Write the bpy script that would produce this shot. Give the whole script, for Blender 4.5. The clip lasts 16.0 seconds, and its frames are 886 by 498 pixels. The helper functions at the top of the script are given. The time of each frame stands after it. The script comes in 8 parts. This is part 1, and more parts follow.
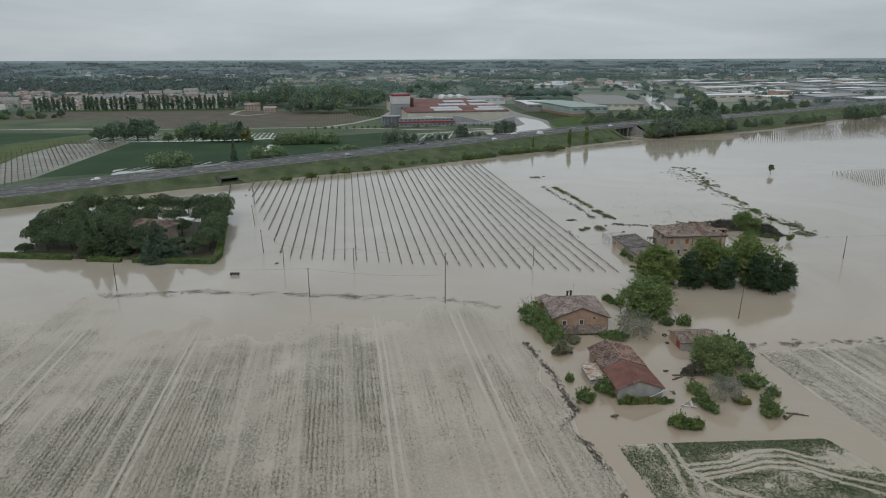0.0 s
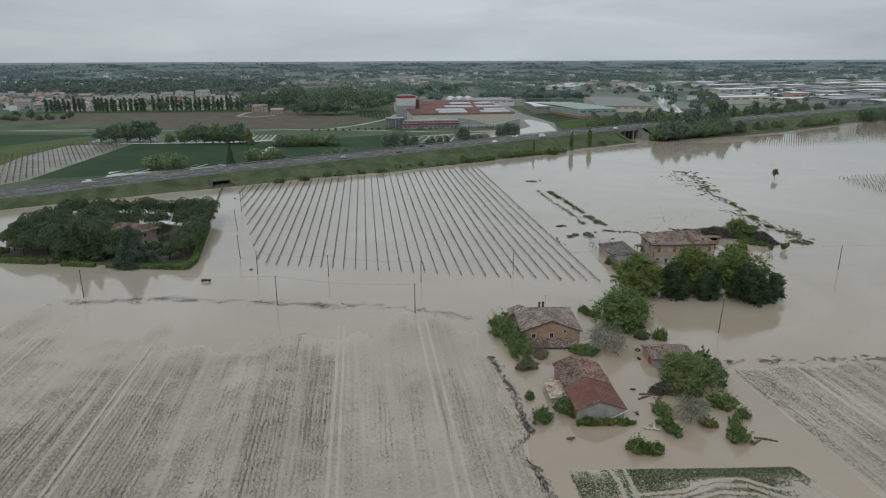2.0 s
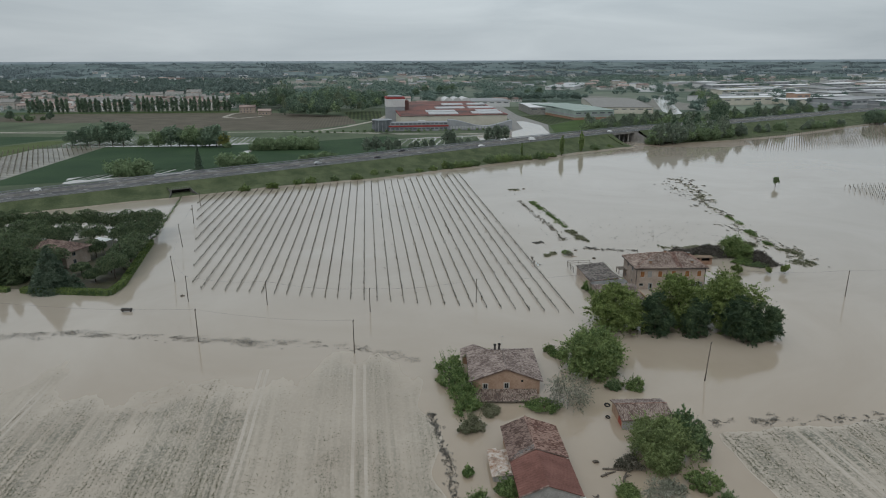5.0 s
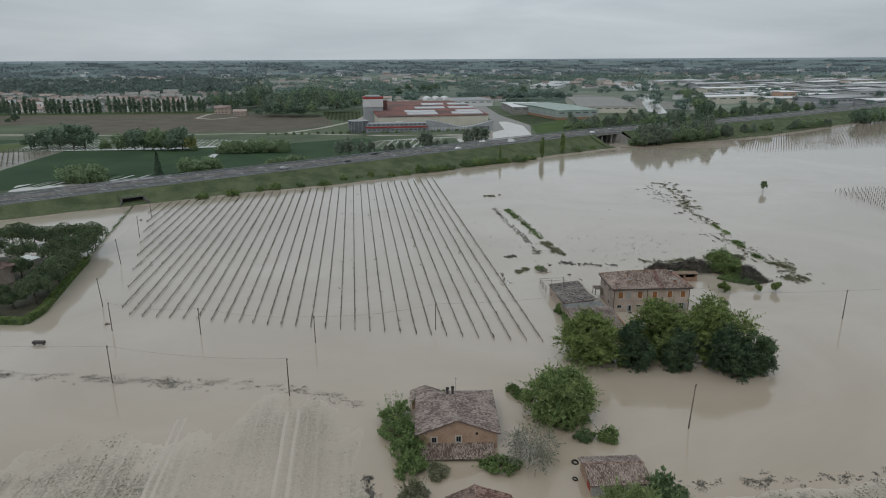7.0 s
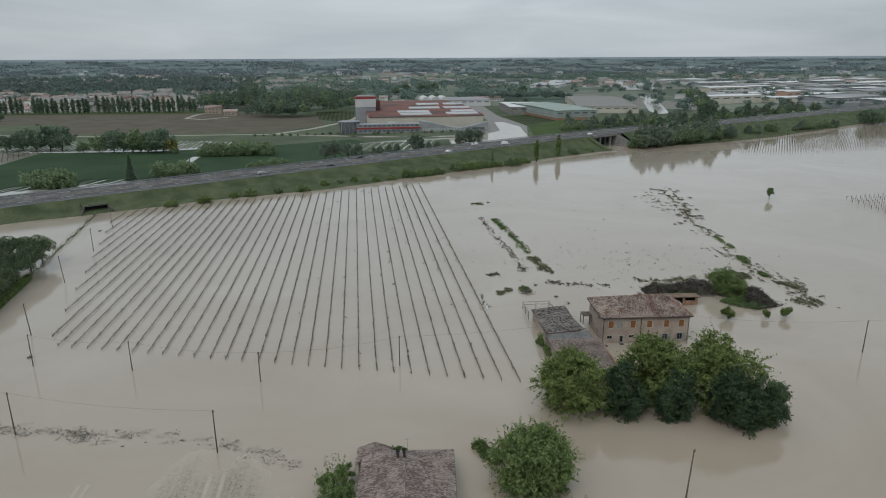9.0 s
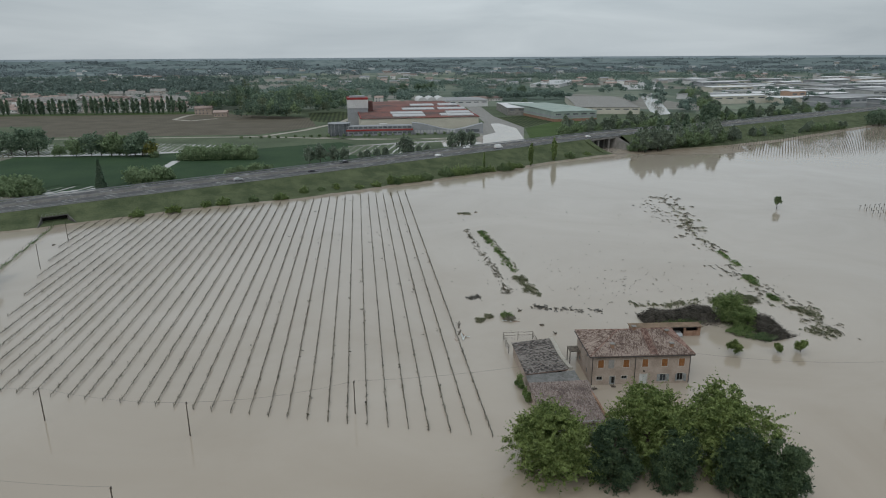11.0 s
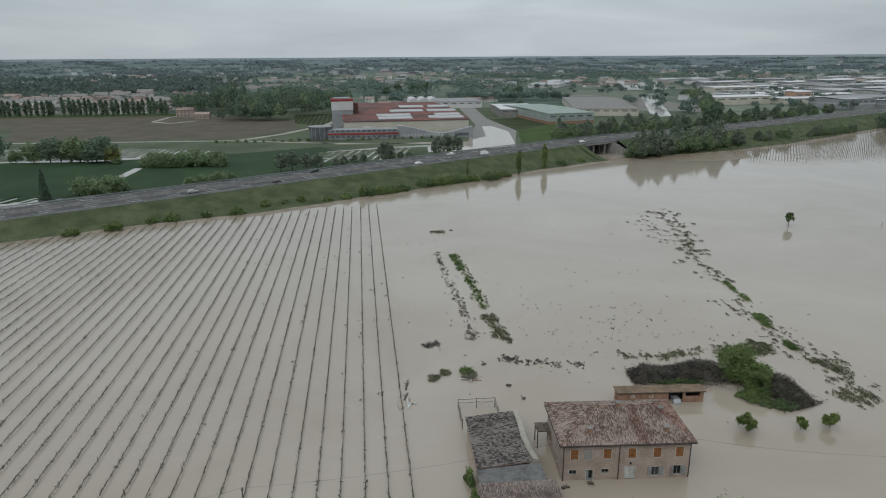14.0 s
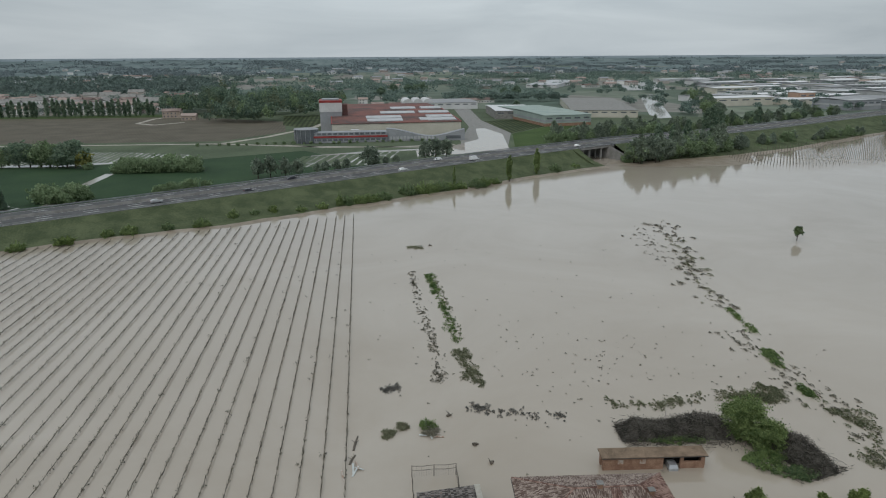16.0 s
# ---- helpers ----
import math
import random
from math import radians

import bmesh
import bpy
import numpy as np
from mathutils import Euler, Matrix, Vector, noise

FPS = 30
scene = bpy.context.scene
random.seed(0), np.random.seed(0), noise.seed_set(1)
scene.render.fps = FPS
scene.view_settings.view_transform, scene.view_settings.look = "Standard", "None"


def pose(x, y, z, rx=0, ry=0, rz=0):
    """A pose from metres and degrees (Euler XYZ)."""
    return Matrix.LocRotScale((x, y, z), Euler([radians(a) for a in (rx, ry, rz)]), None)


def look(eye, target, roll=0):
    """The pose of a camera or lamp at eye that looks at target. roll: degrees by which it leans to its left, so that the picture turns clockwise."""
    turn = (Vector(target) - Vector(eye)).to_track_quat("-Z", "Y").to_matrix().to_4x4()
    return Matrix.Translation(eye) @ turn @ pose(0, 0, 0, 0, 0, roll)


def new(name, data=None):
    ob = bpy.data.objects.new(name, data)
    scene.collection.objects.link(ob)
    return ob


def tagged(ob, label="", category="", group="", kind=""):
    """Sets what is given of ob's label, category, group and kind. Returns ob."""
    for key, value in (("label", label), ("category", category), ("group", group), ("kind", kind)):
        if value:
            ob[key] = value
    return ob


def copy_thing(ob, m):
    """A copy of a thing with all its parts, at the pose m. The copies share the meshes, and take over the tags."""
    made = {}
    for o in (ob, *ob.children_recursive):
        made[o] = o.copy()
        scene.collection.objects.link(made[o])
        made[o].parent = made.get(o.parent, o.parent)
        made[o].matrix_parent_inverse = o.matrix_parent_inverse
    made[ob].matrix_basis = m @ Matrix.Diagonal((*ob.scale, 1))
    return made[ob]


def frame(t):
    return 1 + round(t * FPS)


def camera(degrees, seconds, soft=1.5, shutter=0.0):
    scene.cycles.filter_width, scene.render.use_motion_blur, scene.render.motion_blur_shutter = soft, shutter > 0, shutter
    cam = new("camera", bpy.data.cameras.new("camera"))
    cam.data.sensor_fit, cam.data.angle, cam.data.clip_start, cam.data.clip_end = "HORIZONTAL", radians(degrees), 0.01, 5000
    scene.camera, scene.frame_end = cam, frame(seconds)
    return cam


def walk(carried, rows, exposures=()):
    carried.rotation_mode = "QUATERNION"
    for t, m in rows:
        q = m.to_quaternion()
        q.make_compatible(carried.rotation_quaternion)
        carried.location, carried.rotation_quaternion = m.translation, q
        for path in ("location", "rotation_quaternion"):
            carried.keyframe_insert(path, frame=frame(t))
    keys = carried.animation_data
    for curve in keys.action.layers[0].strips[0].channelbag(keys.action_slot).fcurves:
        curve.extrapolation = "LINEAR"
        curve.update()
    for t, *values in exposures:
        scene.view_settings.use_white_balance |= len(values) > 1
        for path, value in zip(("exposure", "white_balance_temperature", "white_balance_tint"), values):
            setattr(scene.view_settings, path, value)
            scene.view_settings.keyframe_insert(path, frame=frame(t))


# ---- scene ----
cam = camera(68.5, 16.0, soft=1.05)
METRES, EYE, TILT, LEAN, TURN = 152.3, 60.0, 0.0, 0.0, -8.6
ROWS = [
    (0.0, 0.0, 0.0, 0.0, -0.06, -16.26, 0.19),
    (0.5, 0.0211, 0.0009, 0.0, 1.22, -16.24, 0.2),
    (1.0, 0.0412, 0.0078, 0.0004, 1.34, -16.19, 0.21),
    (1.5, 0.0579, 0.0198, 0.0006, 1.34, -16.17, 0.21),
    (2.0, 0.0742, 0.0382, 0.0009, 1.38, -16.14, 0.21),
    (2.5, 0.0881, 0.0581, 0.0014, 1.45, -15.98, 0.22),
    (3.0, 0.1021, 0.0826, 0.0013, 1.52, -15.63, 0.2),
    (3.5, 0.1148, 0.1071, 0.0014, 1.59, -15.64, 0.19),
    (4.0, 0.128, 0.135, 0.0013, 1.67, -15.89, 0.19),
    (6.5, 0.1888, 0.2807, 0.0018, 1.16, -16.28, 0.27),
    (7.0, 0.2005, 0.3126, 0.0017, 0.55, -16.29, 0.27),
    (7.5, 0.212, 0.3423, 0.0016, 0.6, -16.31, 0.27),
    (8.0, 0.2243, 0.3748, 0.0017, 0.66, -16.34, 0.26),
    (8.5, 0.2362, 0.4048, 0.0015, 0.72, -16.37, 0.26),
    (9.0, 0.2491, 0.4372, 0.0015, 0.77, -16.4, 0.27),
    (11.5, 0.3047, 0.595, 0.0019, 0.97, -16.46, 0.33),
    (12.0, 0.3165, 0.6283, 0.0014, 1.0, -16.47, 0.34),
    (12.5, 0.3271, 0.6588, 0.0014, 1.02, -16.48, 0.34),
    (13.0, 0.3389, 0.6923, 0.0012, 1.03, -16.48, 0.34),
    (13.5, 0.3498, 0.7229, 0.0014, 1.05, -16.48, 0.34),
    (14.0, 0.3617, 0.7565, 0.0012, 1.06, -16.49, 0.34),
    (14.5, 0.3728, 0.7881, 0.0007, 1.08, -16.49, 0.33),
    (15.0, 0.3846, 0.8217, 0.001, 1.09, -16.47, 0.35),
    (15.5, 0.396, 0.853, 0.0006, 1.11, -16.48, 0.33),
    (16.0, 0.4078, 0.8859, 0.0014, 1.13, -16.51, 0.32),
]
walk(cam, [(t, pose(0, 0, EYE, TILT, LEAN, TURN) @ pose(METRES * x, METRES * y, METRES * z, 90 + pitch, roll, yaw)) for t, x, y, z, yaw, pitch, roll in ROWS])

# ---- world and light ----
world = bpy.data.worlds.new("overcast_sky")
scene.world = world
world.use_nodes = True
wn = world.node_tree
wn.nodes.clear()
SUN_UP, SUN_TURN = radians(48), radians(215)
sky = wn.nodes.new("ShaderNodeTexSky")
sky.sky_type = "NISHITA"
sky.sun_disc = False
sky.sun_elevation, sky.sun_rotation = SUN_UP, SUN_TURN
sky.air_density, sky.dust_density = 1.0, 3.0
coord = wn.nodes.new("ShaderNodeTexCoord")
stretch = wn.nodes.new("ShaderNodeMapping")
stretch.inputs["Scale"].default_value = (1.6, 1.6, 11.0)
wn.links.new(coord.outputs["Generated"], stretch.inputs["Vector"])
cloud = wn.nodes.new("ShaderNodeTexNoise")
cloud.inputs["Scale"].default_value = 1.7
cloud.inputs["Detail"].default_value = 6.0
cloud.inputs["Roughness"].default_value = 0.55
cloud.inputs["Distortion"].default_value = 0.5
wn.links.new(stretch.outputs["Vector"], cloud.inputs["Vector"])
ramp = wn.nodes.new("ShaderNodeValToRGB")
ramp.color_ramp.elements[0].position = 0.30
ramp.color_ramp.elements[0].color = (4.52, 5.1, 5.5, 1)
ramp.color_ramp.elements[1].position = 0.72
ramp.color_ramp.elements[1].color = (6.0, 6.6, 6.95, 1)
wn.links.new(cloud.outputs["Fac"], ramp.inputs["Fac"])
mixsky = wn.nodes.new("ShaderNodeMix")
mixsky.data_type = "RGBA"
mixsky.inputs["Factor"].default_value = 0.90
wn.links.new(sky.outputs["Color"], mixsky.inputs[6])
wn.links.new(ramp.outputs["Color"], mixsky.inputs[7])
back = wn.nodes.new("ShaderNodeBackground")
back.inputs["Strength"].default_value = 0.0945
height = wn.nodes.new("ShaderNodeSeparateXYZ")
wn.links.new(coord.outputs["Generated"], height.inputs[0])
lift = wn.nodes.new("ShaderNodeMapRange")
lift.inputs[1].default_value, lift.inputs[2].default_value = 0.0, 1.0
lift.inputs[3].default_value, lift.inputs[4].default_value = 0.95, 1.65
wn.links.new(height.outputs["Z"], lift.inputs[0])
overhead = wn.nodes.new("ShaderNodeVectorMath")
overhead.operation = "SCALE"
wn.links.new(mixsky.outputs[2], overhead.inputs[0])
ahead = wn.nodes.new("ShaderNodeVectorMath")
ahead.operation = "DOT_PRODUCT"
ahead.inputs[1].default_value = (0.17, 0.985, 0.0)
wn.links.new(coord.outputs["Generated"], ahead.inputs[0])
thin_cloud = wn.nodes.new("ShaderNodeMapRange")
thin_cloud.interpolation_type = "SMOOTHSTEP"
thin_cloud.inputs[1].default_value, thin_cloud.inputs[2].default_value = 0.84, 1.0
thin_cloud.inputs[3].default_value, thin_cloud.inputs[4].default_value = 0.95, 1.09
wn.links.new(ahead.outputs["Value"], thin_cloud.inputs[0])
sky_gain = wn.nodes.new("ShaderNodeMath")
sky_gain.operation = "MULTIPLY"
wn.links.new(lift.outputs[0], sky_gain.inputs[0])
wn.links.new(thin_cloud.outputs[0], sky_gain.inputs[1])
wn.links.new(sky_gain.outputs[0], overhead.inputs["Scale"])
wn.links.new(overhead.outputs[0], back.inputs["Color"])
wout = wn.nodes.new("ShaderNodeOutputWorld")
wn.links.new(back.outputs["Background"], wout.inputs["Surface"])

sun = new("sun", bpy.data.lights.new("sun", "SUN"))
sun.data.energy = 0.7
sun.data.angle = radians(25)
sun.data.color = (1.0, 0.97, 0.93)
sun.matrix_world = look((0, 0, 300), (-math.sin(SUN_TURN) * 300 / math.tan(SUN_UP), -math.cos(SUN_TURN) * 300 / math.tan(SUN_UP), 0))


# ---- materials ----
def surf(name, dark, light, size=2.0, fine=0.2, rough=0.85, bump=0.3, spread=0.25, island=0.0, metal=0.0, stretched=(1, 1, 1), each=0.0, spec=0.3):
    """A weathered surface: two colours mixed by a broad noise of that size in metres, with a fine grain on top."""
    m = bpy.data.materials.new(name)
    m.use_nodes = True
    t = m.node_tree
    bs = t.nodes["Principled BSDF"]
    geo = t.nodes.new("ShaderNodeNewGeometry")
    mp = t.nodes.new("ShaderNodeMapping")
    mp.inputs["Scale"].default_value = stretched
    t.links.new(geo.outputs["Position"], mp.inputs["Vector"])
    broad = t.nodes.new("ShaderNodeTexNoise")
    broad.inputs["Scale"].default_value = 1.0 / size
    broad.inputs["Detail"].default_value = 5
    grain = t.nodes.new("ShaderNodeTexNoise")
    grain.inputs["Scale"].default_value = 1.0 / fine
    grain.inputs["Detail"].default_value = 3
    for n in (broad, grain):
        t.links.new(mp.outputs["Vector"], n.inputs["Vector"])
    rp = t.nodes.new("ShaderNodeValToRGB")
    rp.color_ramp.elements[0].position, rp.color_ramp.elements[1].position = 0.32, 0.68
    rp.color_ramp.elements[0].color, rp.color_ramp.elements[1].color = (*dark, 1), (*light, 1)
    total = t.nodes.new("ShaderNodeMath")
    total.operation = "MULTIPLY_ADD"
    t.links.new(grain.outputs["Fac"], total.inputs[0])
    total.inputs[1].default_value = spread * 2
    t.links.new(broad.outputs["Fac"], total.inputs[2])
    shift = t.nodes.new("ShaderNodeMath")
    shift.operation = "SUBTRACT"
    shift.inputs[1].default_value = spread
    t.links.new(total.outputs[0], shift.inputs[0])
    last = shift
    for amount, out in ((island, geo.outputs["Random Per Island"]), (each, None)):
        if amount:
            if out is None:
                out = t.nodes.new("ShaderNodeObjectInfo").outputs["Random"]
            a = t.nodes.new("ShaderNodeMath")
            a.operation = "MULTIPLY_ADD"
            t.links.new(out, a.inputs[0])
            a.inputs[1].default_value = amount
            b = t.nodes.new("ShaderNodeMath")
            b.operation = "SUBTRACT"
            b.inputs[1].default_value = amount / 2
            t.links.new(last.outputs[0], a.inputs[2])
            t.links.new(a.outputs[0], b.inputs[0])
            last = b
    t.links.new(last.outputs[0], rp.inputs["Fac"])
    t.links.new(rp.outputs["Color"], bs.inputs["Base Color"])
    bs.inputs["Roughness"].default_value = rough
    bs.inputs["Metallic"].default_value = metal
    bs.inputs["Specular IOR Level"].default_value = spec
    if bump:
        bp = t.nodes.new("ShaderNodeBump")
        bp.inputs["Strength"].default_value = bump
        bp.inputs["Distance"].default_value = fine * 0.4
        t.links.new(grain.outputs["Fac"], bp.inputs["Height"])
        t.links.new(bp.outputs["Normal"], bs.inputs["Normal"])
    return m


def foliage(name, dark, light):
    m = surf(name, dark, light, size=2.2, fine=0.8, rough=0.6, bump=0, spread=0.26, island=0.42, each=0.15, spec=0.3)
    t = m.node_tree
    bs = t.nodes["Principled BSDF"]
    thin = t.nodes.new("ShaderNodeBsdfTranslucent")
    t.links.new(bs.inputs["Base Color"].links[0].from_socket, thin.inputs["Color"])
    both = t.nodes.new("ShaderNodeMixShader")
    both.inputs[0].default_value = 0.42
    t.links.new(bs.outputs[0], both.inputs[1])
    t.links.new(thin.outputs[0], both.inputs[2])
    t.links.new(both.outputs[0], t.nodes["Material Output"].inputs["Surface"])
    return m


def patchwork(name):
    """Farmland far off: oblong plots of crops, grass and bare soil, colours hazed bluish."""
    m = bpy.data.materials.new(name)
    m.use_nodes = True
    t = m.node_tree
    bs = t.nodes["Principled BSDF"]
    geo = t.nodes.new("ShaderNodeNewGeometry")
    mp = t.nodes.new("ShaderNodeMapping")
    mp.inputs["Rotation"].default_value = (0, 0, 0.12)
    mp.inputs["Scale"].default_value = (0.0095, 0.0042, 0.0)
    t.links.new(geo.outputs["Position"], mp.inputs["Vector"])
    v = t.nodes.new("ShaderNodeTexVoronoi")
    v.distance = "CHEBYCHEV"
    v.inputs["Scale"].default_value = 1.0
    v.inputs["Randomness"].default_value = 0.8
    t.links.new(mp.outputs["Vector"], v.inputs["Vector"])
    sep = t.nodes.new("ShaderNodeSeparateColor")
    t.links.new(v.outputs["Color"], sep.inputs["Color"])
    rp = t.nodes.new("ShaderNodeValToRGB")
    rp.color_ramp.interpolation = "CONSTANT"
    # plot colours lifted and blued: distance haze is painted into them
    cols = [(0.0, (0.098, 0.125, 0.096)), (0.2, (0.148, 0.172, 0.135)), (0.38, (0.118, 0.145, 0.115)), (0.52, (0.172, 0.165, 0.146)),
            (0.62, (0.090, 0.122, 0.098)), (0.76, (0.158, 0.184, 0.140)), (0.9, (0.205, 0.200, 0.180))]
    while len(rp.color_ramp.elements) < len(cols):
        rp.color_ramp.elements.new(0.5)
    for e, (p, c) in zip(rp.color_ramp.elements, cols):
        e.position, e.color = p, (*c, 1)
    t.links.new(sep.outputs[0], rp.inputs["Fac"])
    n = t.nodes.new("ShaderNodeTexNoise")
    n.inputs["Scale"].default_value = 0.03
    n.inputs["Detail"].default_value = 8
    t.links.new(geo.outputs["Position"], n.inputs["Vector"])
    mx = t.nodes.new("ShaderNodeMix")
    mx.data_type, mx.blend_type = "RGBA", "OVERLAY"
    mx.inputs["Factor"].default_value = 0.5
    t.links.new(rp.outputs["Color"], mx.inputs[6])
    t.links.new(n.outputs["Fac"], mx.inputs[7])
    t.links.new(mx.outputs[2], bs.inputs["Base Color"])
    bs.inputs["Roughness"].default_value = 0.95
    bs.inputs["Specular IOR Level"].default_value = 0.1
    return m


def striped(name, dark, light, width, along=0.0, rough=0.9, soften=0.35):
    """A tilled or planted field in lines of that width."""
    m = surf(name, dark, light, size=18, fine=0.9, rough=rough, bump=0, spread=0.2, spec=0.15)
    t = m.node_tree
    bs = t.nodes["Principled BSDF"]
    old = bs.inputs["Base Color"].links[0].from_socket
    geo = t.nodes.new("ShaderNodeNewGeometry")
    mp = t.nodes.new("ShaderNodeMapping")
    mp.inputs["Rotation"].default_value = (0, 0, along)
    t.links.new(geo.outputs["Position"], mp.inputs["Vector"])
    w = t.nodes.new("ShaderNodeTexWave")
    w.inputs["Scale"].default_value = 0.314 / width
    w.inputs["Distortion"].default_value = 0.6
    w.inputs["Detail"].default_value = 2
    t.links.new(mp.outputs["Vector"], w.inputs["Vector"])
    mx = t.nodes.new("ShaderNodeMix")
    mx.data_type, mx.blend_type = "RGBA", "MULTIPLY"
    mx.inputs["Factor"].default_value = soften
    t.links.new(old, mx.inputs[6])
    t.links.new(w.outputs["Color"], mx.inputs[7])
    t.links.new(mx.outputs[2], bs.inputs["Base Color"])
    return m


def muddy_water(name, deep, silt, rough):
    """Silty flood water: opaque mud under a smooth surface with a slight ripple."""
    m = bpy.data.materials.new(name)
    m.use_nodes = True
    t = m.node_tree
    bs = t.nodes["Principled BSDF"]
    geo = t.nodes.new("ShaderNodeNewGeometry")
    n = t.nodes.new("ShaderNodeTexNoise")
    n.inputs["Scale"].default_value = 0.018
    n.inputs["Detail"].default_value = 7
    n.inputs["Roughness"].default_value = 0.6
    n.inputs["Distortion"].default_value = 1.2
    t.links.new(geo.outputs["Position"], n.inputs["Vector"])
    rp = t.nodes.new("ShaderNodeValToRGB")
    rp.color_ramp.elements[0].position, rp.color_ramp.elements[1].position = 0.3, 0.7
    rp.color_ramp.elements[0].color, rp.color_ramp.elements[1].color = (*deep, 1), (*silt, 1)
    t.links.new(n.outputs["Fac"], rp.inputs["Fac"])
    # base colour multiplied darker and browner from y = 200 down to 110
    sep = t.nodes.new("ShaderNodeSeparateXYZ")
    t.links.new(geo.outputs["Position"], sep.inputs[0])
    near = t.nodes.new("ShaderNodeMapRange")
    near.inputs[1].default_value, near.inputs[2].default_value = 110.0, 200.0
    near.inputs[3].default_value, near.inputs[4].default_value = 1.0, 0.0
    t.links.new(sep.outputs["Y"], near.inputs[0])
    browner = t.nodes.new("ShaderNodeMix")
    browner.data_type, browner.blend_type = "RGBA", "MULTIPLY"
    browner.inputs[7].default_value = (0.91, 0.848, 0.775, 1)
    t.links.new(near.outputs[0], browner.inputs[0])
    t.links.new(rp.outputs["Color"], browner.inputs[6])
    t.links.new(browner.outputs[2], bs.inputs["Base Color"])
    bs.inputs["Roughness"].default_value = rough
    bs.inputs["IOR"].default_value = 1.55
    rip = t.nodes.new("ShaderNodeTexNoise")
    rip.inputs["Scale"].default_value = 1.3
    rip.inputs["Detail"].default_value = 4
    t.links.new(geo.outputs["Position"], rip.inputs["Vector"])
    bp = t.nodes.new("ShaderNodeBump")
    bp.inputs["Strength"].default_value = 0.06
    bp.inputs["Distance"].default_value = 0.08
    t.links.new(rip.outputs["Fac"], bp.inputs["Height"])
    t.links.new(bp.outputs["Normal"], bs.inputs["Normal"])
    return m


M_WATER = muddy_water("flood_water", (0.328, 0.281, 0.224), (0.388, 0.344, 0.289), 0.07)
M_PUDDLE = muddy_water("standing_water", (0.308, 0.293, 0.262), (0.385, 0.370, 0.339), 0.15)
M_LAND = patchwork("farmland")
M_SILT = surf("drying_silt", (0.345, 0.295, 0.236), (0.405, 0.352, 0.290), size=9, fine=0.5, rough=0.55, bump=0.35, spread=0.2)
M_STUBBLE = striped("silted_stubble", (0.325, 0.274, 0.214), (0.390, 0.336, 0.270), 1.24, 0.0, rough=0.6, soften=0.0)
def streak(m, tint, across, along, amount):
    """Greenish streaks of drowned stubble along the rows."""
    t = m.node_tree
    bs = t.nodes["Principled BSDF"]
    old = bs.inputs["Base Color"].links[0].from_socket
    geo = t.nodes.new("ShaderNodeNewGeometry")
    total = None
    for sx, sy, low, high in ((1 / across, 1 / along, 0.33, 0.54), (1 / 6.0, 1 / 40.0, 0.20, 0.50), (1 / 28.0, 1 / 34.0, 0.26, 0.60), (1 / 0.40, 1 / 0.60, 0.35, 0.55)):
        mp = t.nodes.new("ShaderNodeMapping")
        mp.inputs["Scale"].default_value = (sx, sy, 0)
        t.links.new(geo.outputs["Position"], mp.inputs["Vector"])
        n = t.nodes.new("ShaderNodeTexNoise")
        n.inputs["Scale"].default_value = 1.0
        n.inputs["Detail"].default_value = 3
        t.links.new(mp.outputs["Vector"], n.inputs["Vector"])
        r = t.nodes.new("ShaderNodeMapRange")
        r.inputs[1].default_value, r.inputs[2].default_value = low, high
        t.links.new(n.outputs["Fac"], r.inputs[0])
        if total is None:
            total = r
        else:
            k = t.nodes.new("ShaderNodeMath")
            k.operation = "MULTIPLY"
            t.links.new(total.outputs[0], k.inputs[0])
            t.links.new(r.outputs[0], k.inputs[1])
            total = k
    sep = t.nodes.new("ShaderNodeSeparateXYZ")
    t.links.new(geo.outputs["Position"], sep.inputs[0])
    thin = t.nodes.new("ShaderNodeMapRange")
    thin.inputs[1].default_value, thin.inputs[2].default_value = 4.0, 8.0
    thin.inputs[3].default_value, thin.inputs[4].default_value = 1.0, 0.5
    t.links.new(sep.outputs["X"], thin.inputs[0])
    east = t.nodes.new("ShaderNodeMapRange")
    east.inputs[1].default_value, east.inputs[2].default_value = 76.0, 84.0
    east.inputs[3].default_value, east.inputs[4].default_value = 0.0, 0.5
    t.links.new(sep.outputs["X"], east.inputs[0])
    sown = t.nodes.new("ShaderNodeMath")
    t.links.new(thin.outputs[0], sown.inputs[0])
    t.links.new(east.outputs[0], sown.inputs[1])
    k = t.nodes.new("ShaderNodeMath")
    k.operation = "MULTIPLY"
    t.links.new(total.outputs[0], k.inputs[0])
    t.links.new(sown.outputs[0], k.inputs[1])
    total = k
    dry = t.nodes.new("ShaderNodeMapRange")
    dry.inputs[1].default_value, dry.inputs[2].default_value = 0.012, 0.075
    t.links.new(sep.outputs["Z"], dry.inputs[0])
    k = t.nodes.new("ShaderNodeMath")
    k.operation = "MULTIPLY"
    t.links.new(total.outputs[0], k.inputs[0])
    t.links.new(dry.outputs[0], k.inputs[1])
    total = k
    k = t.nodes.new("ShaderNodeMath")
    k.operation = "MULTIPLY"
    k.inputs[1].default_value = amount
    t.links.new(total.outputs[0], k.inputs[0])
    mx = t.nodes.new("ShaderNodeMix")
    mx.data_type = "RGBA"
    mx.inputs[7].default_value = (*tint, 1)
    t.links.new(k.outputs[0], mx.inputs[0])
    t.links.new(old, mx.inputs[6])
    t.links.new(mx.outputs[2], bs.inputs["Base Color"])


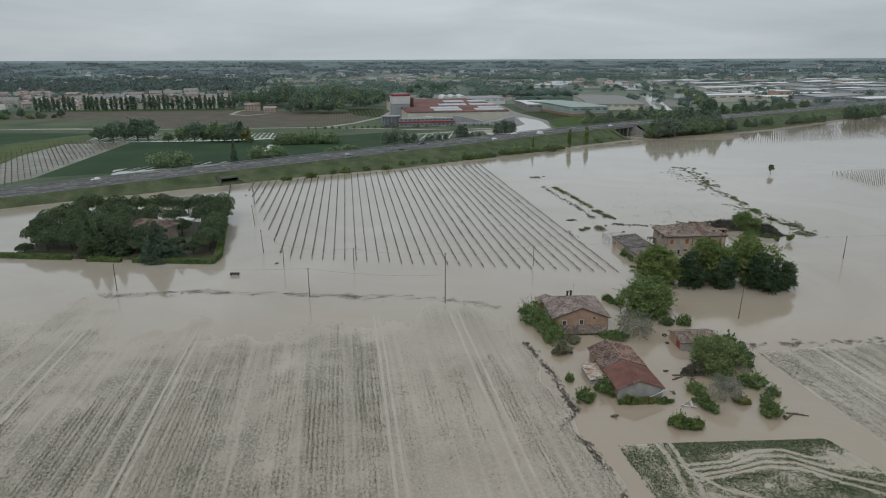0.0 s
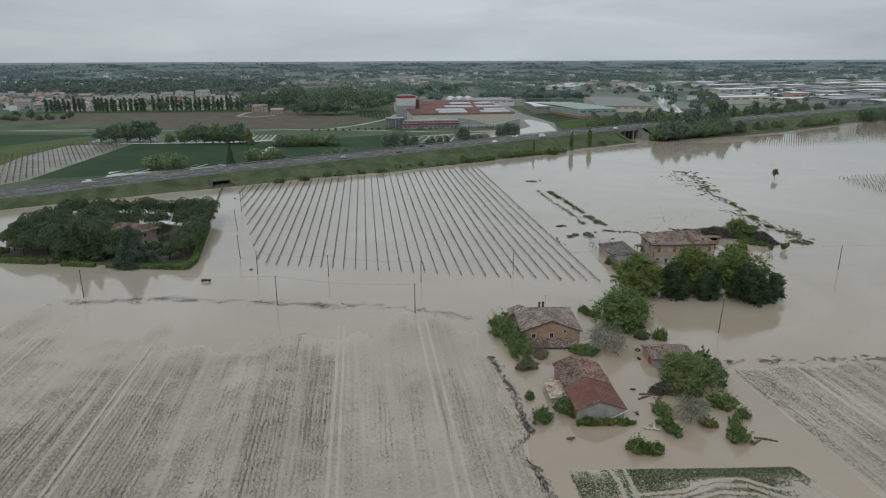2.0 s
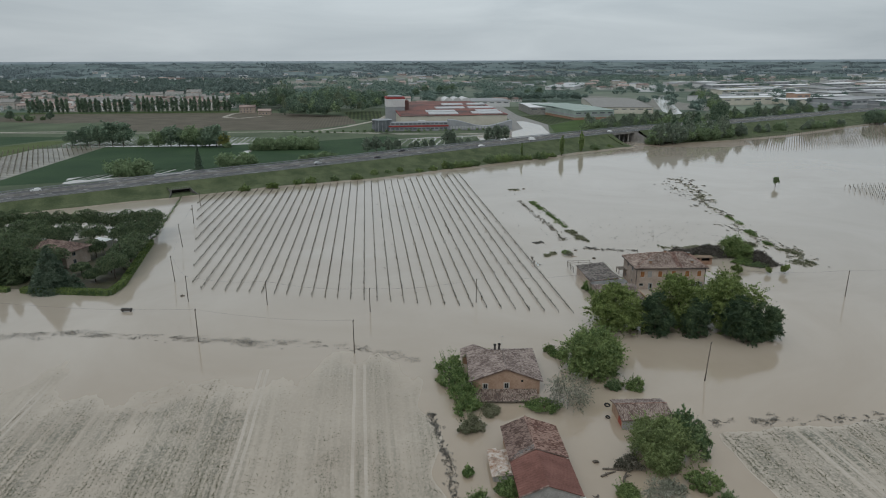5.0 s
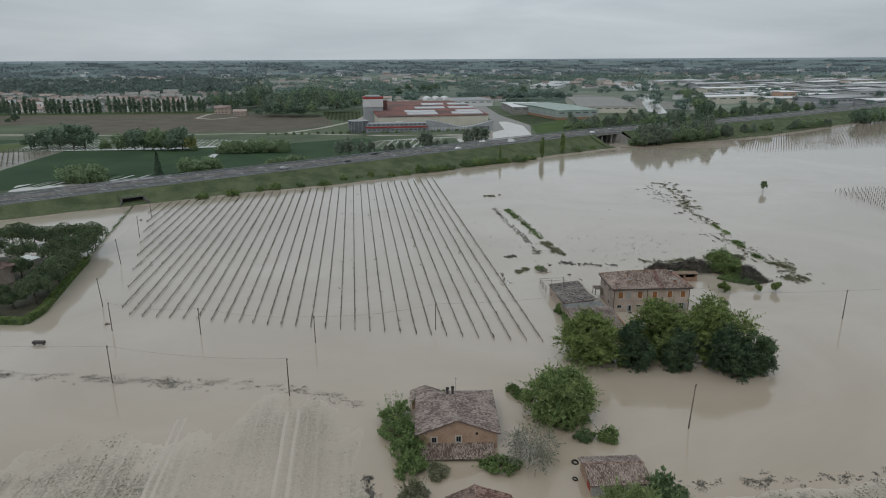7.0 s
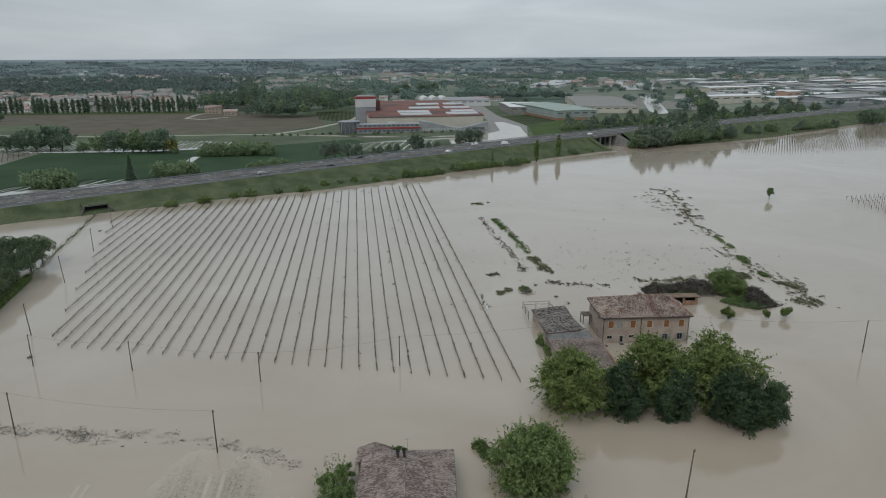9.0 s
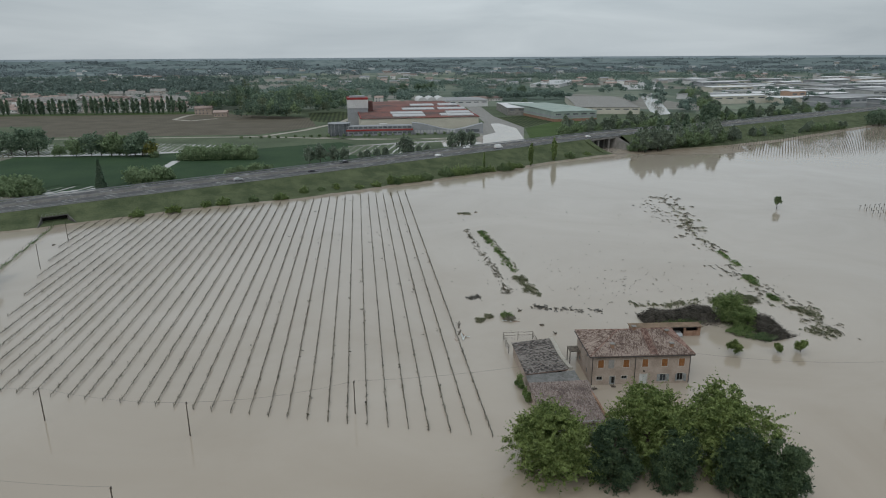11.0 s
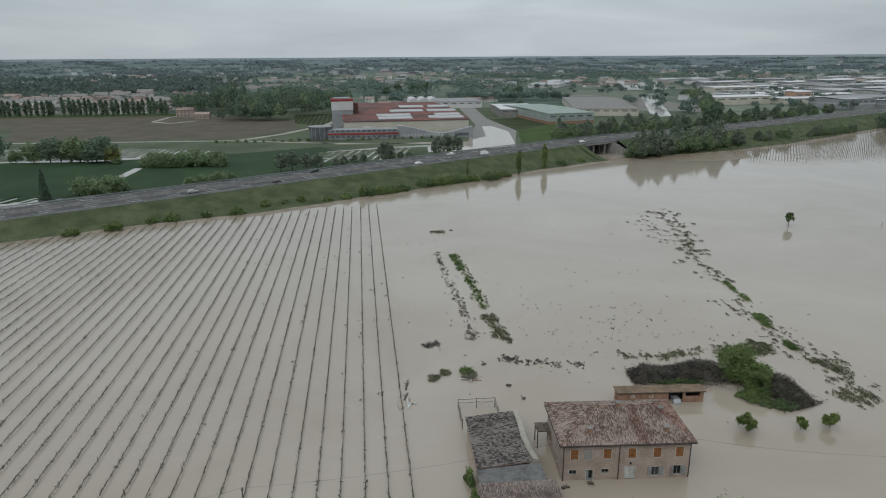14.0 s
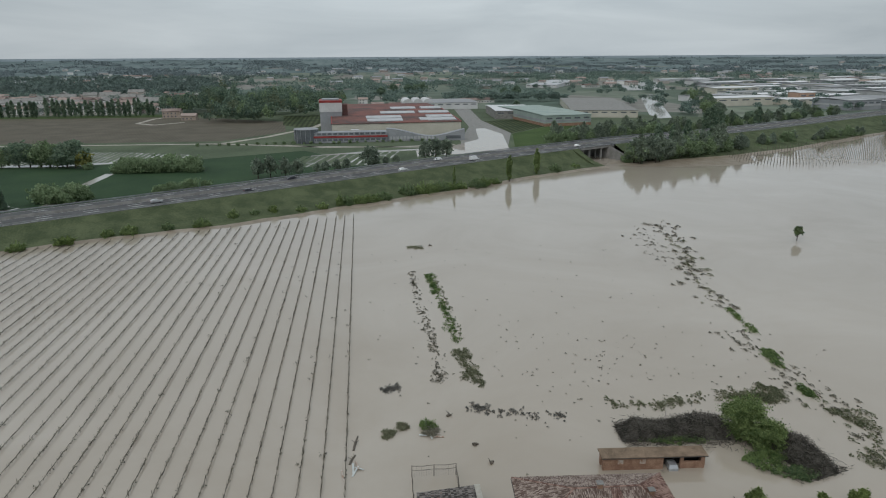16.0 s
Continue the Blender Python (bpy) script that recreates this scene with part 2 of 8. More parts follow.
streak(M_STUBBLE, (0.050, 0.056, 0.028), 1.0, 45.0, 0.8)
for m in (M_STUBBLE, M_SILT):
    m.node_tree.nodes["Principled BSDF"].inputs["Roughness"].default_value = 0.3
    m.node_tree.nodes["Principled BSDF"].inputs["Specular IOR Level"].default_value = 0.5
M_SHORE = surf("wet_brown_shore", (0.169, 0.135, 0.096), (0.262, 0.219, 0.169), size=5, fine=0.5, rough=0.5, bump=0.3, spread=0.3)
M_DAMP = surf("damp_concrete", (0.077, 0.077, 0.069), (0.146, 0.142, 0.131), size=1.5, fine=0.2, rough=0.9, bump=0.2)
M_GRASS = surf("verge_grass", (0.050, 0.066, 0.034), (0.100, 0.118, 0.064), size=7, fine=0.5, rough=0.95, bump=0.6, spread=0.35, spec=0.1)
M_GREEN = surf("young_wheat", (0.023, 0.048, 0.023), (0.037, 0.068, 0.031), size=30, fine=1.0, rough=0.9, bump=0.3, spread=0.2, spec=0.15)
M_LAWN = surf("lawn", (0.046, 0.073, 0.025), (0.065, 0.100, 0.035), size=25, fine=1.2, rough=0.95, bump=0.3, spread=0.2, spec=0.1)
M_PLOUGH = striped("ploughed_soil", (0.098, 0.088, 0.066), (0.135, 0.118, 0.092), 3.0, soften=0.2)
# meadow green lifted and blued slightly, haze painted in
M_MEADOW = surf("rough_meadow", (0.068, 0.088, 0.056), (0.110, 0.134, 0.085), size=40, fine=2, rough=0.95, bump=0.2, spread=0.3, spec=0.1)
M_ORCHARD = striped("orchard_grass", (0.035, 0.054, 0.022), (0.077, 0.096, 0.042), 4.5, soften=0.6)
M_ASPHALT = surf("worn_asphalt", (0.058, 0.058, 0.060), (0.096, 0.095, 0.094), size=6, fine=0.3, rough=0.75, bump=0.15, spread=0.2, stretched=(0.35, 0.35, 1))
M_GRAVEL = surf("pale_gravel", (0.277, 0.254, 0.216), (0.385, 0.362, 0.316), size=8, fine=0.5, rough=0.95)
M_WHITE = surf("road_paint", (0.424, 0.424, 0.408), (0.578, 0.578, 0.562), size=1.5, fine=0.2, rough=0.7, bump=0)
M_STEEL = surf("galvanised_steel", (0.231, 0.239, 0.246), (0.354, 0.362, 0.370), size=1, fine=0.1, rough=0.45, bump=0.1, metal=0.7)
M_CONCRETE = surf("old_concrete", (0.169, 0.166, 0.154), (0.277, 0.269, 0.254), size=2.5, fine=0.25, rough=0.9, bump=0.3)
# near-black stand-in for room shade behind openings; dark fittings share it
M_DARK = surf("black_shade_and_fittings", (0.009, 0.008, 0.008), (0.023, 0.022, 0.019), size=1, fine=0.2, rough=0.9, bump=0)
M_PLASTER = surf("stained_pink_plaster", (0.285, 0.230, 0.190), (0.395, 0.330, 0.280), size=2.2, fine=0.25, rough=0.92, bump=0.25, spread=0.3)
M_OCHRE = surf("ochre_pink_plaster", (0.277, 0.181, 0.127), (0.370, 0.258, 0.189), size=1.8, fine=0.25, rough=0.92, bump=0.25, spread=0.3)
M_BRICK = surf("old_brick", (0.208, 0.119, 0.081), (0.323, 0.208, 0.146), size=1.2, fine=0.18, rough=0.92, bump=0.5, spread=0.35)
M_GREYWALL = surf("grey_render", (0.231, 0.227, 0.216), (0.331, 0.323, 0.308), size=1.5, fine=0.2, rough=0.9, bump=0.2, spread=0.3)
M_COPPI = surf("lichened_clay_tiles", (0.115, 0.078, 0.064), (0.350, 0.285, 0.245), size=2.5, fine=0.5, rough=0.95, bump=0.2, spread=0.25, island=0.55)
M_COPPI_RED = surf("red_clay_tiles", (0.115, 0.063, 0.051), (0.293, 0.196, 0.162), size=2.5, fine=0.5, rough=0.95, bump=0.2, spread=0.2, island=0.6)
M_COPPI_BROWN = surf("brown_clay_tiles", (0.082, 0.054, 0.046), (0.232, 0.168, 0.144), size=2.5, fine=0.5, rough=0.95, bump=0.2, spread=0.2, island=0.55)
M_COPPI_PALE = surf("pale_clay_tiles", (0.130, 0.100, 0.090), (0.310, 0.258, 0.232), size=2.5, fine=0.5, rough=0.95, bump=0.2, spread=0.2, island=0.5)
M_COPPI_GREY = surf("grey_clay_tiles", (0.050, 0.046, 0.044), (0.225, 0.205, 0.190), size=4.0, fine=0.5, rough=0.95, bump=0.2, spread=0.25, island=0.6)
M_REDSHEET = surf("faded_red_sheet_roof", (0.131, 0.058, 0.046), (0.200, 0.096, 0.077), size=2.5, fine=0.3, rough=0.75, bump=0.15, spread=0.3)
M_GREYSHEET = surf("fibre_cement_sheet", (0.100, 0.100, 0.096), (0.185, 0.185, 0.181), size=1.5, fine=0.3, rough=0.85, bump=0.2, spread=0.3)
M_RUST = surf("rusted_sheet", (0.231, 0.123, 0.069), (0.462, 0.416, 0.370), size=0.8, fine=0.15, rough=0.8, bump=0.2, spread=0.35, island=0.5)
M_SHUTTER = surf("orange_wood_shutter", (0.205, 0.085, 0.030), (0.275, 0.125, 0.048), size=0.6, fine=0.1, rough=0.7, bump=0.1)
M_REDDOOR = surf("red_painted_door", (0.231, 0.042, 0.027), (0.323, 0.077, 0.046), size=0.7, fine=0.12, rough=0.7, bump=0.1)
M_PALEDOOR = surf("pale_painted_wood", (0.400, 0.416, 0.400), (0.524, 0.539, 0.524), size=0.8, fine=0.1, rough=0.6, bump=0.1)
M_GREYWOOD = surf("grey_painted_wood", (0.169, 0.185, 0.185), (0.277, 0.293, 0.293), size=0.5, fine=0.1, rough=0.7, bump=0.1)
M_FRAMEW = surf("pale_window_surround", (0.385, 0.354, 0.308), (0.477, 0.447, 0.400), size=0.5, fine=0.1, rough=0.8, bump=0.1)
M_WOOD = surf("weathered_wood", (0.065, 0.054, 0.042), (0.154, 0.131, 0.108), size=0.7, fine=0.1, rough=0.9, bump=0.3, stretched=(1, 1, 0.2))
M_BARK = surf("bark", (0.046, 0.037, 0.028), (0.115, 0.096, 0.077), size=0.6, fine=0.12, rough=0.95, bump=0.6)
M_TWIG = surf("dead_brushwood", (0.034, 0.031, 0.026), (0.130, 0.120, 0.102), size=2.0, fine=0.4, rough=0.95, bump=0, island=0.6)
M_VINE = surf("vine_wood", (0.055, 0.050, 0.038), (0.150, 0.135, 0.102), size=1.5, fine=0.3, rough=0.95, bump=0, island=0.5)
M_PIPE = surf("dark_downpipe", (0.039, 0.035, 0.032), (0.069, 0.062, 0.058), size=0.6, fine=0.1, rough=0.6, bump=0)
M_CABLE = surf("cable", (0.046, 0.046, 0.046), (0.077, 0.077, 0.077), size=1, fine=0.1, rough=0.6, bump=0)
M_TYRE = surf("black_rubber", (0.014, 0.014, 0.014), (0.027, 0.027, 0.027), size=0.4, fine=0.08, rough=0.85, bump=0)
M_GLASS = surf("dark_window_glass", (0.023, 0.028, 0.031), (0.046, 0.052, 0.058), size=2, fine=0.5, rough=0.08, bump=0, spec=0.6)
L_MID = foliage("mid_green_leaves", (0.098, 0.15, 0.052), (0.262, 0.335, 0.132))
L_LIGHT = foliage("light_green_leaves", (0.09, 0.132, 0.038), (0.258, 0.322, 0.112))
L_DARK = foliage("dark_green_leaves", (0.078, 0.128, 0.058), (0.21, 0.275, 0.13))
L_PINE = foliage("pine_needles", (0.052, 0.082, 0.042), (0.165, 0.212, 0.112))
L_CEDAR = foliage("blue_cedar_needles", (0.064, 0.1, 0.066), (0.168, 0.22, 0.156))
L_IVY = foliage("ivy_leaves", (0.08, 0.135, 0.046), (0.22, 0.295, 0.112))
L_HEDGE = foliage("hedge_leaves", (0.078, 0.126, 0.036), (0.21, 0.272, 0.088))
L_YELLOW = foliage("yellow_green_leaves", (0.131, 0.147, 0.04), (0.294, 0.294, 0.1))
# haze painted into leaf colours: far and field trees lightened, far ones blued
L_FAR = foliage("hazed_far_leaves", (0.112, 0.162, 0.14), (0.25, 0.325, 0.278))
L_MIDFAR = foliage("field_tree_leaves", (0.125, 0.182, 0.094), (0.285, 0.368, 0.205))
L_DARKFAR = foliage("dark_field_tree_leaves", (0.098, 0.15, 0.104), (0.225, 0.3, 0.204))
L_DRIFT = foliage("grey_drift", (0.105, 0.102, 0.09), (0.215, 0.208, 0.188))
L_OAK = foliage("evergreen_oak_leaves", (0.036, 0.066, 0.036), (0.118, 0.168, 0.084))
L_OLIVE = foliage("olive_green_leaves", (0.12, 0.162, 0.062), (0.275, 0.335, 0.145))
L_FRESH = foliage("fresh_green_leaves", (0.100, 0.150, 0.070), (0.225, 0.300, 0.145))
L_GREYTREE = foliage("grey_green_leaves", (0.155, 0.165, 0.122), (0.33, 0.336, 0.268))
L_WEED = foliage("silted_weeds", (0.109, 0.124, 0.067), (0.27, 0.27, 0.178))
L_CROP = foliage("crop_tufts", (0.056, 0.066, 0.031), (0.142, 0.152, 0.084))
L_STUBBLE = foliage("silted_crop", (0.185, 0.176, 0.126), (0.3, 0.28, 0.222))
L_DEBRIS = foliage("dark_flotsam", (0.072, 0.072, 0.05), (0.246, 0.228, 0.18))
M_CREAM = surf("cream_cladding", (0.450, 0.425, 0.360), (0.530, 0.505, 0.435), size=12, fine=1, rough=0.7, bump=0)
M_TERRA = surf("terracotta_roof_sheet", (0.072, 0.054, 0.050), (0.210, 0.082, 0.066), size=22, fine=3, rough=0.85, bump=0, spread=0.3)
M_SKYLIGHT = surf("pale_rooflight", (0.347, 0.354, 0.362), (0.447, 0.454, 0.462), size=6, fine=1, rough=0.5, bump=0)
M_GREYCLAD = surf("grey_cladding", (0.235, 0.246, 0.260), (0.310, 0.320, 0.335), size=10, fine=1, rough=0.7, bump=0)
M_WHITECLAD = surf("white_cladding", (0.447, 0.447, 0.447), (0.554, 0.554, 0.554), size=10, fine=1, rough=0.7, bump=0, each=0.5)
M_REDCLAD = surf("red_cladding", (0.231, 0.035, 0.035), (0.308, 0.054, 0.050), size=8, fine=1, rough=0.6, bump=0)
M_GREENCLAD = surf("pale_green_cladding", (0.239, 0.296, 0.266), (0.308, 0.366, 0.331), size=10, fine=1, rough=0.7, bump=0)
M_FLATROOF = surf("flat_roof_felt", (0.270, 0.275, 0.280), (0.600, 0.605, 0.610), size=35, fine=2, rough=0.9, bump=0, spread=0.15, each=0.9)
M_TOWNWALL = surf("painted_town_wall", (0.400, 0.370, 0.335), (0.640, 0.635, 0.620), size=12, fine=0.8, rough=0.9, bump=0, spread=0.1, each=0.9)
M_TOWNROOF = surf("town_roof_tiles", (0.160, 0.120, 0.106), (0.325, 0.258, 0.228), size=10, fine=0.8, rough=0.95, bump=0, spread=0.2, each=0.6)
# blue-grey base colours carry the plain's aerial haze
M_HILL = surf("hazed_plain", (0.110, 0.143, 0.142), (0.174, 0.211, 0.210), size=110, fine=26, rough=1.0, bump=0, spread=0.5, spec=0.0, stretched=(1, 0.25, 1))
# woodland green shifted bluer, so distance haze sits in the colour
L_WOOD = foliage("hazed_wood_leaves", (0.06, 0.096, 0.072), (0.155, 0.215, 0.158))
M_FARGLASS = surf("dusty_window_glass", (0.085, 0.095, 0.105), (0.140, 0.152, 0.165), size=5, fine=0.8, rough=0.25, bump=0, spec=0.5)


# ---- mesh tools ----
class Shape:
    """Points and faces gathered into one mesh."""

    def __init__(self):
        self.v, self.f = [], []

    def face(self, *pts):
        n = len(self.v)
        self.v.extend(pts)
        self.f.append(tuple(range(n, n + len(pts))))

    def box(self, x0, x1, y0, y1, z0, z1):
        n = len(self.v)
        self.v += [(x0, y0, z0), (x1, y0, z0), (x1, y1, z0), (x0, y1, z0), (x0, y0, z1), (x1, y0, z1), (x1, y1, z1), (x0, y1, z1)]
        self.f += [tuple(n + i for i in q) for q in ((3, 2, 1, 0), (4, 5, 6, 7), (0, 1, 5, 4), (1, 2, 6, 5), (2, 3, 7, 6), (3, 0, 4, 7))]
        return self

    def slab(self, pts, thick):
        """A flat polygon with thickness downwards."""
        n, k = len(self.v), len(pts)
        self.v += list(pts) + [(x, y, z - thick) for x, y, z in pts]
        self.f.append(tuple(range(n, n + k)))
        self.f.append(tuple(range(n + 2 * k - 1, n + k - 1, -1)))
        for i in range(k):
            j = (i + 1) % k
            self.f.append((n + j, n + i, n + k + i, n + k + j))
        return self

    def tube(self, a, b, r0, r1=None, sides=6):
        r1 = r0 if r1 is None else r1
        a, b = Vector(a), Vector(b)
        d = (b - a).normalized()
        u = d.orthogonal().normalized()
        w = d.cross(u)
        n = len(self.v)
        for p, r in ((a, r0), (b, r1)):
            for i in range(sides):
                k = 2 * math.pi * i / sides
                self.v.append(tuple(p + (u * math.cos(k) + w * math.sin(k)) * r))
        for i in range(sides):
            j = (i + 1) % sides
            self.f.append((n + i, n + j, n + sides + j, n + sides + i))
        self.f.append(tuple(range(n + sides - 1, n - 1, -1)))
        self.f.append(tuple(range(n + sides, n + 2 * sides)))
        return self

    def quads(self, arr):
        """Many loose quads from an array (n, 4, 3)."""
        n = len(self.v)
        k = len(arr)
        self.v += [tuple(p) for p in np.asarray(arr).reshape(-1, 3).tolist()]
        self.f += [tuple(q) for q in (np.arange(4 * k).reshape(-1, 4) + n).tolist()]
        return self

    def mesh(self, name, material):
        me = bpy.data.meshes.new(name)
        me.from_pydata(self.v, [], self.f)
        me.materials.append(material)
        return me


def part(name, shape, material, parent=None, label="", m=None):
    ob = new(name, shape.mesh(name, material) if isinstance(shape, Shape) else shape)
    if m is not None:
        ob.matrix_basis = m
    if parent is not None:
        ob.parent = parent
    if label:
        ob["label"] = label
    return ob


def thing(name, m, label, category, group="", kind=""):
    ob = new(name)
    ob.matrix_basis = m
    ob.empty_display_size = 0.5
    return tagged(ob, label, category, group, kind)


def structure(name, shape, material, label="", category=""):
    return tagged(part(name, shape, material), label, category, kind="structure")


def stuff(name, shape, material, label, category):
    return tagged(part(name, shape, material), label, category, kind="stuff")


# ---- foliage tools ----
RNG = np.random.default_rng(7)


def leaf_quads(points, normals, size, jitter=0.7, long=1.0, rng=RNG):
    """A small pointed leaf clump at each point, facing roughly along its normal."""
    n = len(points)
    nn = normals + rng.normal(0, jitter, (n, 3))
    nn /= np.linalg.norm(nn, axis=1)[:, None] + 1e-9
    r = rng.normal(0, 1, (n, 3))
    u = np.cross(nn, r)
    u /= np.linalg.norm(u, axis=1)[:, None] + 1e-9
    w = np.cross(nn, u)
    s = size * rng.uniform(0.55, 1.3, (n, 1))
    u, w = u * s * 0.62, w * s * long
    tip = nn * s * 0.25
    return np.stack([points - w, points + u + tip, points + w, points - u + tip], axis=1)


def lobe_points(centre, radii, n, rng=RNG, low=-0.55, loose=0.78):
    d = rng.normal(0, 1, (n * 2, 3))
    d /= np.linalg.norm(d, axis=1)[:, None]
    d = d[d[:, 2] > low][:n]
    r = rng.uniform(loose, 1.84 - loose, (len(d), 1))
    return np.asarray(centre) + d * r * np.asarray(radii), d


def crown(height, radius, base, lobes, leaves, size, rng, flat=1.0, top_narrow=0.35, lean=0.0, sprays=14):
    """A lobed crown: leaf clumps over many overlapping lobes, with gaps between them."""
    s = Shape()
    zc = (height + base) / 2
    hz = (height - base) / 2
    for k in range(lobes):
        a = rng.uniform(0, 2 * math.pi)
        q = rng.uniform(-0.85, 0.9)
        ring = math.sqrt(max(0.0, 1 - q * q)) * (1 - top_narrow * max(0, q))
        rr = ring * radius * rng.uniform(0.45, 0.84)
        c = (math.cos(a) * rr + lean * q, math.sin(a) * rr, zc + q * hz * 0.8)
        lr = radius * rng.uniform(0.26, 0.46)
        each = max(6, int(leaves / lobes))
        if each > 400:
            at, way = lobe_points(c, (lr, lr, lr * 0.85 * flat), 24, rng, -0.6, 0.76)
            for o, v in zip(at, way):
                cr = rng.uniform(0.30, 0.62)
                p, d = lobe_points(o, (cr, cr, cr * 0.62), each // 24, rng, -0.7, 0.45)
                s.quads(leaf_quads(p, d + v * 0.5, size, 0.55, 1.0, rng))
        else:
            p, d = lobe_points(c, (lr, lr, lr * 0.85 * flat), each, rng, -0.6, 0.68)
            s.quads(leaf_quads(p, d, size, 0.6, 1.0, rng))
        for j in range(sprays):
            v = rng.normal(0, 1, 3) + np.array((math.cos(a), math.sin(a), 0.5)) * 0.9
            v /= np.linalg.norm(v)
            t = np.linspace(0.75, rng.uniform(1.2, 1.8), 9)[:, None]
            q = np.asarray(c) + v * t * lr + np.array((0, 0, -0.12)) * (t - 0.75) ** 2 * lr + rng.normal(0, size * 0.28, (9, 3))
            s.quads(leaf_quads(q, np.tile(v, (9, 1)), size, 0.8, 1.5, rng))
    return s


def trunk_shape(height, r, rng, limbs=6, spread=2.0, start=0.35):
    s = Shape()
    p = Vector((0, 0, -1.0))
    bend = Vector((rng.uniform(-0.1, 0.1), rng.uniform(-0.1, 0.1), 0))
    steps = 5
    pts = [p + Vector((0, 0, (height + 1.0) * i / steps)) + bend * math.sin(i) * height * 0.3 for i in range(steps + 1)]
    for i in range(steps):
        s.tube(pts[i], pts[i + 1], r * (1 - 0.75 * i / steps), r * (1 - 0.75 * (i + 1) / steps), 7)
    for k in range(limbs):
        a = 2 * math.pi * k / limbs + rng.uniform(-0.4, 0.4)
        z = height * rng.uniform(start, 0.75)
        q = Vector((math.cos(a) * spread, math.sin(a) * spread, z + spread * rng.uniform(0.4, 0.9)))
        mid = Vector((math.cos(a) * spread * 0.5, math.sin(a) * spread * 0.5, z + spread * 0.2))
        s.tube((0, 0, z), mid, r * 0.4, r * 0.25, 5)
        s.tube(mid, q, r * 0.25, r * 0.08, 5)
    return s


def tree(name, x, y, height, radius, material, label, base=None, lobes=26, leaves=5000, size=0.42, seed=1, flat=1.0, top_narrow=0.35, group="", trunk=0.0, category="tree", z=0.0):
    rng = np.random.default_rng(seed)
    ob = thing(name, pose(x, y, z), label, category, group)
    base = height * 0.12 if base is None else base
    part("trunk", trunk_shape(height * 0.75, trunk or height * 0.025 + 0.05, rng, 7, radius * 0.55), M_BARK, ob)
    part("crown", crown(height, radius, base, lobes, leaves, size, rng, flat, top_narrow), material, ob)
    return ob


def shrub(name, x, y, height, radius, material, label, leaves=900, size=0.3, seed=1, long=(1.0, 1.0), turn=0.0, category="shrub", group="", z=0.0):
    """A shrub: low stems and an uneven mound of leaf clumps, oblong where long says so."""
    rng = np.random.default_rng(seed)
    ob = thing(name, pose(x, y, z, 0, 0, turn), label, category, group)
    st = Shape()
    for k in range(5):
        a = rng.uniform(0, 6.28)
        st.tube((0, 0, -0.6), (math.cos(a) * radius * 0.5 * long[0], math.sin(a) * radius * 0.5 * long[1], height * 0.6), 0.07, 0.02, 5)
    part("rootstock", st, M_BARK, ob)
    s = Shape()
    n = int(16 + 24 * radius)
    turn_at = rng.uniform(0, 6.28, 3)
    for k in range(n):
        a = rng.uniform(0, 6.28)
        reach = 0.88 + 0.22 * math.sin(a * 2 + turn_at[0]) + 0.16 * math.sin(a * 3 + turn_at[1])
        q = math.sqrt(rng.uniform(0, 1))
        tall = height * (0.8 + 0.3 * math.sin(a * 2 + turn_at[2])) * (1 - 0.6 * q * q)
        c = (math.cos(a) * q * reach * radius * long[0], math.sin(a) * q * reach * radius * long[1], tall * rng.uniform(0.25, 0.95))
        lr = rng.uniform(0.16, 0.40) * min(1.2, 0.5 + radius * 0.35)
        p, d = lobe_points(c, (lr, lr, lr * 0.8), max(8, leaves // n), rng, -0.8, 0.45)
        p[:, 2] = np.maximum(p[:, 2], 0.02)
        s.quads(leaf_quads(p, d, size, 0.7, 1.0, rng))
    for k in range(int(8 + radius * 14)):
        a, q = rng.uniform(0, 6.28), rng.uniform(0, 0.9) ** 0.5
        m = 14
        t = np.linspace(0, 1, m)
        top = height * rng.uniform(0.7, 1.4) * (1.1 - 0.55 * q)
        p = np.column_stack([math.cos(a) * radius * long[0] * q * (0.7 + 0.5 * t), math.sin(a) * radius * long[1] * q * (0.7 + 0.5 * t), top * (0.3 + 0.7 * t)]) + rng.normal(0, 0.08, (m, 3))
        s.quads(leaf_quads(p, np.tile((math.cos(a), math.sin(a), 0.8), (m, 1)), size, 0.8, 1.0, rng))
    part("foliage", s, material, ob)
    return ob


# ---- the land: one sheet, the flood, the motorway ----
AX, AY, DX, DY = 55.0, 418.0, 0.868, 0.4966


def along_road(s, d):
    """A place s metres along the motorway's line and d metres north of it."""
    return AX + DX * s - DY * d, AY + DY * s + DX * d


def build_ground():
    s = Shape()
    ss = [-4900, -4300, -3600, -2900, -2200, -1600, -1100, -700, -400, -150, 100, 350, 600, 1000, 1500, 2100, 2800, 3500, 4200, 4900]
    dd = [-4900, -3900, -2900, -2000, -1200, -600, -200, -40, -7, 2, 40, 150, 400, 800, 1300, 1900, 2600, 3300, 4000, 4900]
    for a in ss:
        for b in dd:
            x, y = along_road(a, b)
            r = math.hypot(x, y - 80)
            k = 4880 / r if r > 4880 else 1.0
            x, y = x * k, 80 + (y - 80) * k
            r = math.hypot(x, y - 80)
            z = -1.4 if b < 0 and r < 1500 else 0.0
            if r > 3000:
                z = 48.0 * ((r - 3000) / 1900) ** 1.6
            s.v.append((x, y, z))
    n = len(dd)
    for i in range(len(ss) - 1):
        for j in range(n - 1):
            s.f.append((i * n + j, (i + 1) * n + j, (i + 1) * n + j + 1, i * n + j + 1))
    return structure("ground", s, M_LAND, "flat farmland in plots reaching the horizon", "ground")


build_ground()

flood = Shape()
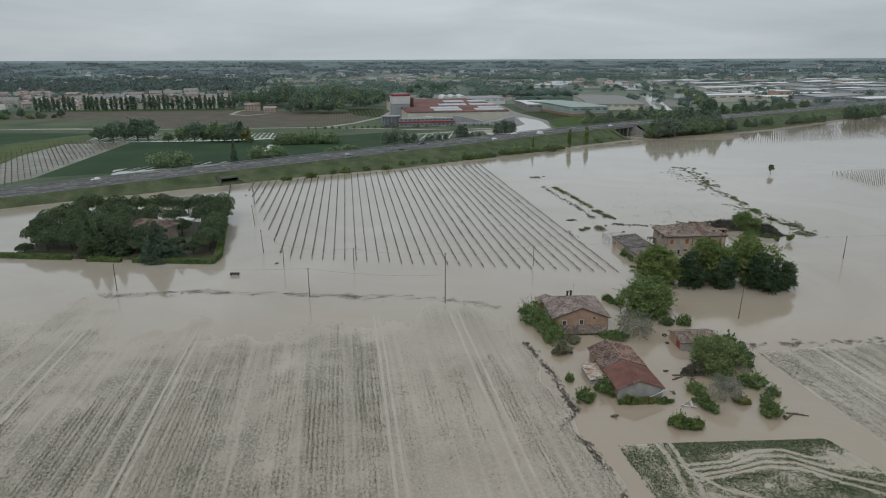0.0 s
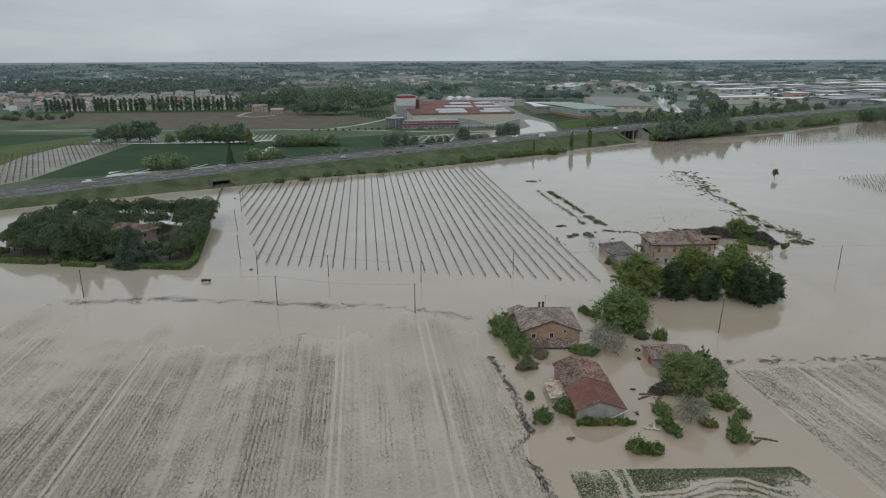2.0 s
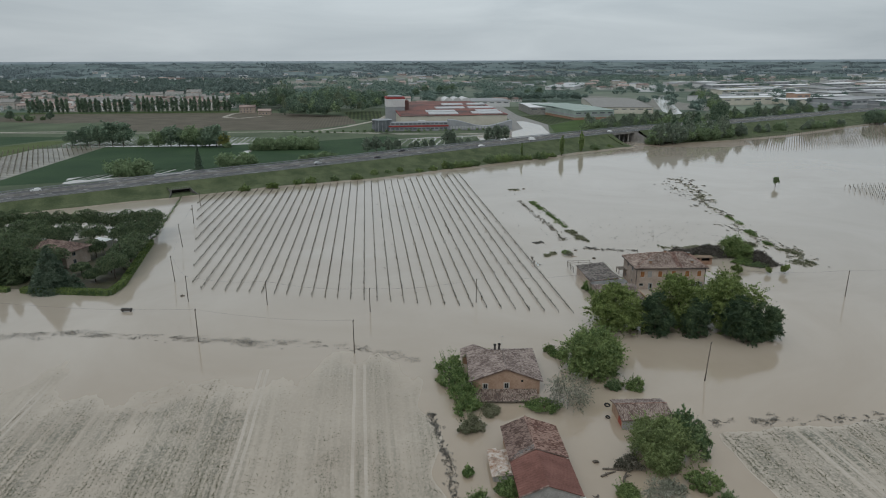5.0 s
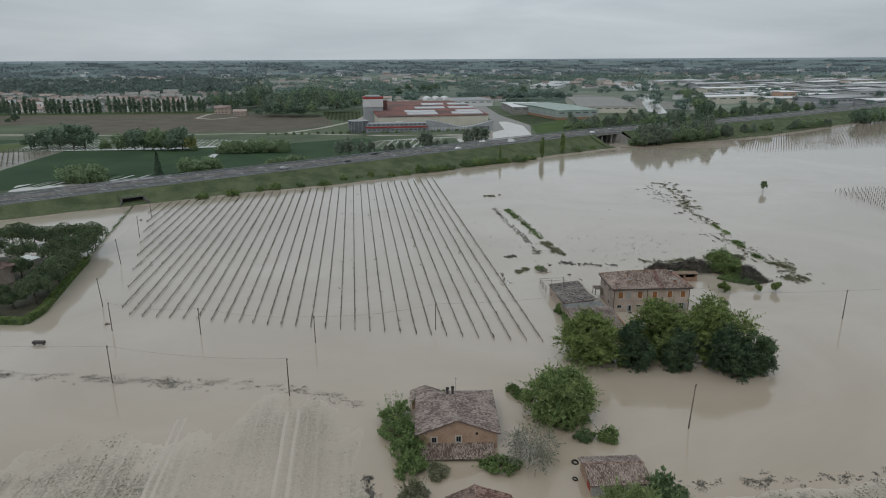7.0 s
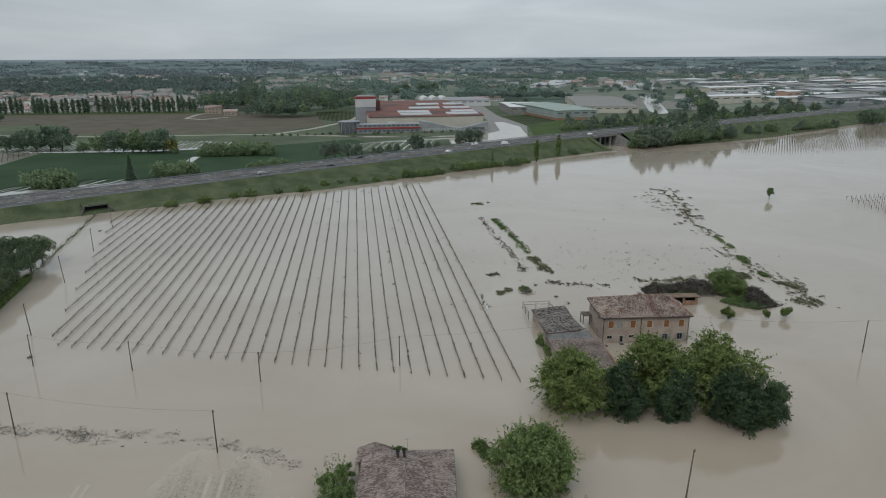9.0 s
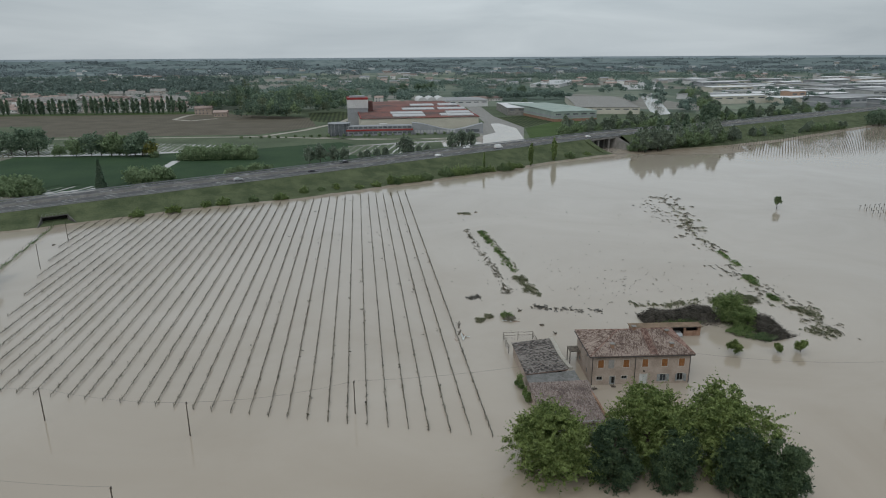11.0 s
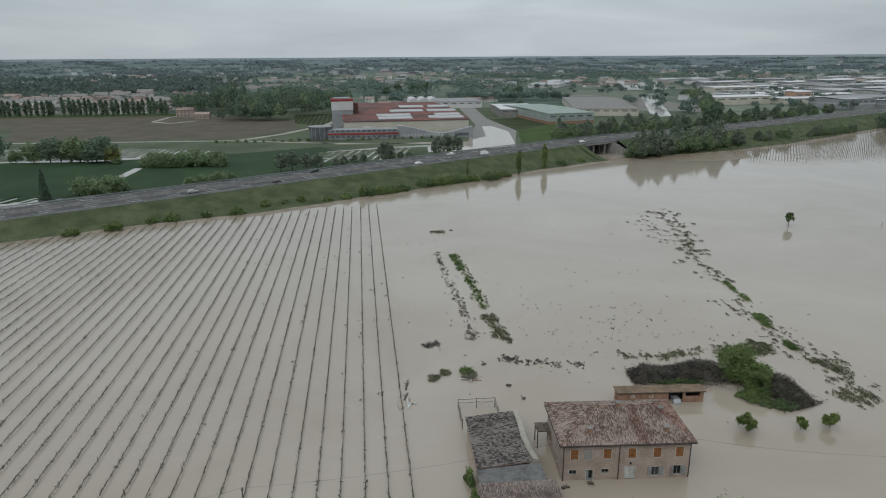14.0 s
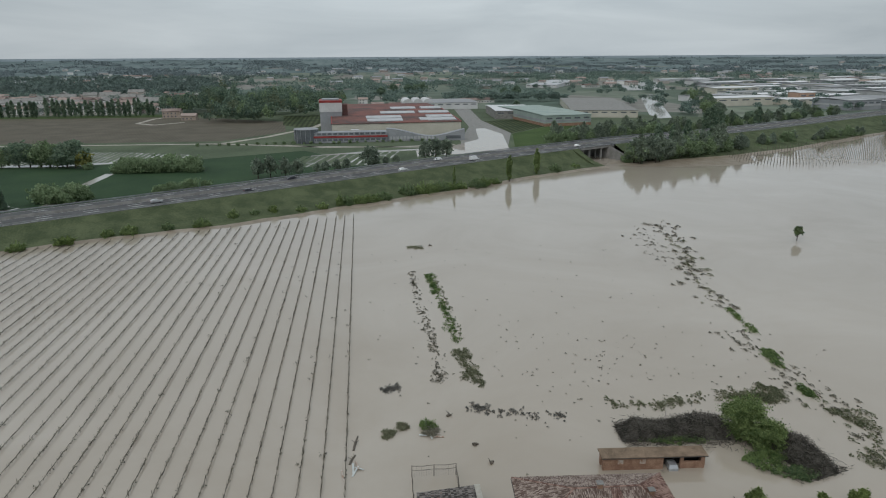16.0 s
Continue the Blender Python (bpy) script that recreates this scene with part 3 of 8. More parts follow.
p0, p1 = along_road(-1200, -2), along_road(1100, -2)
flood.face((p0[0], p0[1], 0), (-1300, -900, 0), (1300, -900, 0), (p1[0], p1[1], 0))
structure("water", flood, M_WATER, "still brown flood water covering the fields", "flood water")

# distant plain, rising like low hills against the sky, haze in its colour
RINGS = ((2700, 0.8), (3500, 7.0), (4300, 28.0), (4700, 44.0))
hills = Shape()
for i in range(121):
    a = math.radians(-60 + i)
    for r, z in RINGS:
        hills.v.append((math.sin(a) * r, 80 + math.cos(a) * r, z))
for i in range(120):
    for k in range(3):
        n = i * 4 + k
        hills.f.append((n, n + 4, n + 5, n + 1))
structure("backdrop", hills, M_HILL, "plain at the horizon, blue-green haze painted into its colour", "distance")
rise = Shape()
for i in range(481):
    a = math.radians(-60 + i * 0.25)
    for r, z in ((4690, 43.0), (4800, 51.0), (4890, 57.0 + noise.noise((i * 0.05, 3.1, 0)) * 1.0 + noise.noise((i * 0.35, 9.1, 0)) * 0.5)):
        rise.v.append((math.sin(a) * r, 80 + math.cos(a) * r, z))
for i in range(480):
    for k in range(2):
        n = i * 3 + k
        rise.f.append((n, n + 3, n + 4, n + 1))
# outer rise painted paler and bluer as haze at the horizon
structure("backdrop_far", rise, surf("hazed_far_plain", (0.175, 0.212, 0.228), (0.225, 0.262, 0.280), size=160, fine=30, rough=1.0, bump=0, spread=0.3, spec=0.0, stretched=(1, 0.25, 1)), "pale strip along the horizon, blue haze painted into its colour", "distance")


def field(name, pts, material, label, z=0.06, category="field"):
    s = Shape()
    s.face(*[(x, y, z) for x, y in pts])
    return structure(name, s, material, label, category)


def track(name, pts, width, material, label, z=0.10, category="track"):
    """A lane of that width along a broken line."""
    s = Shape()
    for (ax, ay), (bx, by) in zip(pts, pts[1:]):
        d = Vector((bx - ax, by - ay)).normalized() * width / 2
        nx, ny = -d.y, d.x
        s.face((ax + nx, ay + ny, z), (ax - nx, ay - ny, z), (bx - nx, by - ny, z), (bx + nx, by + ny, z))
    return structure(name, s, material, label, category)


field("field_meadow", [(-420, 330), (-145, 330), (60, 430), (250, 545), (420, 620), (460, 720), (250, 900), (-420, 900)], M_MEADOW, "rough green meadow behind the motorway", 0.03)
field("field_wheat", [(-163, 372), (-52, 398), (35, 448), (95, 490), (46, 569), (-25, 536), (-95, 522), (-160, 528)], M_GREEN, "even dark green field of young wheat")
field("field_flooded_vines", [(-285, 310), (-185, 330), (-164, 372), (-160, 528), (-205, 525), (-250, 430)], striped("flooded_vine_rows", (0.125, 0.115, 0.080), (0.30, 0.275, 0.225), 6.5, 1.4, rough=0.3, soften=0.55), "vineyard standing in pale flood water", 0.05)
field("field_wet_rows", [(-195, 532), (-90, 524), (-28, 540), (-26, 562), (-80, 584), (-200, 592)], M_PUDDLE, "pale water standing between drowned rows", 0.05, "flood water")


def grass_strips(name, x0, x1, low, high, pitch, seed, material, label, lean=0.0, z=0.10, cover=(0.30, 0.49)):
    """Uneven grassed rows with standing water between them."""
    rng = np.random.default_rng(seed)
    s = Shape()
    x = x0
    while x < x1:
        y, end = low(x), high(x)
        while y < end:
            l = min(end - y, rng.uniform(9, 34))
            w = pitch * rng.uniform(*cover)
            k = max(2, int(l / 5))
            edge = [(x + lean * (y + l * i / k - low(x)), y + l * i / k, w * rng.uniform(0.75, 1.1)) for i in range(k + 1)]
            for (ax, ay, aw), (bx, by, bw) in zip(edge, edge[1:]):
                s.face((ax - aw, ay, z), (ax + aw, ay, z), (bx + bw, by, z), (bx - bw, by, z))
            y += l + (rng.uniform(1, 3) if rng.random() < 0.12 else 0)
        x += pitch * rng.uniform(0.9, 1.1)
    return stuff(name, s, material, label, "grass rows")


grass_strips("wet_grass_rows", -194, -28, lambda x: 533 + 0.15 * max(0, x + 90), lambda x: 588 - 0.5 * max(0, x + 80), 3.8, 551, M_MEADOW, "rows of wet grass with standing water between")
field("field_ploughed", [(-420, 700), (-185, 640), (-20, 632), (22, 690), (12, 780), (-40, 815), (-100, 856), (-360, 868)], M_PLOUGH, "bare brown ploughed field")
field("field_left_crop", [(-420, 520), (-255, 525), (-222, 580), (-205, 600), (-420, 640)], M_GREEN, "dark green crop field")
field("field_left_rows", [(-203, 412), (-210, 467), (-206, 518), (-200, 575), (-219, 575), (-240, 533), (-262, 495), (-250, 440)], striped("bright_vine_rows", (0.072, 0.098, 0.034), (0.112, 0.142, 0.056), 2.6, 1.35, soften=0.3), "rows of green vines beside the flooded vineyard", 0.085)
field("field_olive", [(-420, 790), (-278, 733), (-234, 740), (-200, 665), (-200, 640), (-420, 660)], M_MEADOW, "olive-green field beside bare soil", 0.085)
field("field_left_grass", [(-420, 420), (-255, 440), (-212, 528), (-420, 515)], M_LAWN, "bright green grass field")
field("field_young_vines", [(14, 745), (48, 700), (50, 845), (5, 845)], M_ORCHARD, "rows of young green vines", 0.075)
field("field_lawn", [(188, 559), (238, 580), (300, 610), (268, 702), (246, 688), (205, 640)], M_LAWN, "mown bright green lawn beside the works")
field("field_lawn_rows", [(206, 645), (246, 690), (236, 760), (202, 748)], M_ORCHARD, "lawn planted with short vine rows", 0.075)
field("works_yard", [(150, 548), (182, 556), (205, 645), (202, 760), (215, 900), (196, 900), (180, 700), (158, 610)], M_CONCRETE, "grey paved yard and lane of the works", 0.08, "yard")
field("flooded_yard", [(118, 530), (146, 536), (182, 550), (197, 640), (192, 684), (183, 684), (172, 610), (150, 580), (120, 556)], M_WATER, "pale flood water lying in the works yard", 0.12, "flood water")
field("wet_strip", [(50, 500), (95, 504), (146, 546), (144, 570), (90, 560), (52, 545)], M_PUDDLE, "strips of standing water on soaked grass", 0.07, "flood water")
grass_strips("soaked_grass", 39, 146, lambda x: 500 + 0.82 * max(0, x - 95), lambda x: 545 + 0.25 * (x - 51), 5.2, 552, M_MEADOW, "soaked grass between strips of standing water", 0.25, 0.09, (0.40, 0.51))
grass_strips("wheat_edge", -128, -62, lambda x: 391 + 0.42 * (x + 110) + 2.5 * math.sin(x * 0.7), lambda x: 420 + 0.1 * (x + 110), 3.4, 553, M_GREEN, "ragged green wheat rows running into standing water", 0.35, 0.13)
field("wet_corner", [(-126, 374), (-90, 387), (-66, 399), (-60, 411), (-66, 416), (-78, 413), (-84, 418), (-90, 409), (-103, 402), (-118, 402), (-130, 392)], M_PUDDLE, "pale water standing along the field's edge", 0.11, "flood water")
track("wet_path", [(-50, 412), (-53, 455), (-52, 494)], 5.0, M_PUDDLE, "flooded pale field path", 0.11, "flood water")
track("farm_track", [(-420, 668), (-185, 628), (-20, 616), (44, 590), (150, 568)], 4.5, M_GRAVEL, "pale gravel farm track")
track("works_track", [(-20, 612), (12, 655), (44, 722), (60, 800)], 6.0, M_GRAVEL, "pale gravel lane to the works")
track("works_path", [(30, 600), (60, 582), (105, 578), (150, 582)], 4.0, M_GRAVEL, "pale path before the works")
track("house_drive", [(-84, 790), (-106, 768), (-126, 786), (-124, 834), (-114, 858)], 5.0, M_GRAVEL, "curved pale gravel drive")
field("field_row_verge", [(-420, 862), (-360, 864), (-100, 852), (-96, 880), (-360, 890), (-420, 892)], M_LAWN, "green verge under the poplar row", 0.09)
track("left_track", [(-420, 648), (-300, 650), (-225, 648)], 4.0, M_GRAVEL, "pale field track")
field("canal", [(378, 742), (394, 750), (432, 842), (552, 1142), (500, 1066), (386, 784)], M_PUDDLE, "pale brimming canal", 0.15, "canal")
field("greenhouse_field", [(560, 1260), (640, 1270), (780, 1600), (660, 1600)], striped("plastic_rows", (0.35, 0.36, 0.36), (0.62, 0.62, 0.60), 14.0, -0.35, soften=0.5), "rows of pale plastic tunnels", 0.15)

field("mud_flat", [(222, 480), (240, 472), (262, 466), (290, 465), (310, 474), (322, 500), (345, 528), (300, 518), (262, 496), (228, 490)], M_SHORE, "bare wet mud shore under the trees", 0.05, "shore")

# the motorway
NEAR = [(-520, 81, 3.0), (-300, 207, 3.2), (-145, 297, 3.8), (-62, 344, 5.2), (19, 388, 5.9), (118, 446, 6.6), (196, 485, 7.8), (255, 515, 8.3), (341, 549, 8.0), (430, 598, 7.4), (505, 640, 7.0), (700, 745, 6.0), (1000, 905, 4.0)]
WIDE = 24.0


def road_line(step=5.0):
    pts = []
    for (a, b) in zip(NEAR, NEAR[1:]):
        a, b = Vector(a), Vector(b)
        n = max(1, int((b - a).length / step))
        pts += [a.lerp(b, i / n) for i in range(n)]
    pts.append(Vector(NEAR[-1]))
    for _ in range(30):
        pts = [pts[0]] + [(pts[i - 1] + pts[i] * 2 + pts[i + 1]) / 4 for i in range(1, len(pts) - 1)] + [pts[-1]]
    return pts


LINE = road_line()
SIDE = []
for i in range(len(LINE)):
    d = LINE[min(i + 1, len(LINE) - 1)] - LINE[max(i - 1, 0)]
    SIDE.append(Vector((-d.y, d.x, 0)).normalized())


def on_road(i, d, up=0.0):
    p = LINE[i] + SIDE[i] * d
    return (p.x, p.y, p.z + up)


def road_at(x):
    return min(range(len(LINE)), key=lambda i: abs(LINE[i].x - x))


def foot(x):
    return float(np.interp(x, [-300, -145, -62, 19, 70, 118, 160, 196, 230, 300, 600], [7, 7, 13, 25, 29, 31, 25, 22, 24, 40, 40]))


GAP = (207.0, 233.0)


def build_motorway():
    bank, silt, deck, north = Shape(), Shape(), Shape(), Shape()
    rng = np.random.default_rng(3)
    wob = np.convolve(rng.normal(0, 1, len(LINE) + 8), np.ones(9) / 9, "valid") * 3.2
    def south(i, k):
        f = foot(LINE[i].x)
        u = (0.0, 0.25, 0.55, 0.86, 1.0, 1.08)[k]
        h = (-0.02, 0.62, 0.28, 0.075, 0.012, -0.06)[k]
        z = LINE[i].z
        zz = z - 0.02 if k == 0 else z * h
        if k == 3:
            u += wob[i] / max(12, f)
        if k in (4, 5):
            u += wob[i] * 0.8 / max(12, f)
        return on_road(i, -f * u, zz - z)
    for i in range(len(LINE) - 1):
        x = LINE[i].x
        if GAP[0] < x < GAP[1]:
            continue
        for k in range(3):
            bank.face(south(i, k), south(i, k + 1), south(i + 1, k + 1), south(i + 1, k))
        for k in (3, 4):
            silt.face(south(i, k), south(i, k + 1), south(i + 1, k + 1), south(i + 1, k))
        a = [on_road(j, WIDE, -0.02) for j in (i, i + 1)]
        b = [on_road(j, WIDE + 9 + 3 * math.sin(j * 0.31), -LINE[j].z + 0.05) for j in (i, i + 1)]
        north.face(b[0], a[0], a[1], b[1])
    for i in range(len(LINE) - 1):
        a, b, c, d = on_road(i, 0), on_road(i + 1, 0), on_road(i + 1, WIDE), on_road(i, WIDE)
        deck.face(a, b, c, d)
    structure("embankment", bank, M_GRASS, "grassy motorway embankment slope", "embankment")
    structure("embankment_north", north, M_GRASS, "grassy far slope of the motorway embankment", "embankment")
    structure("silt_shore", silt, M_SHORE, "wet brown silt along the waterline", "shore")
    # joints of the shore above the water
    road = structure("road", deck, M_ASPHALT, "worn grey asphalt of a dual motorway", "motorway")
    for name, d in (("edge_line", 1.4), ("edge_line", WIDE - 1.4), ("edge_line", 11.0), ("edge_line", 13.0)):
        s = Shape()
        for i in range(len(LINE) - 1):
            s.face(on_road(i, d - 0.12, 0.02), on_road(i + 1, d - 0.12, 0.02), on_road(i + 1, d + 0.12, 0.02), on_road(i, d + 0.12, 0.02))
        part(name, s, M_WHITE, road)
    dash = Shape()
    for d in (4.6, 7.8, 16.2, 19.4):
        for i in range(0, len(LINE) - 2, 3):
            dash.face(on_road(i, d - 0.24, 0.02), on_road(i + 1, d - 0.24, 0.02), on_road(i + 1, d + 0.24, 0.02), on_road(i, d + 0.24, 0.02))
    part("lane_dashes", dash, M_WHITE, road)
    lanes = Shape()
    for d in (3.0, 6.2, 17.8, 21.0):
        for i in range(len(LINE) - 1):
            lanes.face(on_road(i, d - 1.2, 0.008), on_road(i + 1, d - 1.2, 0.008), on_road(i + 1, d + 1.2, 0.008), on_road(i, d + 1.2, 0.008))
    part("wheel_tracks", lanes, surf("dark_asphalt", (0.05, 0.05, 0.052), (0.085, 0.084, 0.084), size=5, fine=0.4, rough=0.7, bump=0.1), road)
    for name, d, h in (("median_barrier", 12.0, 0.95),):
        s = Shape()
        for i in range(len(LINE) - 1):
            q = [(-0.32, 0.0), (-0.10, h), (0.10, h), (0.32, 0.0)]
            for (u, z), (v, w) in zip(q, q[1:]):
                s.face(on_road(i, d + u, z), on_road(i, d + v, w), on_road(i + 1, d + v, w), on_road(i + 1, d + u, z))
        part(name, s, M_CONCRETE, road)
    for d in (0.35, WIDE - 0.35):
        s = Shape()
        for i in range(len(LINE) - 1):
            for zz in (0.45, 0.72):
                s.face(on_road(i, d - 0.03, zz - 0.12), on_road(i, d - 0.06, zz), on_road(i + 1, d - 0.06, zz), on_road(i + 1, d - 0.03, zz - 0.12))
                s.face(on_road(i, d - 0.06, zz), on_road(i, d - 0.03, zz + 0.12), on_road(i + 1, d - 0.03, zz + 0.12), on_road(i + 1, d - 0.06, zz))
            p = on_road(i, d, 0)
            s.box(p[0] - 0.05, p[0] + 0.05, p[1] - 0.05, p[1] + 0.05, p[2] - 0.1, p[2] + 0.75)
        part("guardrail", s, M_STEEL, road)
    # the viaduct: beams, abutments, rows of piers
    ia, ib = road_at(GAP[0] - 6), road_at(GAP[1] + 6)
    via = thing("viaduct", pose(0, 0, 0), "grey concrete motorway viaduct on square piers", "bridge")
    via["kind"] = "structure"
    for d0, d1 in ((0.2, 11.4), (12.6, WIDE - 0.2)):
        s = Shape()
        for i in range(ia, ib):
            top = [on_road(i, d0, -0.05), on_road(i + 1, d0, -0.05), on_road(i + 1, d1, -0.05), on_road(i, d1, -0.05)]
            s.slab(top, 1.3)
        part("beam", s, M_CONCRETE, via)
    for f in (0.24, 0.42, 0.60, 0.78):
        i = int(ia + (ib - ia) * f)
        for d in (1.5, 6.0, 10.5, 14.0, 18.5, 22.5):
            p = on_road(i, d)
            part("pier", Shape().box(-0.45, 0.45, -0.45, 0.45, -1.5, p[2] - 1.3), M_CONCRETE, via, m=pose(p[0], p[1], 0, 0, 0, 30))
        p, q = on_road(i, 0.8, -1.3), on_road(i, WIDE - 0.8, -1.3)
        part("crosshead", Shape().slab([(p[0] - .5, p[1], p[2]), (p[0] + .5, p[1], p[2]), (q[0] + .5, q[1], q[2]), (q[0] - .5, q[1], q[2])], 0.8), M_CONCRETE, via)
    for x in GAP:
        i = road_at(x)
        s = Shape()
        f = foot(x)
        a, b = on_road(i, -f * 0.9, -LINE[i].z + 0.2), on_road(i, 0, -0.1)
        c, d = on_road(i, WIDE, -0.1), on_road(i, WIDE + 9, -LINE[i].z)
        w = -0.6 if x == GAP[0] else 0.6
        base = [(p[0], p[1], -1.5) for p in (a, d)]
        s.face(a, b, c, d, base[1], base[0])
        s.face(*[(p[0] + w, p[1] + w * 0.55, p[2]) for p in (base[0], base[1], d, c, b, a)])
        part("abutment", s, M_GRASS if x == GAP[0] else M_CONCRETE, via)


build_motorway()


def culvert():
    """Concrete underpass mouth in the embankment."""
    i = road_at(-61)
    f = foot(-61)
    p = on_road(i, -f * 0.70)
    yaw = math.degrees(math.atan2(SIDE[i].y, SIDE[i].x)) - 90
    ob = thing("underpass", pose(p[0], p[1], 0, 0, 0, yaw), "concrete box underpass with a dark opening, half flooded", "underpass")
    ob["kind"] = "structure"
    s = Shape().box(-4.6, -4.2, 0, 9, -1, 3.0).box(4.2, 4.6, 0, 9, -1, 3.0).box(-4.6, 4.6, 0, 9, 3.0, 3.3)
    part("portal", s, M_DAMP, ob)
    # black panel added for the shade down the passage
    part("inside", Shape().box(-4.2, 4.2, 2.0, 2.4, -1, 3.0), M_DARK, ob, "near-black panel standing in for the shaded inside")
    part("turf", Shape().slab([(-4.8, 0.3, 3.36), (4.8, 0.3, 3.36), (4.8, 9, 3.9), (-4.8, 9, 3.9)], 0.1), M_GRASS, ob)
    for sx in (-1, 1):
        w = Shape()
        w.slab([(sx * 4.3, 0, 3.0), (sx * 4.6, 0, 3.0), (sx * 6.6, -4, 0.5), (sx * 6.3, -4, 0.5)], 3.5)
        part("wing_wall", w, M_DAMP, ob)
    r = Shape()
    for k in range(8):
        r.tube((-4.2 + k * 8.4 / 7, 0.2, 3.3), (-4.2 + k * 8.4 / 7, 0.2, 4.1), 0.03)
    r.tube((-4.2, 0.2, 4.1), (4.2, 0.2, 4.1), 0.03)
    part("railing", r, M_STEEL, ob)


culvert()


# ---- building tools ----
def wall_panel(length, z0, z1, thick, openings=(), top=None):
    """A wall from x = 0 to length with its outer face at y = 0, with real openings (x0, x1, z0, z1). top(x): a sloping upper edge."""
    s = Shape()
    xs = sorted({0.0, length, *[o[0] for o in openings], *[o[1] for o in openings]})
    zs = sorted({z0, z1, *[o[2] for o in openings], *[o[3] for o in openings]})
    for a, b in zip(xs, xs[1:]):
        for c, d in zip(zs, zs[1:]):
            if any(o[0] <= a and b <= o[1] and o[2] <= c and d <= o[3] for o in openings):
                continue
            s.face((a, 0, c), (b, 0, c), (b, 0, d), (a, 0, d))
            s.face((b, thick, c), (a, thick, c), (a, thick, d), (b, thick, d))
    for a, b, c, d in openings:
        s.face((a, 0, c), (a, 0, d), (a, thick, d), (a, thick, c))
        s.face((b, 0, d), (b, 0, c), (b, thick, c), (b, thick, d))
        s.face((a, 0, d), (b, 0, d), (b, thick, d), (a, thick, d))
        s.face((b, 0, c), (a, 0, c), (a, thick, c), (b, thick, c))
    s.face((0, 0, z0), (0, 0, z1), (0, thick, z1), (0, thick, z0))
    s.face((length, 0, z1), (length, 0, z0), (length, thick, z0), (length, thick, z1))
    if top:
        n = 12
        for k in range(n):
            a, b = length * k / n, length * (k + 1) / n
            s.face((a, 0, z1), (b, 0, z1), (b, 0, top(b)), (a, 0, top(a)))
            s.face((b, thick, z1), (a, thick, z1), (a, thick, top(a)), (b, thick, top(b)))
            s.face((a, 0, top(a)), (b, 0, top(b)), (b, thick, top(b)), (a, thick, top(a)))
    else:
        s.face((0, 0, z1), (length, 0, z1), (length, thick, z1), (0, thick, z1))
    return s


def tile_plane(s, eave_a, eave_b, ridge_a, ridge_b, rng, width=0.22, length=0.38, arch=0.065, miss=0.01):
    """Rows of arched clay tiles over the plane from the eave line up to the ridge line."""
    A, B, C, D = (Vector(p) for p in (eave_a, eave_b, ridge_a, ridge_b))
    u = (B - A).normalized()
    slope = (C - A) - u * (C - A).dot(u)
    v_len = slope.length
    up = slope / v_len
    n = u.cross(up)
    if n.z < 0:
        n = -n
    wide = (B - A).length
    c0, d0 = (C - A).dot(u), (D - A).dot(u)
    rows = int(v_len / length)
    for r in range(rows):
        v = r * v_len / rows
        f = v / v_len
        u0, u1 = c0 * f, wide + (d0 - wide) * f
        count = int((u1 - u0) / width)
        for k in range(count):
            if rng.random() < miss:
                continue
            x = u0 + (k + 0.5) * (u1 - u0) / count
            w = width * 0.5
            lo = A + u * x + up * (v - 0.05) + n * (0.05 + rng.uniform(0, 0.03)) + u * rng.uniform(-0.03, 0.03)
            hi = A + u * x + up * (v + length) + n * (0.03 + rng.uniform(-0.01, 0.02))
            s.face(tuple(lo - u * w), tuple(lo + n * arch), tuple(hi + n * arch * 0.8), tuple(hi - u * w * 0.8))
            s.face(tuple(lo + n * arch), tuple(lo + u * w), tuple(hi + u * w * 0.8), tuple(hi + n * arch * 0.8))


def tiled_slope(parent, pts, material, rng, deck=0.16, name="roof_slope", **kw):
    """One roof slope: a deck slab and, on it, its tiles. pts: eave a, eave b, ridge b, ridge a."""
    a, b, d, c = pts
    poly = [a, b, d, c] if Vector(c) != Vector(d) else [a, b, c]
    slope = part(name, Shape().slab(poly, deck), M_COPPI_BROWN, parent)
    s = Shape()
    tile_plane(s, a, b, c, d, rng, **kw)
    t = part("tiles", s, material, slope)
    t["kind"] = "stuff"
    return slope


def ridge_caps(parent, a, b, material, rng):
    s = Shape()
    a, b = Vector(a), Vector(b)
    n = max(2, int((b - a).length / 0.4))
    d = (b - a) / n
    side = d.cross(Vector((0, 0, 1))).normalized() * 0.16
    for k in range(n):
        p, q = a + d * k, a + d * (k + 1.05)
        up = Vector((0, 0, 0.12 + rng.uniform(0, 0.03)))
        s.face(tuple(p - side), tuple(p + up), tuple(q + up * 0.8), tuple(q - side))
        s.face(tuple(p + up), tuple(p + side), tuple(q + side), tuple(q + up * 0.8))
    return part("ridge_tiles", s, material, parent)


def shutter(parent, x, z0, z1, wide, m, material=None):
    for a, b in ((x - wide / 2, x - 0.015), (x + 0.015, x + wide / 2)):
        leaf = part("shutter", Shape().box(a, b, 0.02, 0.05, z0, z1), material or M_SHUTTER, parent, "closed orange wooden shutter" if material is None else "", m)
        k = 7
        for i in range(k):
            zz = z0 + (i + 0.5) * (z1 - z0) / k
            part("slat", Shape().box(a + 0.05, b - 0.05, 0.0, 0.02, zz - 0.05, zz + 0.04), material or M_SHUTTER, leaf)


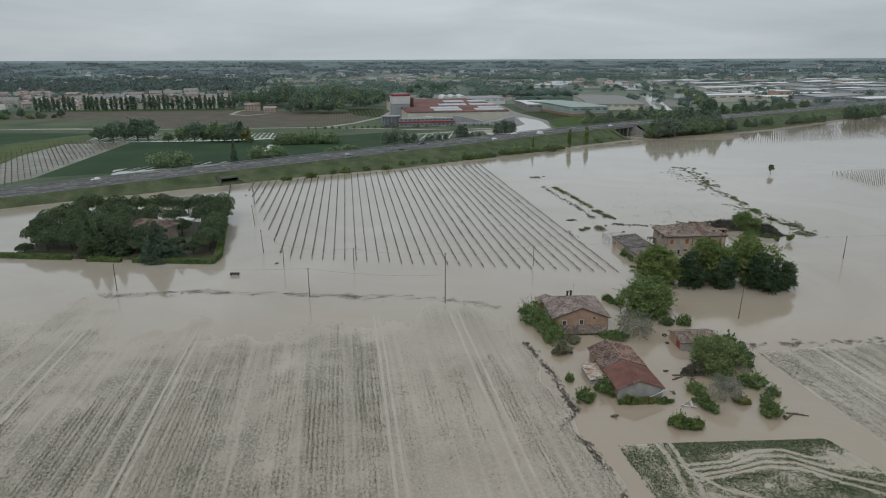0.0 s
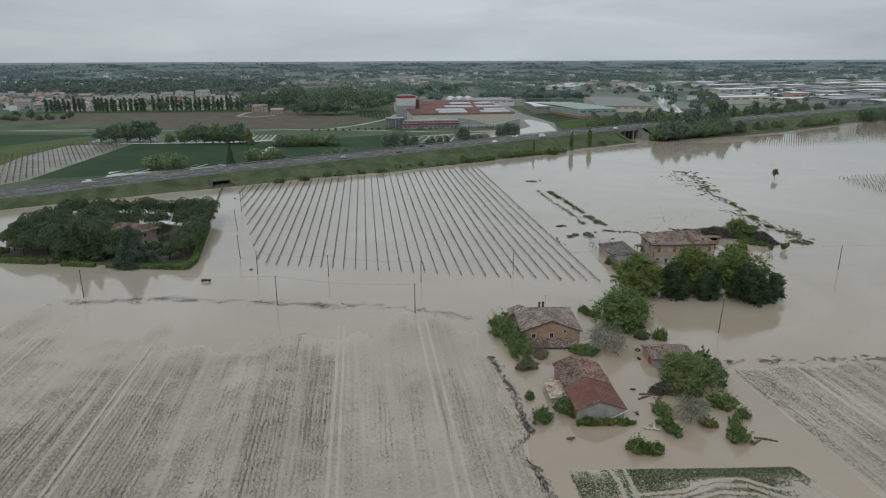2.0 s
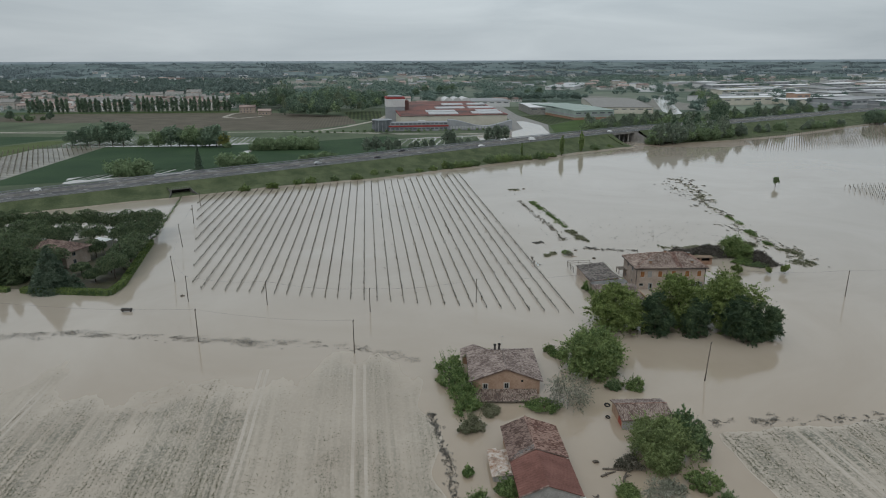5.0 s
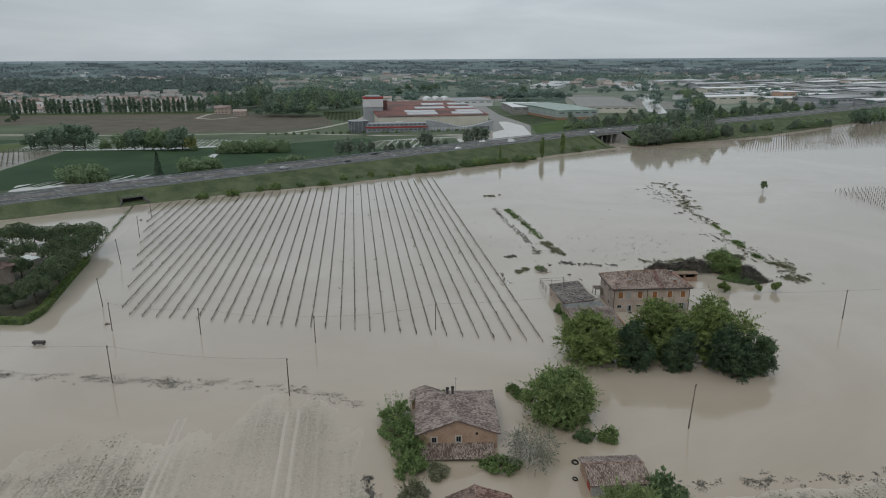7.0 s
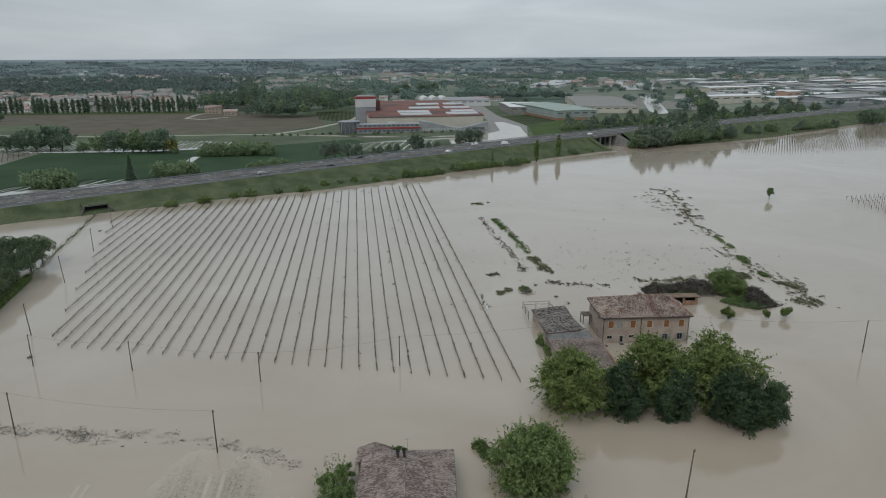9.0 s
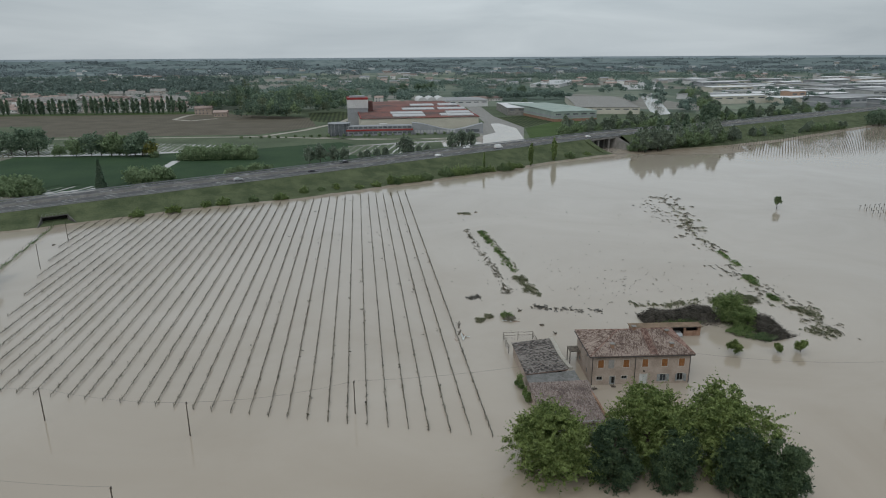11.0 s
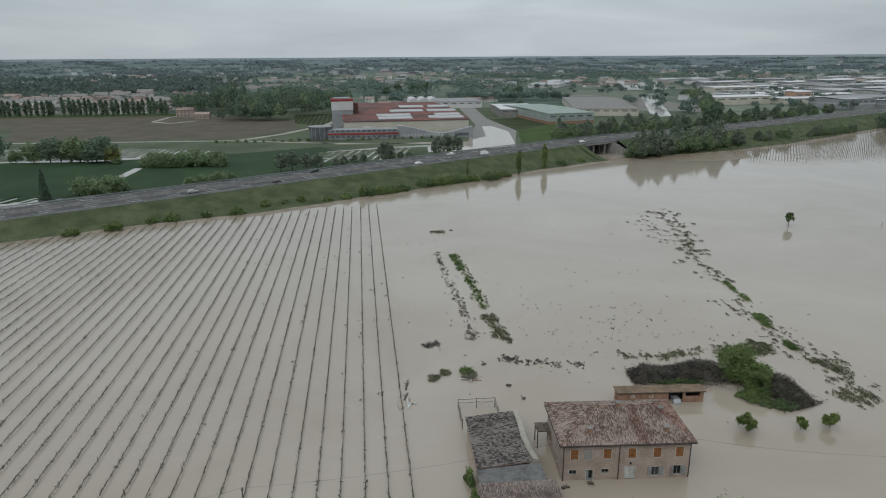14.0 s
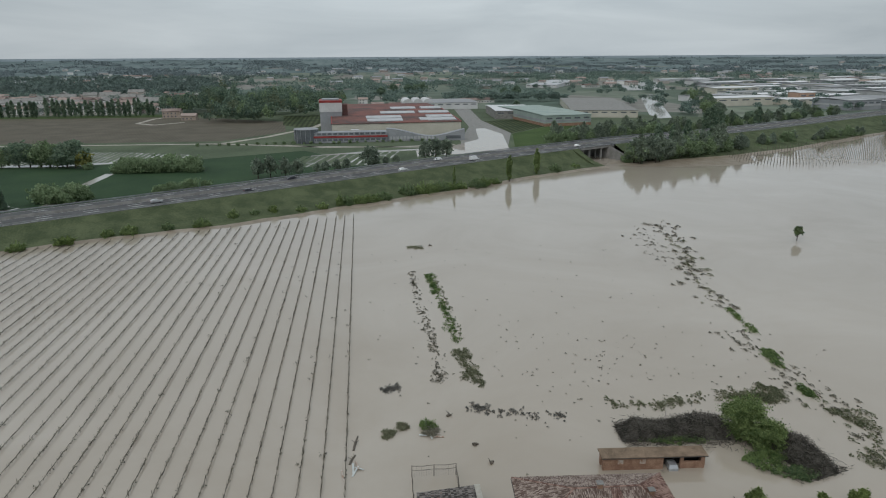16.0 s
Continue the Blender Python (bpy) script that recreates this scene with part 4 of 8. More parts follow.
def window(parent, x, z0, z1, wide, m, pane=None, frame_material=None, bars=True, label=""):
    w = part("window", Shape().box(x - wide / 2, x + wide / 2, 0.16, 0.19, z0, z1), pane or M_GLASS, parent, label, m)
    f = Shape()
    t = 0.07
    f.box(x - wide / 2, x - wide / 2 + t, 0.10, 0.16, z0, z1).box(x + wide / 2 - t, x + wide / 2, 0.10, 0.16, z0, z1)
    f.box(x - wide / 2 + t, x + wide / 2 - t, 0.10, 0.16, z1 - t, z1).box(x - wide / 2 + t, x + wide / 2 - t, 0.10, 0.16, z0, z0 + t)
    if bars:
        f.box(x - 0.03, x + 0.03, 0.10, 0.16, z0 + t, z1 - t)
    part("window_frame", f, frame_material or M_GREYWOOD, w)
    return w


def surround(parent, x, z0, z1, wide, m, material=M_FRAMEW, t=0.14):
    s = Shape()
    a, b = x - wide / 2, x + wide / 2
    s.box(a - t, a, -0.03, 0.06, z0 - t, z1 + t).box(b, b + t, -0.03, 0.06, z0 - t, z1 + t)
    s.box(a, b, -0.03, 0.06, z1, z1 + t).box(a, b, -0.05, 0.06, z0 - t, z0)
    return part("window_surround", s, material, parent, "", m)


def side_pose(k, lx, ly):
    """The pose of the front, right, back and left wall of a house lx wide and ly deep; the side walls stand between the others."""
    return (pose(0, 0, 0), pose(lx, 0.4, 0, 0, 0, 90), pose(lx, ly, 0, 0, 0, 180), pose(0, ly - 0.4, 0, 0, 0, -90))[k]


# ---- the pink farmhouse ----
def farmhouse():
    rng = np.random.default_rng(11)
    lx, ly, zt = 19.0, 11.3, 6.0
    ob = thing("farmhouse", pose(99.5, 185.15, 0, 0, 0, -5.2), "two-storey pink-plastered farmhouse with a hipped lichened tile roof, flooded", "farmhouse")
    ups = [1.75, 6.6, 10.25, 14.0, 17.3]
    z0u, z1u = 3.55, 5.15
    lows = [(1.6, 1.0, 1.75, 1.1, "dark"), (6.4, 1.15, 1.8, 1.1, "dark"), (13.9, 0.45, 1.95, 1.15, "grey"), (17.2, 0.55, 2.05, 1.15, "open")]
    doors = [(4.1, 1.75, 1.05, "grey"), (10.1, 2.05, 1.5, "pale")]
    op = [(x - 0.56, x + 0.56, z0u, z1u) for x in ups]
    op += [(x - w / 2, x + w / 2, a, b) for x, a, b, w, _ in lows]
    op += [(x - w / 2, x + w / 2, -1.0, b) for x, b, w, _ in doors]
    part("wall", wall_panel(lx, -1.4, zt, 0.4, op), M_PLASTER, ob, "stained pink plaster")
    m = pose(0, 0, 0)
    for x in ups:
        shutter(ob, x, z0u, z1u, 1.12, m)
        surround(ob, x, z0u, z1u, 1.12, m, t=0.09)
    part("blocked_window", Shape().box(3.2, 4.3, -0.02, 0.0, 3.5, 5.2).box(3.3, 4.2, -0.05, -0.02, 3.42, 3.5), M_GREYWALL, ob, "bricked-up window")
    for x, a, b, w, kind in lows:
        window(ob, x, a, b, w, m, M_DARK if kind in ("dark", "open") else M_GLASS)
        surround(ob, x, a, b, w, m, t=0.1)
        if kind in ("grey", "open"):
            for sx in (-1, 1):
                part("shutter", Shape().box(-0.3, 0.3, 0, 0.05, a, b), M_GREYWOOD, ob, "grey wooden shutter folded open", pose(x + sx * (w / 2 + 0.30), -0.06, 0, 0, 0, 0) if kind == "grey" else pose(x + sx * (w / 2 + 0.22), -0.25, 0, 0, 0, -40 * sx))
    for x, b, w, kind in doors:
        d = part("door", Shape().box(x - w / 2, x + w / 2, 0.12, 0.18, -1.0, b), M_PALEDOOR if kind == "pale" else M_GREYWOOD, ob, "pale painted double door" if kind == "pale" else "grey door with dark pane")
        if kind == "grey":
            part("pane", Shape().box(x - 0.1, x + 0.38, 0.09, 0.12, 0.3, b - 0.2), M_DARK, d)
        else:
            part("door_gap", Shape().box(x - 0.012, x + 0.012, 0.105, 0.12, -0.6, b), M_DARK, d)
        surround(ob, x, 0.0, b, w, m, t=0.1)
    part("lamp", Shape().box(10.0, 10.2, -0.25, 0.0, 2.6, 2.85), M_DARK, ob)
    for k in (1, 2, 3):
        ll = ly - 0.8 if k != 2 else lx
        o = [(3.0, 4.0, 4.25, 5.5), (7.0, 8.0, 4.25, 5.5)] if k == 3 else [(4.6, 5.6, 4.25, 5.5)]
        if k == 3:
            o += [(1.5, 2.4, 0.8, 1.9), (6.8, 7.7, 0.8, 1.9)]
        part("wall", wall_panel(ll, -1.4, zt, 0.4, o), M_PLASTER, ob, "", side_pose(k, lx, ly))
        for q in o:
            window(ob, (q[0] + q[1]) / 2, q[2], q[3], q[1] - q[0], side_pose(k, lx, ly))
    part("ceiling_slab", Shape().box(0.4, lx - 0.4, 0.4, ly - 0.4, 5.7, 5.9), M_CONCRETE, ob)
    e = 0.5
    a, b, c, d = (-e, -e, zt), (lx + e, -e, zt), (lx + e, ly + e, zt), (-e, ly + e, zt)
    r0, r1 = (6.3, ly / 2 + 0.1, 8.55), (14.6, ly / 2 + 0.4, 8.55)
    roof = part("roof", Shape().slab([a, b, c, d], 0.14), M_WOOD, ob, "eaves boards")
    for pts, mm in (((a, b, r1, r0), M_COPPI), ((b, c, r1, r1), M_COPPI_RED), ((c, d, r0, r1), M_COPPI), ((d, a, r0, r0), M_COPPI)):
        pts = [tuple(Vector(p) + Vector((0, 0, 0.17))) for p in pts]
        tiled_slope(roof, pts, mm, rng, deck=0.10)
    up = Vector((0, 0, 0.24))
    for p, q in ((r0, r1), (a, r0), (d, r0), (b, r1), (c, r1)):
        ridge_caps(roof, Vector(p) + up, Vector(q) + up, M_COPPI_RED, rng)
    strip = Shape()
    tile_plane(strip, (11.0, -0.3, zt + 0.30), (12.5, -0.3, zt + 0.30), (10.8, ly / 2, 8.78), (12.1, ly / 2, 8.78), rng)
    st = part("repaired_tiles", strip, M_COPPI_RED, roof, "newer red tiles in a repaired strip")
    for x, y, z in ((4.2, 1.6, 7.0), (15.6, 1.5, 6.9), (15.9, 5.2, 7.95), (9.6, 5.9, 8.6)):
        ch = part("chimney", Shape().box(x - 0.3, x + 0.3, y - 0.3, y + 0.3, z - 0.5, z + 0.75), M_BRICK, ob)
        part("chimney_cap", Shape().box(x - 0.42, x + 0.42, y - 0.42, y + 0.42, z + 0.75, z + 0.85), M_CONCRETE, ch)
    g = Shape()
    g.tube((-e, -e - 0.06, zt), (lx + e, -e - 0.06, zt), 0.08).tube((-e - 0.06, -e, zt), (-e - 0.06, ly + e, zt), 0.08).tube((lx + e + 0.06, -e, zt), (lx + e + 0.06, ly + e, zt), 0.08)
    part("gutter", g, M_PIPE, ob)
    for x in (0.12, 8.35, lx - 0.12):
        part("downpipe", Shape().tube((x, -0.1, -1), (x, -0.1, zt - 0.3), 0.07).tube((x, -0.1, zt - 0.3), (x, -e, zt), 0.07), M_PIPE, ob)
    porch = part("porch", Shape().box(-2.2, -0.1, ly - 3.0, ly - 0.4, 3.0, 3.15), M_WOOD, ob, "timber lean-to frame")
    for yy in (ly - 2.9, ly - 0.6):
        part("post", Shape().box(-2.15, -2.0, yy, yy + 0.15, -1, 3.0), M_WOOD, porch)


farmhouse()


# ---- the long barn and its wire pen ----
def long_barn():
    rng = np.random.default_rng(12)
    ob = thing("long_barn", pose(86.2, 172.6, 0, 0, 0, -2.5), "long low brick barn with patched grey and red tile roofs, flooded", "barn")
    blocks = [(0.0, 10.6, -3.0, 9.3, 2.3, 3.0, M_COPPI_PALE), (0.4, 9.2, 9.7, 13.3, 2.5, 3.1, None), (0.5, 8.0, 13.7, 27.4, 2.7, 3.4, M_COPPI_GREY)]
    for x0, x1, y0, y1, zl, zr, mm in blocks:
        body = part("wall", wall_panel(x1 - x0, -1.4, zl - 0.1, 0.3, [(1.0, 2.2, -0.5, 1.6)] if mm is None else [(2.0, 3.0, 0.6, 1.5)]), M_GREYWALL, ob, "", pose(x0, y0, 0))
        part("wall", wall_panel(y1 - y0, -1.4, zl - 0.1, 0.3, [(2.0, 3.0, 0.4, 1.4)]), M_PLASTER, ob, "", pose(x0, y1, 0, 0, 0, -90))
        part("wall", wall_panel(y1 - y0, -1.4, zr - 0.1, 0.3, [(1.6, 2.8, -0.5, 1.8)]), M_BRICK, ob, "", pose(x1, y0, 0, 0, 0, 90))
        part("wall", wall_panel(x1 - x0, -1.4, zl - 0.1, 0.3), M_GREYWALL, ob, "", pose(x1, y1, 0, 0, 0, 180))
        # solid black block in place of unlit barn space
        part("inside", Shape().box(x0 + 0.5, x1 - 0.5, y0 + 0.5, y1 - 0.5, -1, zl - 0.3), M_DARK, ob, "near-black block standing in for the unlit room")
        a, b, c, d = (x0 - 0.3, y1 + 0.2, zl), (x0 - 0.3, y0 - 0.3, zl), (x1 + 0.3, y0 - 0.3, zr), (x1 + 0.3, y1 + 0.2, zr)
        if mm is None:
            s = Shape()
            n = 26
            ys = [y0 - 0.4 + (y1 - y0 + 0.5) * k / (2 * n) for k in range(2 * n + 1)]
            for k in range(2 * n):
                z0, z1 = (0.0, 0.06) if k % 2 == 0 else (0.06, 0.0)
                s.face((x0 - 0.3, ys[k], zl + z0), (x1 + 0.3, ys[k], zr + z0), (x1 + 0.3, ys[k + 1], zr + z1), (x0 - 0.3, ys[k + 1], zl + z1))
            part("roof_slope", s, M_GREYSHEET, ob, "corrugated grey fibre-cement sheets")
        elif mm is M_COPPI_PALE:
            yr = y0 + 5.2
            tiled_slope(ob, ((x0 - 0.3, y0 - 0.4, zl - 0.25), (x1 + 0.3, y0 - 0.4, zl - 0.25), (x1 + 0.2, y1, zr + 0.15), (x0 - 0.3, y1, zr + 0.15)), mm, rng, miss=0.02)
        else:
            tiled_slope(ob, (a, b, c, d), mm, rng, miss=0.03)
            cap = Shape()
            pts = [(x1 + 0.1, y1 + 0.1), (x1 + 0.15, y1 - 3.4), (x1 - 0.05, y1 - 7.5), (x1 + 0.1, y1 - 11), (x1 + 0.5, y0 - 0.1)]
            for (px, py), (qx, qy) in zip(pts, pts[1:]):
                cap.slab([(px, py, zr + 0.28), (qx, qy, zr + 0.28), (qx + 0.8, qy, zr + 0.22), (px + 0.8, py, zr + 0.22)], 0.4)
            part("parapet", cap, M_GRAVEL, ob, "pale concrete parapet along the roof's edge")


long_barn()


def wire_pen():
    ob = thing("wire_pen", pose(87.2, 200.9, 0, 0, 0, -2.5), "wire pen on grey wooden posts standing in water", "pen")
    w, l = 6.6, 6.6
    corners = [(0, 0), (0, l / 2), (0, l), (w / 2, l), (w, l), (w, l / 2), (w, 0)]
    for x, y in corners:
        part("post", Shape().tube((x, y, -1), (x + 0.04, y, 2.0), 0.07, 0.06), M_WOOD, ob)
    r = Shape()
    for (a, b), (c, d) in zip(corners, corners[1:]):
        for z in (1.9, 1.2):
            mid = ((a + c) / 2, (b + d) / 2, z - 0.12)
            r.tube((a, b, z), mid, 0.04, sides=4).tube(mid, (c, d, z), 0.04, sides=4)
        for k in range(1, 9):
            f = k / 9
            x, y = a + (c - a) * f, b + (d - b) * f
            r.tube((x, y, 0), (x, y, 1.85), 0.008, sides=3)
    part("wire", r, M_WOOD, ob)


wire_pen()


# ---- the brick garage with its car port ----
def garage():
    rng = np.random.default_rng(13)
    lx, ly = 15.6, 2.1
    ob = thing("brick_garage", pose(116.2, 205.1, 0, 0, 0, -5.2), "low brick garage with open bays and a flat mossy roof", "garage")
    op = [(2.2, 3.1, 1.0, 1.75), (5.6, 6.5, 1.0, 1.75), (9.2, 11.8, -1.0, 2.0), (12.3, 15.0, 1.15, 2.0)]
    part("wall", wall_panel(lx, -1.4, 2.15, 0.3, op), M_BRICK, ob, "pale old brickwork")
    for a, b, c, d in op[:2]:
        part("shutter", Shape().box(a, b, 0.04, 0.08, c, d), M_RUST, ob, "small rusty shutter")
    part("wall", wall_panel(ly - 0.6, -1.4, 2.15, 0.3, [(0.4, 1.1, -1.0, 1.3)]), M_BRICK, ob, "", pose(0, ly - 0.3, 0, 0, 0, -90))
    part("wall", wall_panel(ly - 0.6, -1.4, 2.15, 0.3), M_BRICK, ob, "", pose(lx, 0.3, 0, 0, 0, 90))
    part("wall", wall_panel(lx, -1.4, 2.15, 0.3), M_BRICK, ob, "", pose(lx, ly, 0, 0, 0, 180))
    # black block fills the bays with painted shade
    part("inside", Shape().box(0.4, lx - 0.4, 1.3, ly - 0.4, -1, 2.1), M_DARK, ob, "near-black block standing in for shade in the bays")
    part("roof", Shape().slab([(-0.3, -0.3, 2.32), (lx + 0.3, -0.3, 2.32), (lx + 0.3, ly + 0.2, 2.36), (-0.3, ly + 0.2, 2.36)], 0.16), surf("mossy_roof", (0.13, 0.095, 0.065), (0.23, 0.165, 0.115), size=1.5, fine=0.2, rough=0.95, bump=0.3, spread=0.3), ob, "brown mossy flat roof")
    part("gutter", Shape().tube((-0.3, -0.36, 2.2), (lx + 0.3, -0.36, 2.2), 0.05), M_PIPE, ob)


garage()


# ---- the ochre house ----
def ochre_house():
    rng = np.random.default_rng(14)
    lx, ly, zt = 12.7, 13.2, 3.0
    ob = thing("ochre_house", pose(45.9, 133.6, 0, 0, 0, -6.5), "flooded ochre-pink farmhouse with a gabled tile roof and two chimneys", "house")
    apex = 5.25
    ax = 6.3
    top = lambda x: zt + (apex - zt) * (1 - abs(x - ax) / ax)
    op = [(2.15, 2.95, 1.05, 2.1), (6.1, 6.9, 1.15, 2.25)]
    part("wall", wall_panel(lx, -1.4, zt, 0.4, op, top), M_OCHRE, ob, "ochre-pink plaster gable wall")
    m = pose(0, 0, 0)
    for a, b, c, d in op:
        window(ob, (a + b) / 2, c, d, b - a, m, M_DARK)
        surround(ob, (a + b) / 2, c, d, b - a, m, t=0.16)
    part("vent", Shape().box(9.2, 9.6, -0.03, 0.0, 2.5, 2.9), M_DARK, ob)
    for k in (1, 2, 3):
        ll = ly - 0.8 if k != 2 else lx
        o = [(3.0, 3.9, 0.9, 2.1), (8.0, 8.9, 0.9, 2.1)]
        part("wall", wall_panel(ll, -1.4, zt, 0.4, o), M_GREYWALL if k == 3 else M_OCHRE, ob, "", side_pose(k, lx, ly))
        for q in o:
            window(ob, (q[0] + q[1]) / 2, q[2], q[3], q[1] - q[0], side_pose(k, lx, ly), M_DARK)
    e = 0.45
    ez = zt - 0.15
    a, b, c, d = (-e, -e, ez), (lx + e, -e, ez), (lx + e, ly + e, ez), (-e, ly + e, ez)
    f0, f1 = (ax, -e, apex + 0.12), (ax, 7.4, apex + 0.12)
    roof = part("roof", Shape().slab([(0, 0.41, zt), (lx, 0.41, zt), (lx, ly, zt), (0, ly, zt)], 0.1), M_WOOD, ob, "roof timbers")
    tiled_slope(roof, (d, a, f0, f1), M_COPPI_PALE, rng)
    tiled_slope(roof, (b, c, f1, f0), M_COPPI_PALE, rng)
    tiled_slope(roof, (c, d, f1, f1), M_COPPI_PALE, rng)
    up = Vector((0, 0, 0.1))
    for p, q in ((f0, f1), (c, f1), (d, f1)):
        ridge_caps(roof, Vector(p) + up, Vector(q) + up, M_COPPI_PALE, rng)
    for p, q in ((a, f0), (b, f0)):
        ridge_caps(roof, Vector(p) + up, Vector(q) + up, M_COPPI_PALE, rng)
    for x, y in ((5.0, 9.0), (5.9, 9.3)):
        ch = part("chimney", Shape().box(x - 0.2, x + 0.2, y - 0.2, y + 0.2, 4.2, 5.9), M_PIPE, ob, "dark sooty chimney")
        part("chimney_cap", Shape().box(x - 0.28, x + 0.28, y - 0.28, y + 0.28, 5.9, 6.05), M_DARK, ch)
    for gx in (-e - 0.07, lx + e + 0.07):
        part("gutter", Shape().tube((gx, -e, ez), (gx, ly + e, ez), 0.07), M_PIPE, ob)
    part("downpipe", Shape().tube((0.1, -0.09, -1), (0.1, -0.09, zt), 0.06), M_PIPE, ob)
    # low porch roof before the gable wall
    porch = part("porch_roof", Shape().slab([(0.4, -3.6, 0.42), (11.8, -3.6, 0.42), (12.2, -0.02, 1.05), (0.2, -0.02, 1.05)], 0.15), M_WOOD, ob, "low tiled porch roof")
    s = Shape()
    tile_plane(s, (0.4, -3.6, 0.45), (11.8, -3.6, 0.45), (0.2, -0.05, 1.08), (12.2, -0.05, 1.08), rng, miss=0.08)
    part("tiles", s, M_COPPI, porch)
    for x in (0.8, 4.4, 8.0, 11.4):
        part("post", Shape().box(x - 0.12, x + 0.12, -3.3, -3.06, -1.2, 0.3), M_WOOD, porch)
    # the lower wing behind
    wing = part("rear_wing", Shape().box(-1.2, 3.4, 12.6, 16.0, -1.4, 1.6), M_BRICK, ob, "lower brick wing with a red tile roof")
    w = [(-1.6, 12.2, 1.65), (3.8, 12.2, 1.65), (3.8, 16.4, 1.65), (-1.6, 16.4, 1.65)]
    r0, r1 = (1.1, 12.2, 2.75), (1.1, 16.4, 2.75)
    for pts in ((w[3], w[0], r0, r1), (w[1], w[2], r1, r0)):
        s = Shape()
        tile_plane(s, pts[0], pts[1], pts[3], pts[2], rng)
        part("tiles", s, M_COPPI_PALE, wing)
        part("roof_deck", Shape().slab([tuple(Vector(p) - Vector((0, 0, 0.02))) for p in pts], 0.12), M_COPPI_PALE, wing)
    part("aerial", Shape().tube((6.4, 9.0, 5), (6.4, 9.0, 8.0), 0.025).tube((5.9, 9.0, 7.8), (6.9, 9.0, 7.8), 0.02), M_STEEL, ob)


ochre_house()


# ---- the red-roofed barn with its lean-to ----
def red_barn():
    rng = np.random.default_rng(15)
    lx, ly = 8.3, 17.4
    ob = thing("red_barn", pose(47.4, 100.3, 0, 0, 0, -3.5), "flooded grey barn roofed partly in red sheet, partly tiles", "barn")
    zl, ax, apex = 2.45, 3.6, 3.95
    zr = 2.2
    top = lambda x: zl + (apex - zl) * x / ax if x < ax else apex + (zr - apex) * (x - ax) / (lx - ax)
    part("wall", wall_panel(lx, -1.4, 2.2, 0.35, [], top), M_GREYWALL, ob, "grey rendered gable wall")
    part("wall", wall_panel(lx, -1.4, 2.2, 0.35, [], lambda x: top(lx - x)), M_GREYWALL, ob, "", pose(lx, ly, 0, 0, 0, 180))
    part("wall", wall_panel(ly - 0.7, -1.4, zr, 0.35, [(2.0, 3.2, -0.8, 1.6), (9.0, 10.4, -0.8, 1.6)]), M_BRICK, ob, "", pose(lx, 0.35, 0, 0, 0, 90))
    part("wall", wall_panel(ly - 0.7, -1.4, zl, 0.35, [(3.0, 3.9, 0.8, 1.6)]), M_BRICK, ob, "", pose(0, ly - 0.35, 0, 0, 0, -90))
    # shade of the barn's room, put in as a black block
    part("inside", Shape().box(0.6, lx - 0.6, 0.6, ly - 0.6, -1.2, 2.0), M_DARK, ob, "near-black block standing in for the unlit room")
    e = 0.4
    def p(x, y, up=0.0):
        z = top(min(max(x, 0), lx)) + 0.16 + up
        if x < 0:
            z -= 0.2
        if x > lx:
            z -= 0.15
        return (x, y, z)
    ym = 8.2
    for x0, x1 in ((-e, ax), (ax, lx + e)):
        pts = [p(x0, -e), p(x1, -e), p(x1, ym), p(x0, ym)]
        sh = part("roof_sheet", Shape().slab(pts, 0.12), M_REDSHEET, ob, "faded red sheet roofing")
        ribs = Shape()
        n = 16
        for k in range(n + 1):
            y = -e + (ym + e) * k / n
            ribs.slab([p(x0, y - 0.05, 0.04), p(x1, y - 0.05, 0.04), p(x1, y + 0.05, 0.04), p(x0, y + 0.05, 0.04)], 0.05)
        part("rib", ribs, M_REDSHEET, sh)
    tiled_slope(ob, (p(-e, ly + e), p(-e, ym - 0.3, 0.05), p(ax, ym + 0.3, 0.05), p(ax, ly + e)), M_COPPI_BROWN, rng, miss=0.05)
    tiled_slope(ob, (p(lx + e, ym + 0.5, 0.05), p(lx + e, ly + e), p(ax, ly + e), p(ax, ym + 0.3, 0.05)), M_COPPI_RED, rng, miss=0.05)
    ridge_caps(ob, p(ax, ym, 0.1), p(ax, ly + e, 0.1), M_COPPI_RED, rng)
    ridge_caps(ob, p(-e, -e, 0.06), p(ax, -e, 0.06), M_COPPI_BROWN, rng)
    part("broken_strip", Shape().slab([p(-e, ym + 0.1, 0.12), p(ax, ym + 0.6, 0.12), p(ax, ym + 1.6, 0.12), p(1.2, ym + 1.2, 0.12)], 0.06), M_GREYSHEET, ob, "slipped edge of bare sheeting")
    part("fallen_gutter", Shape().tube((5.0, -0.5, 0.35), (lx + 0.5, -0.6, 2.2), 0.09).tube((lx - 0.1, -0.2, -1), (lx - 0.1, -0.2, 1.9), 0.07), M_PALEDOOR, ob, "pale gutter hanging down")
    # lean-to covered with loose sheets
    lean = part("lean_to", Shape().box(-3.0, -0.05, 6.6, 12.6, -1.4, 1.05), M_GREYWALL, ob, "low lean-to under loose rusted sheets")
    for k in range(11):
        x0, y0 = rng.uniform(-3.3, -1.6), 6.2 + rng.uniform(0, 5.0)
        w, l = rng.uniform(0.9, 1.8), rng.uniform(1.2, 2.4)
        zz = 1.25 + 0.03 * k
        t = rng.uniform(-0.15, 0.15)
        s = Shape()
        s.slab([(x0, y0, zz - 0.1), (x0 + w, y0 + t, zz + 0.12), (x0 + w - t, y0 + l, zz + 0.14), (x0 - t, y0 + l - t, zz - 0.06)], 0.02)
        part("loose_sheet", s, M_RUST, lean)
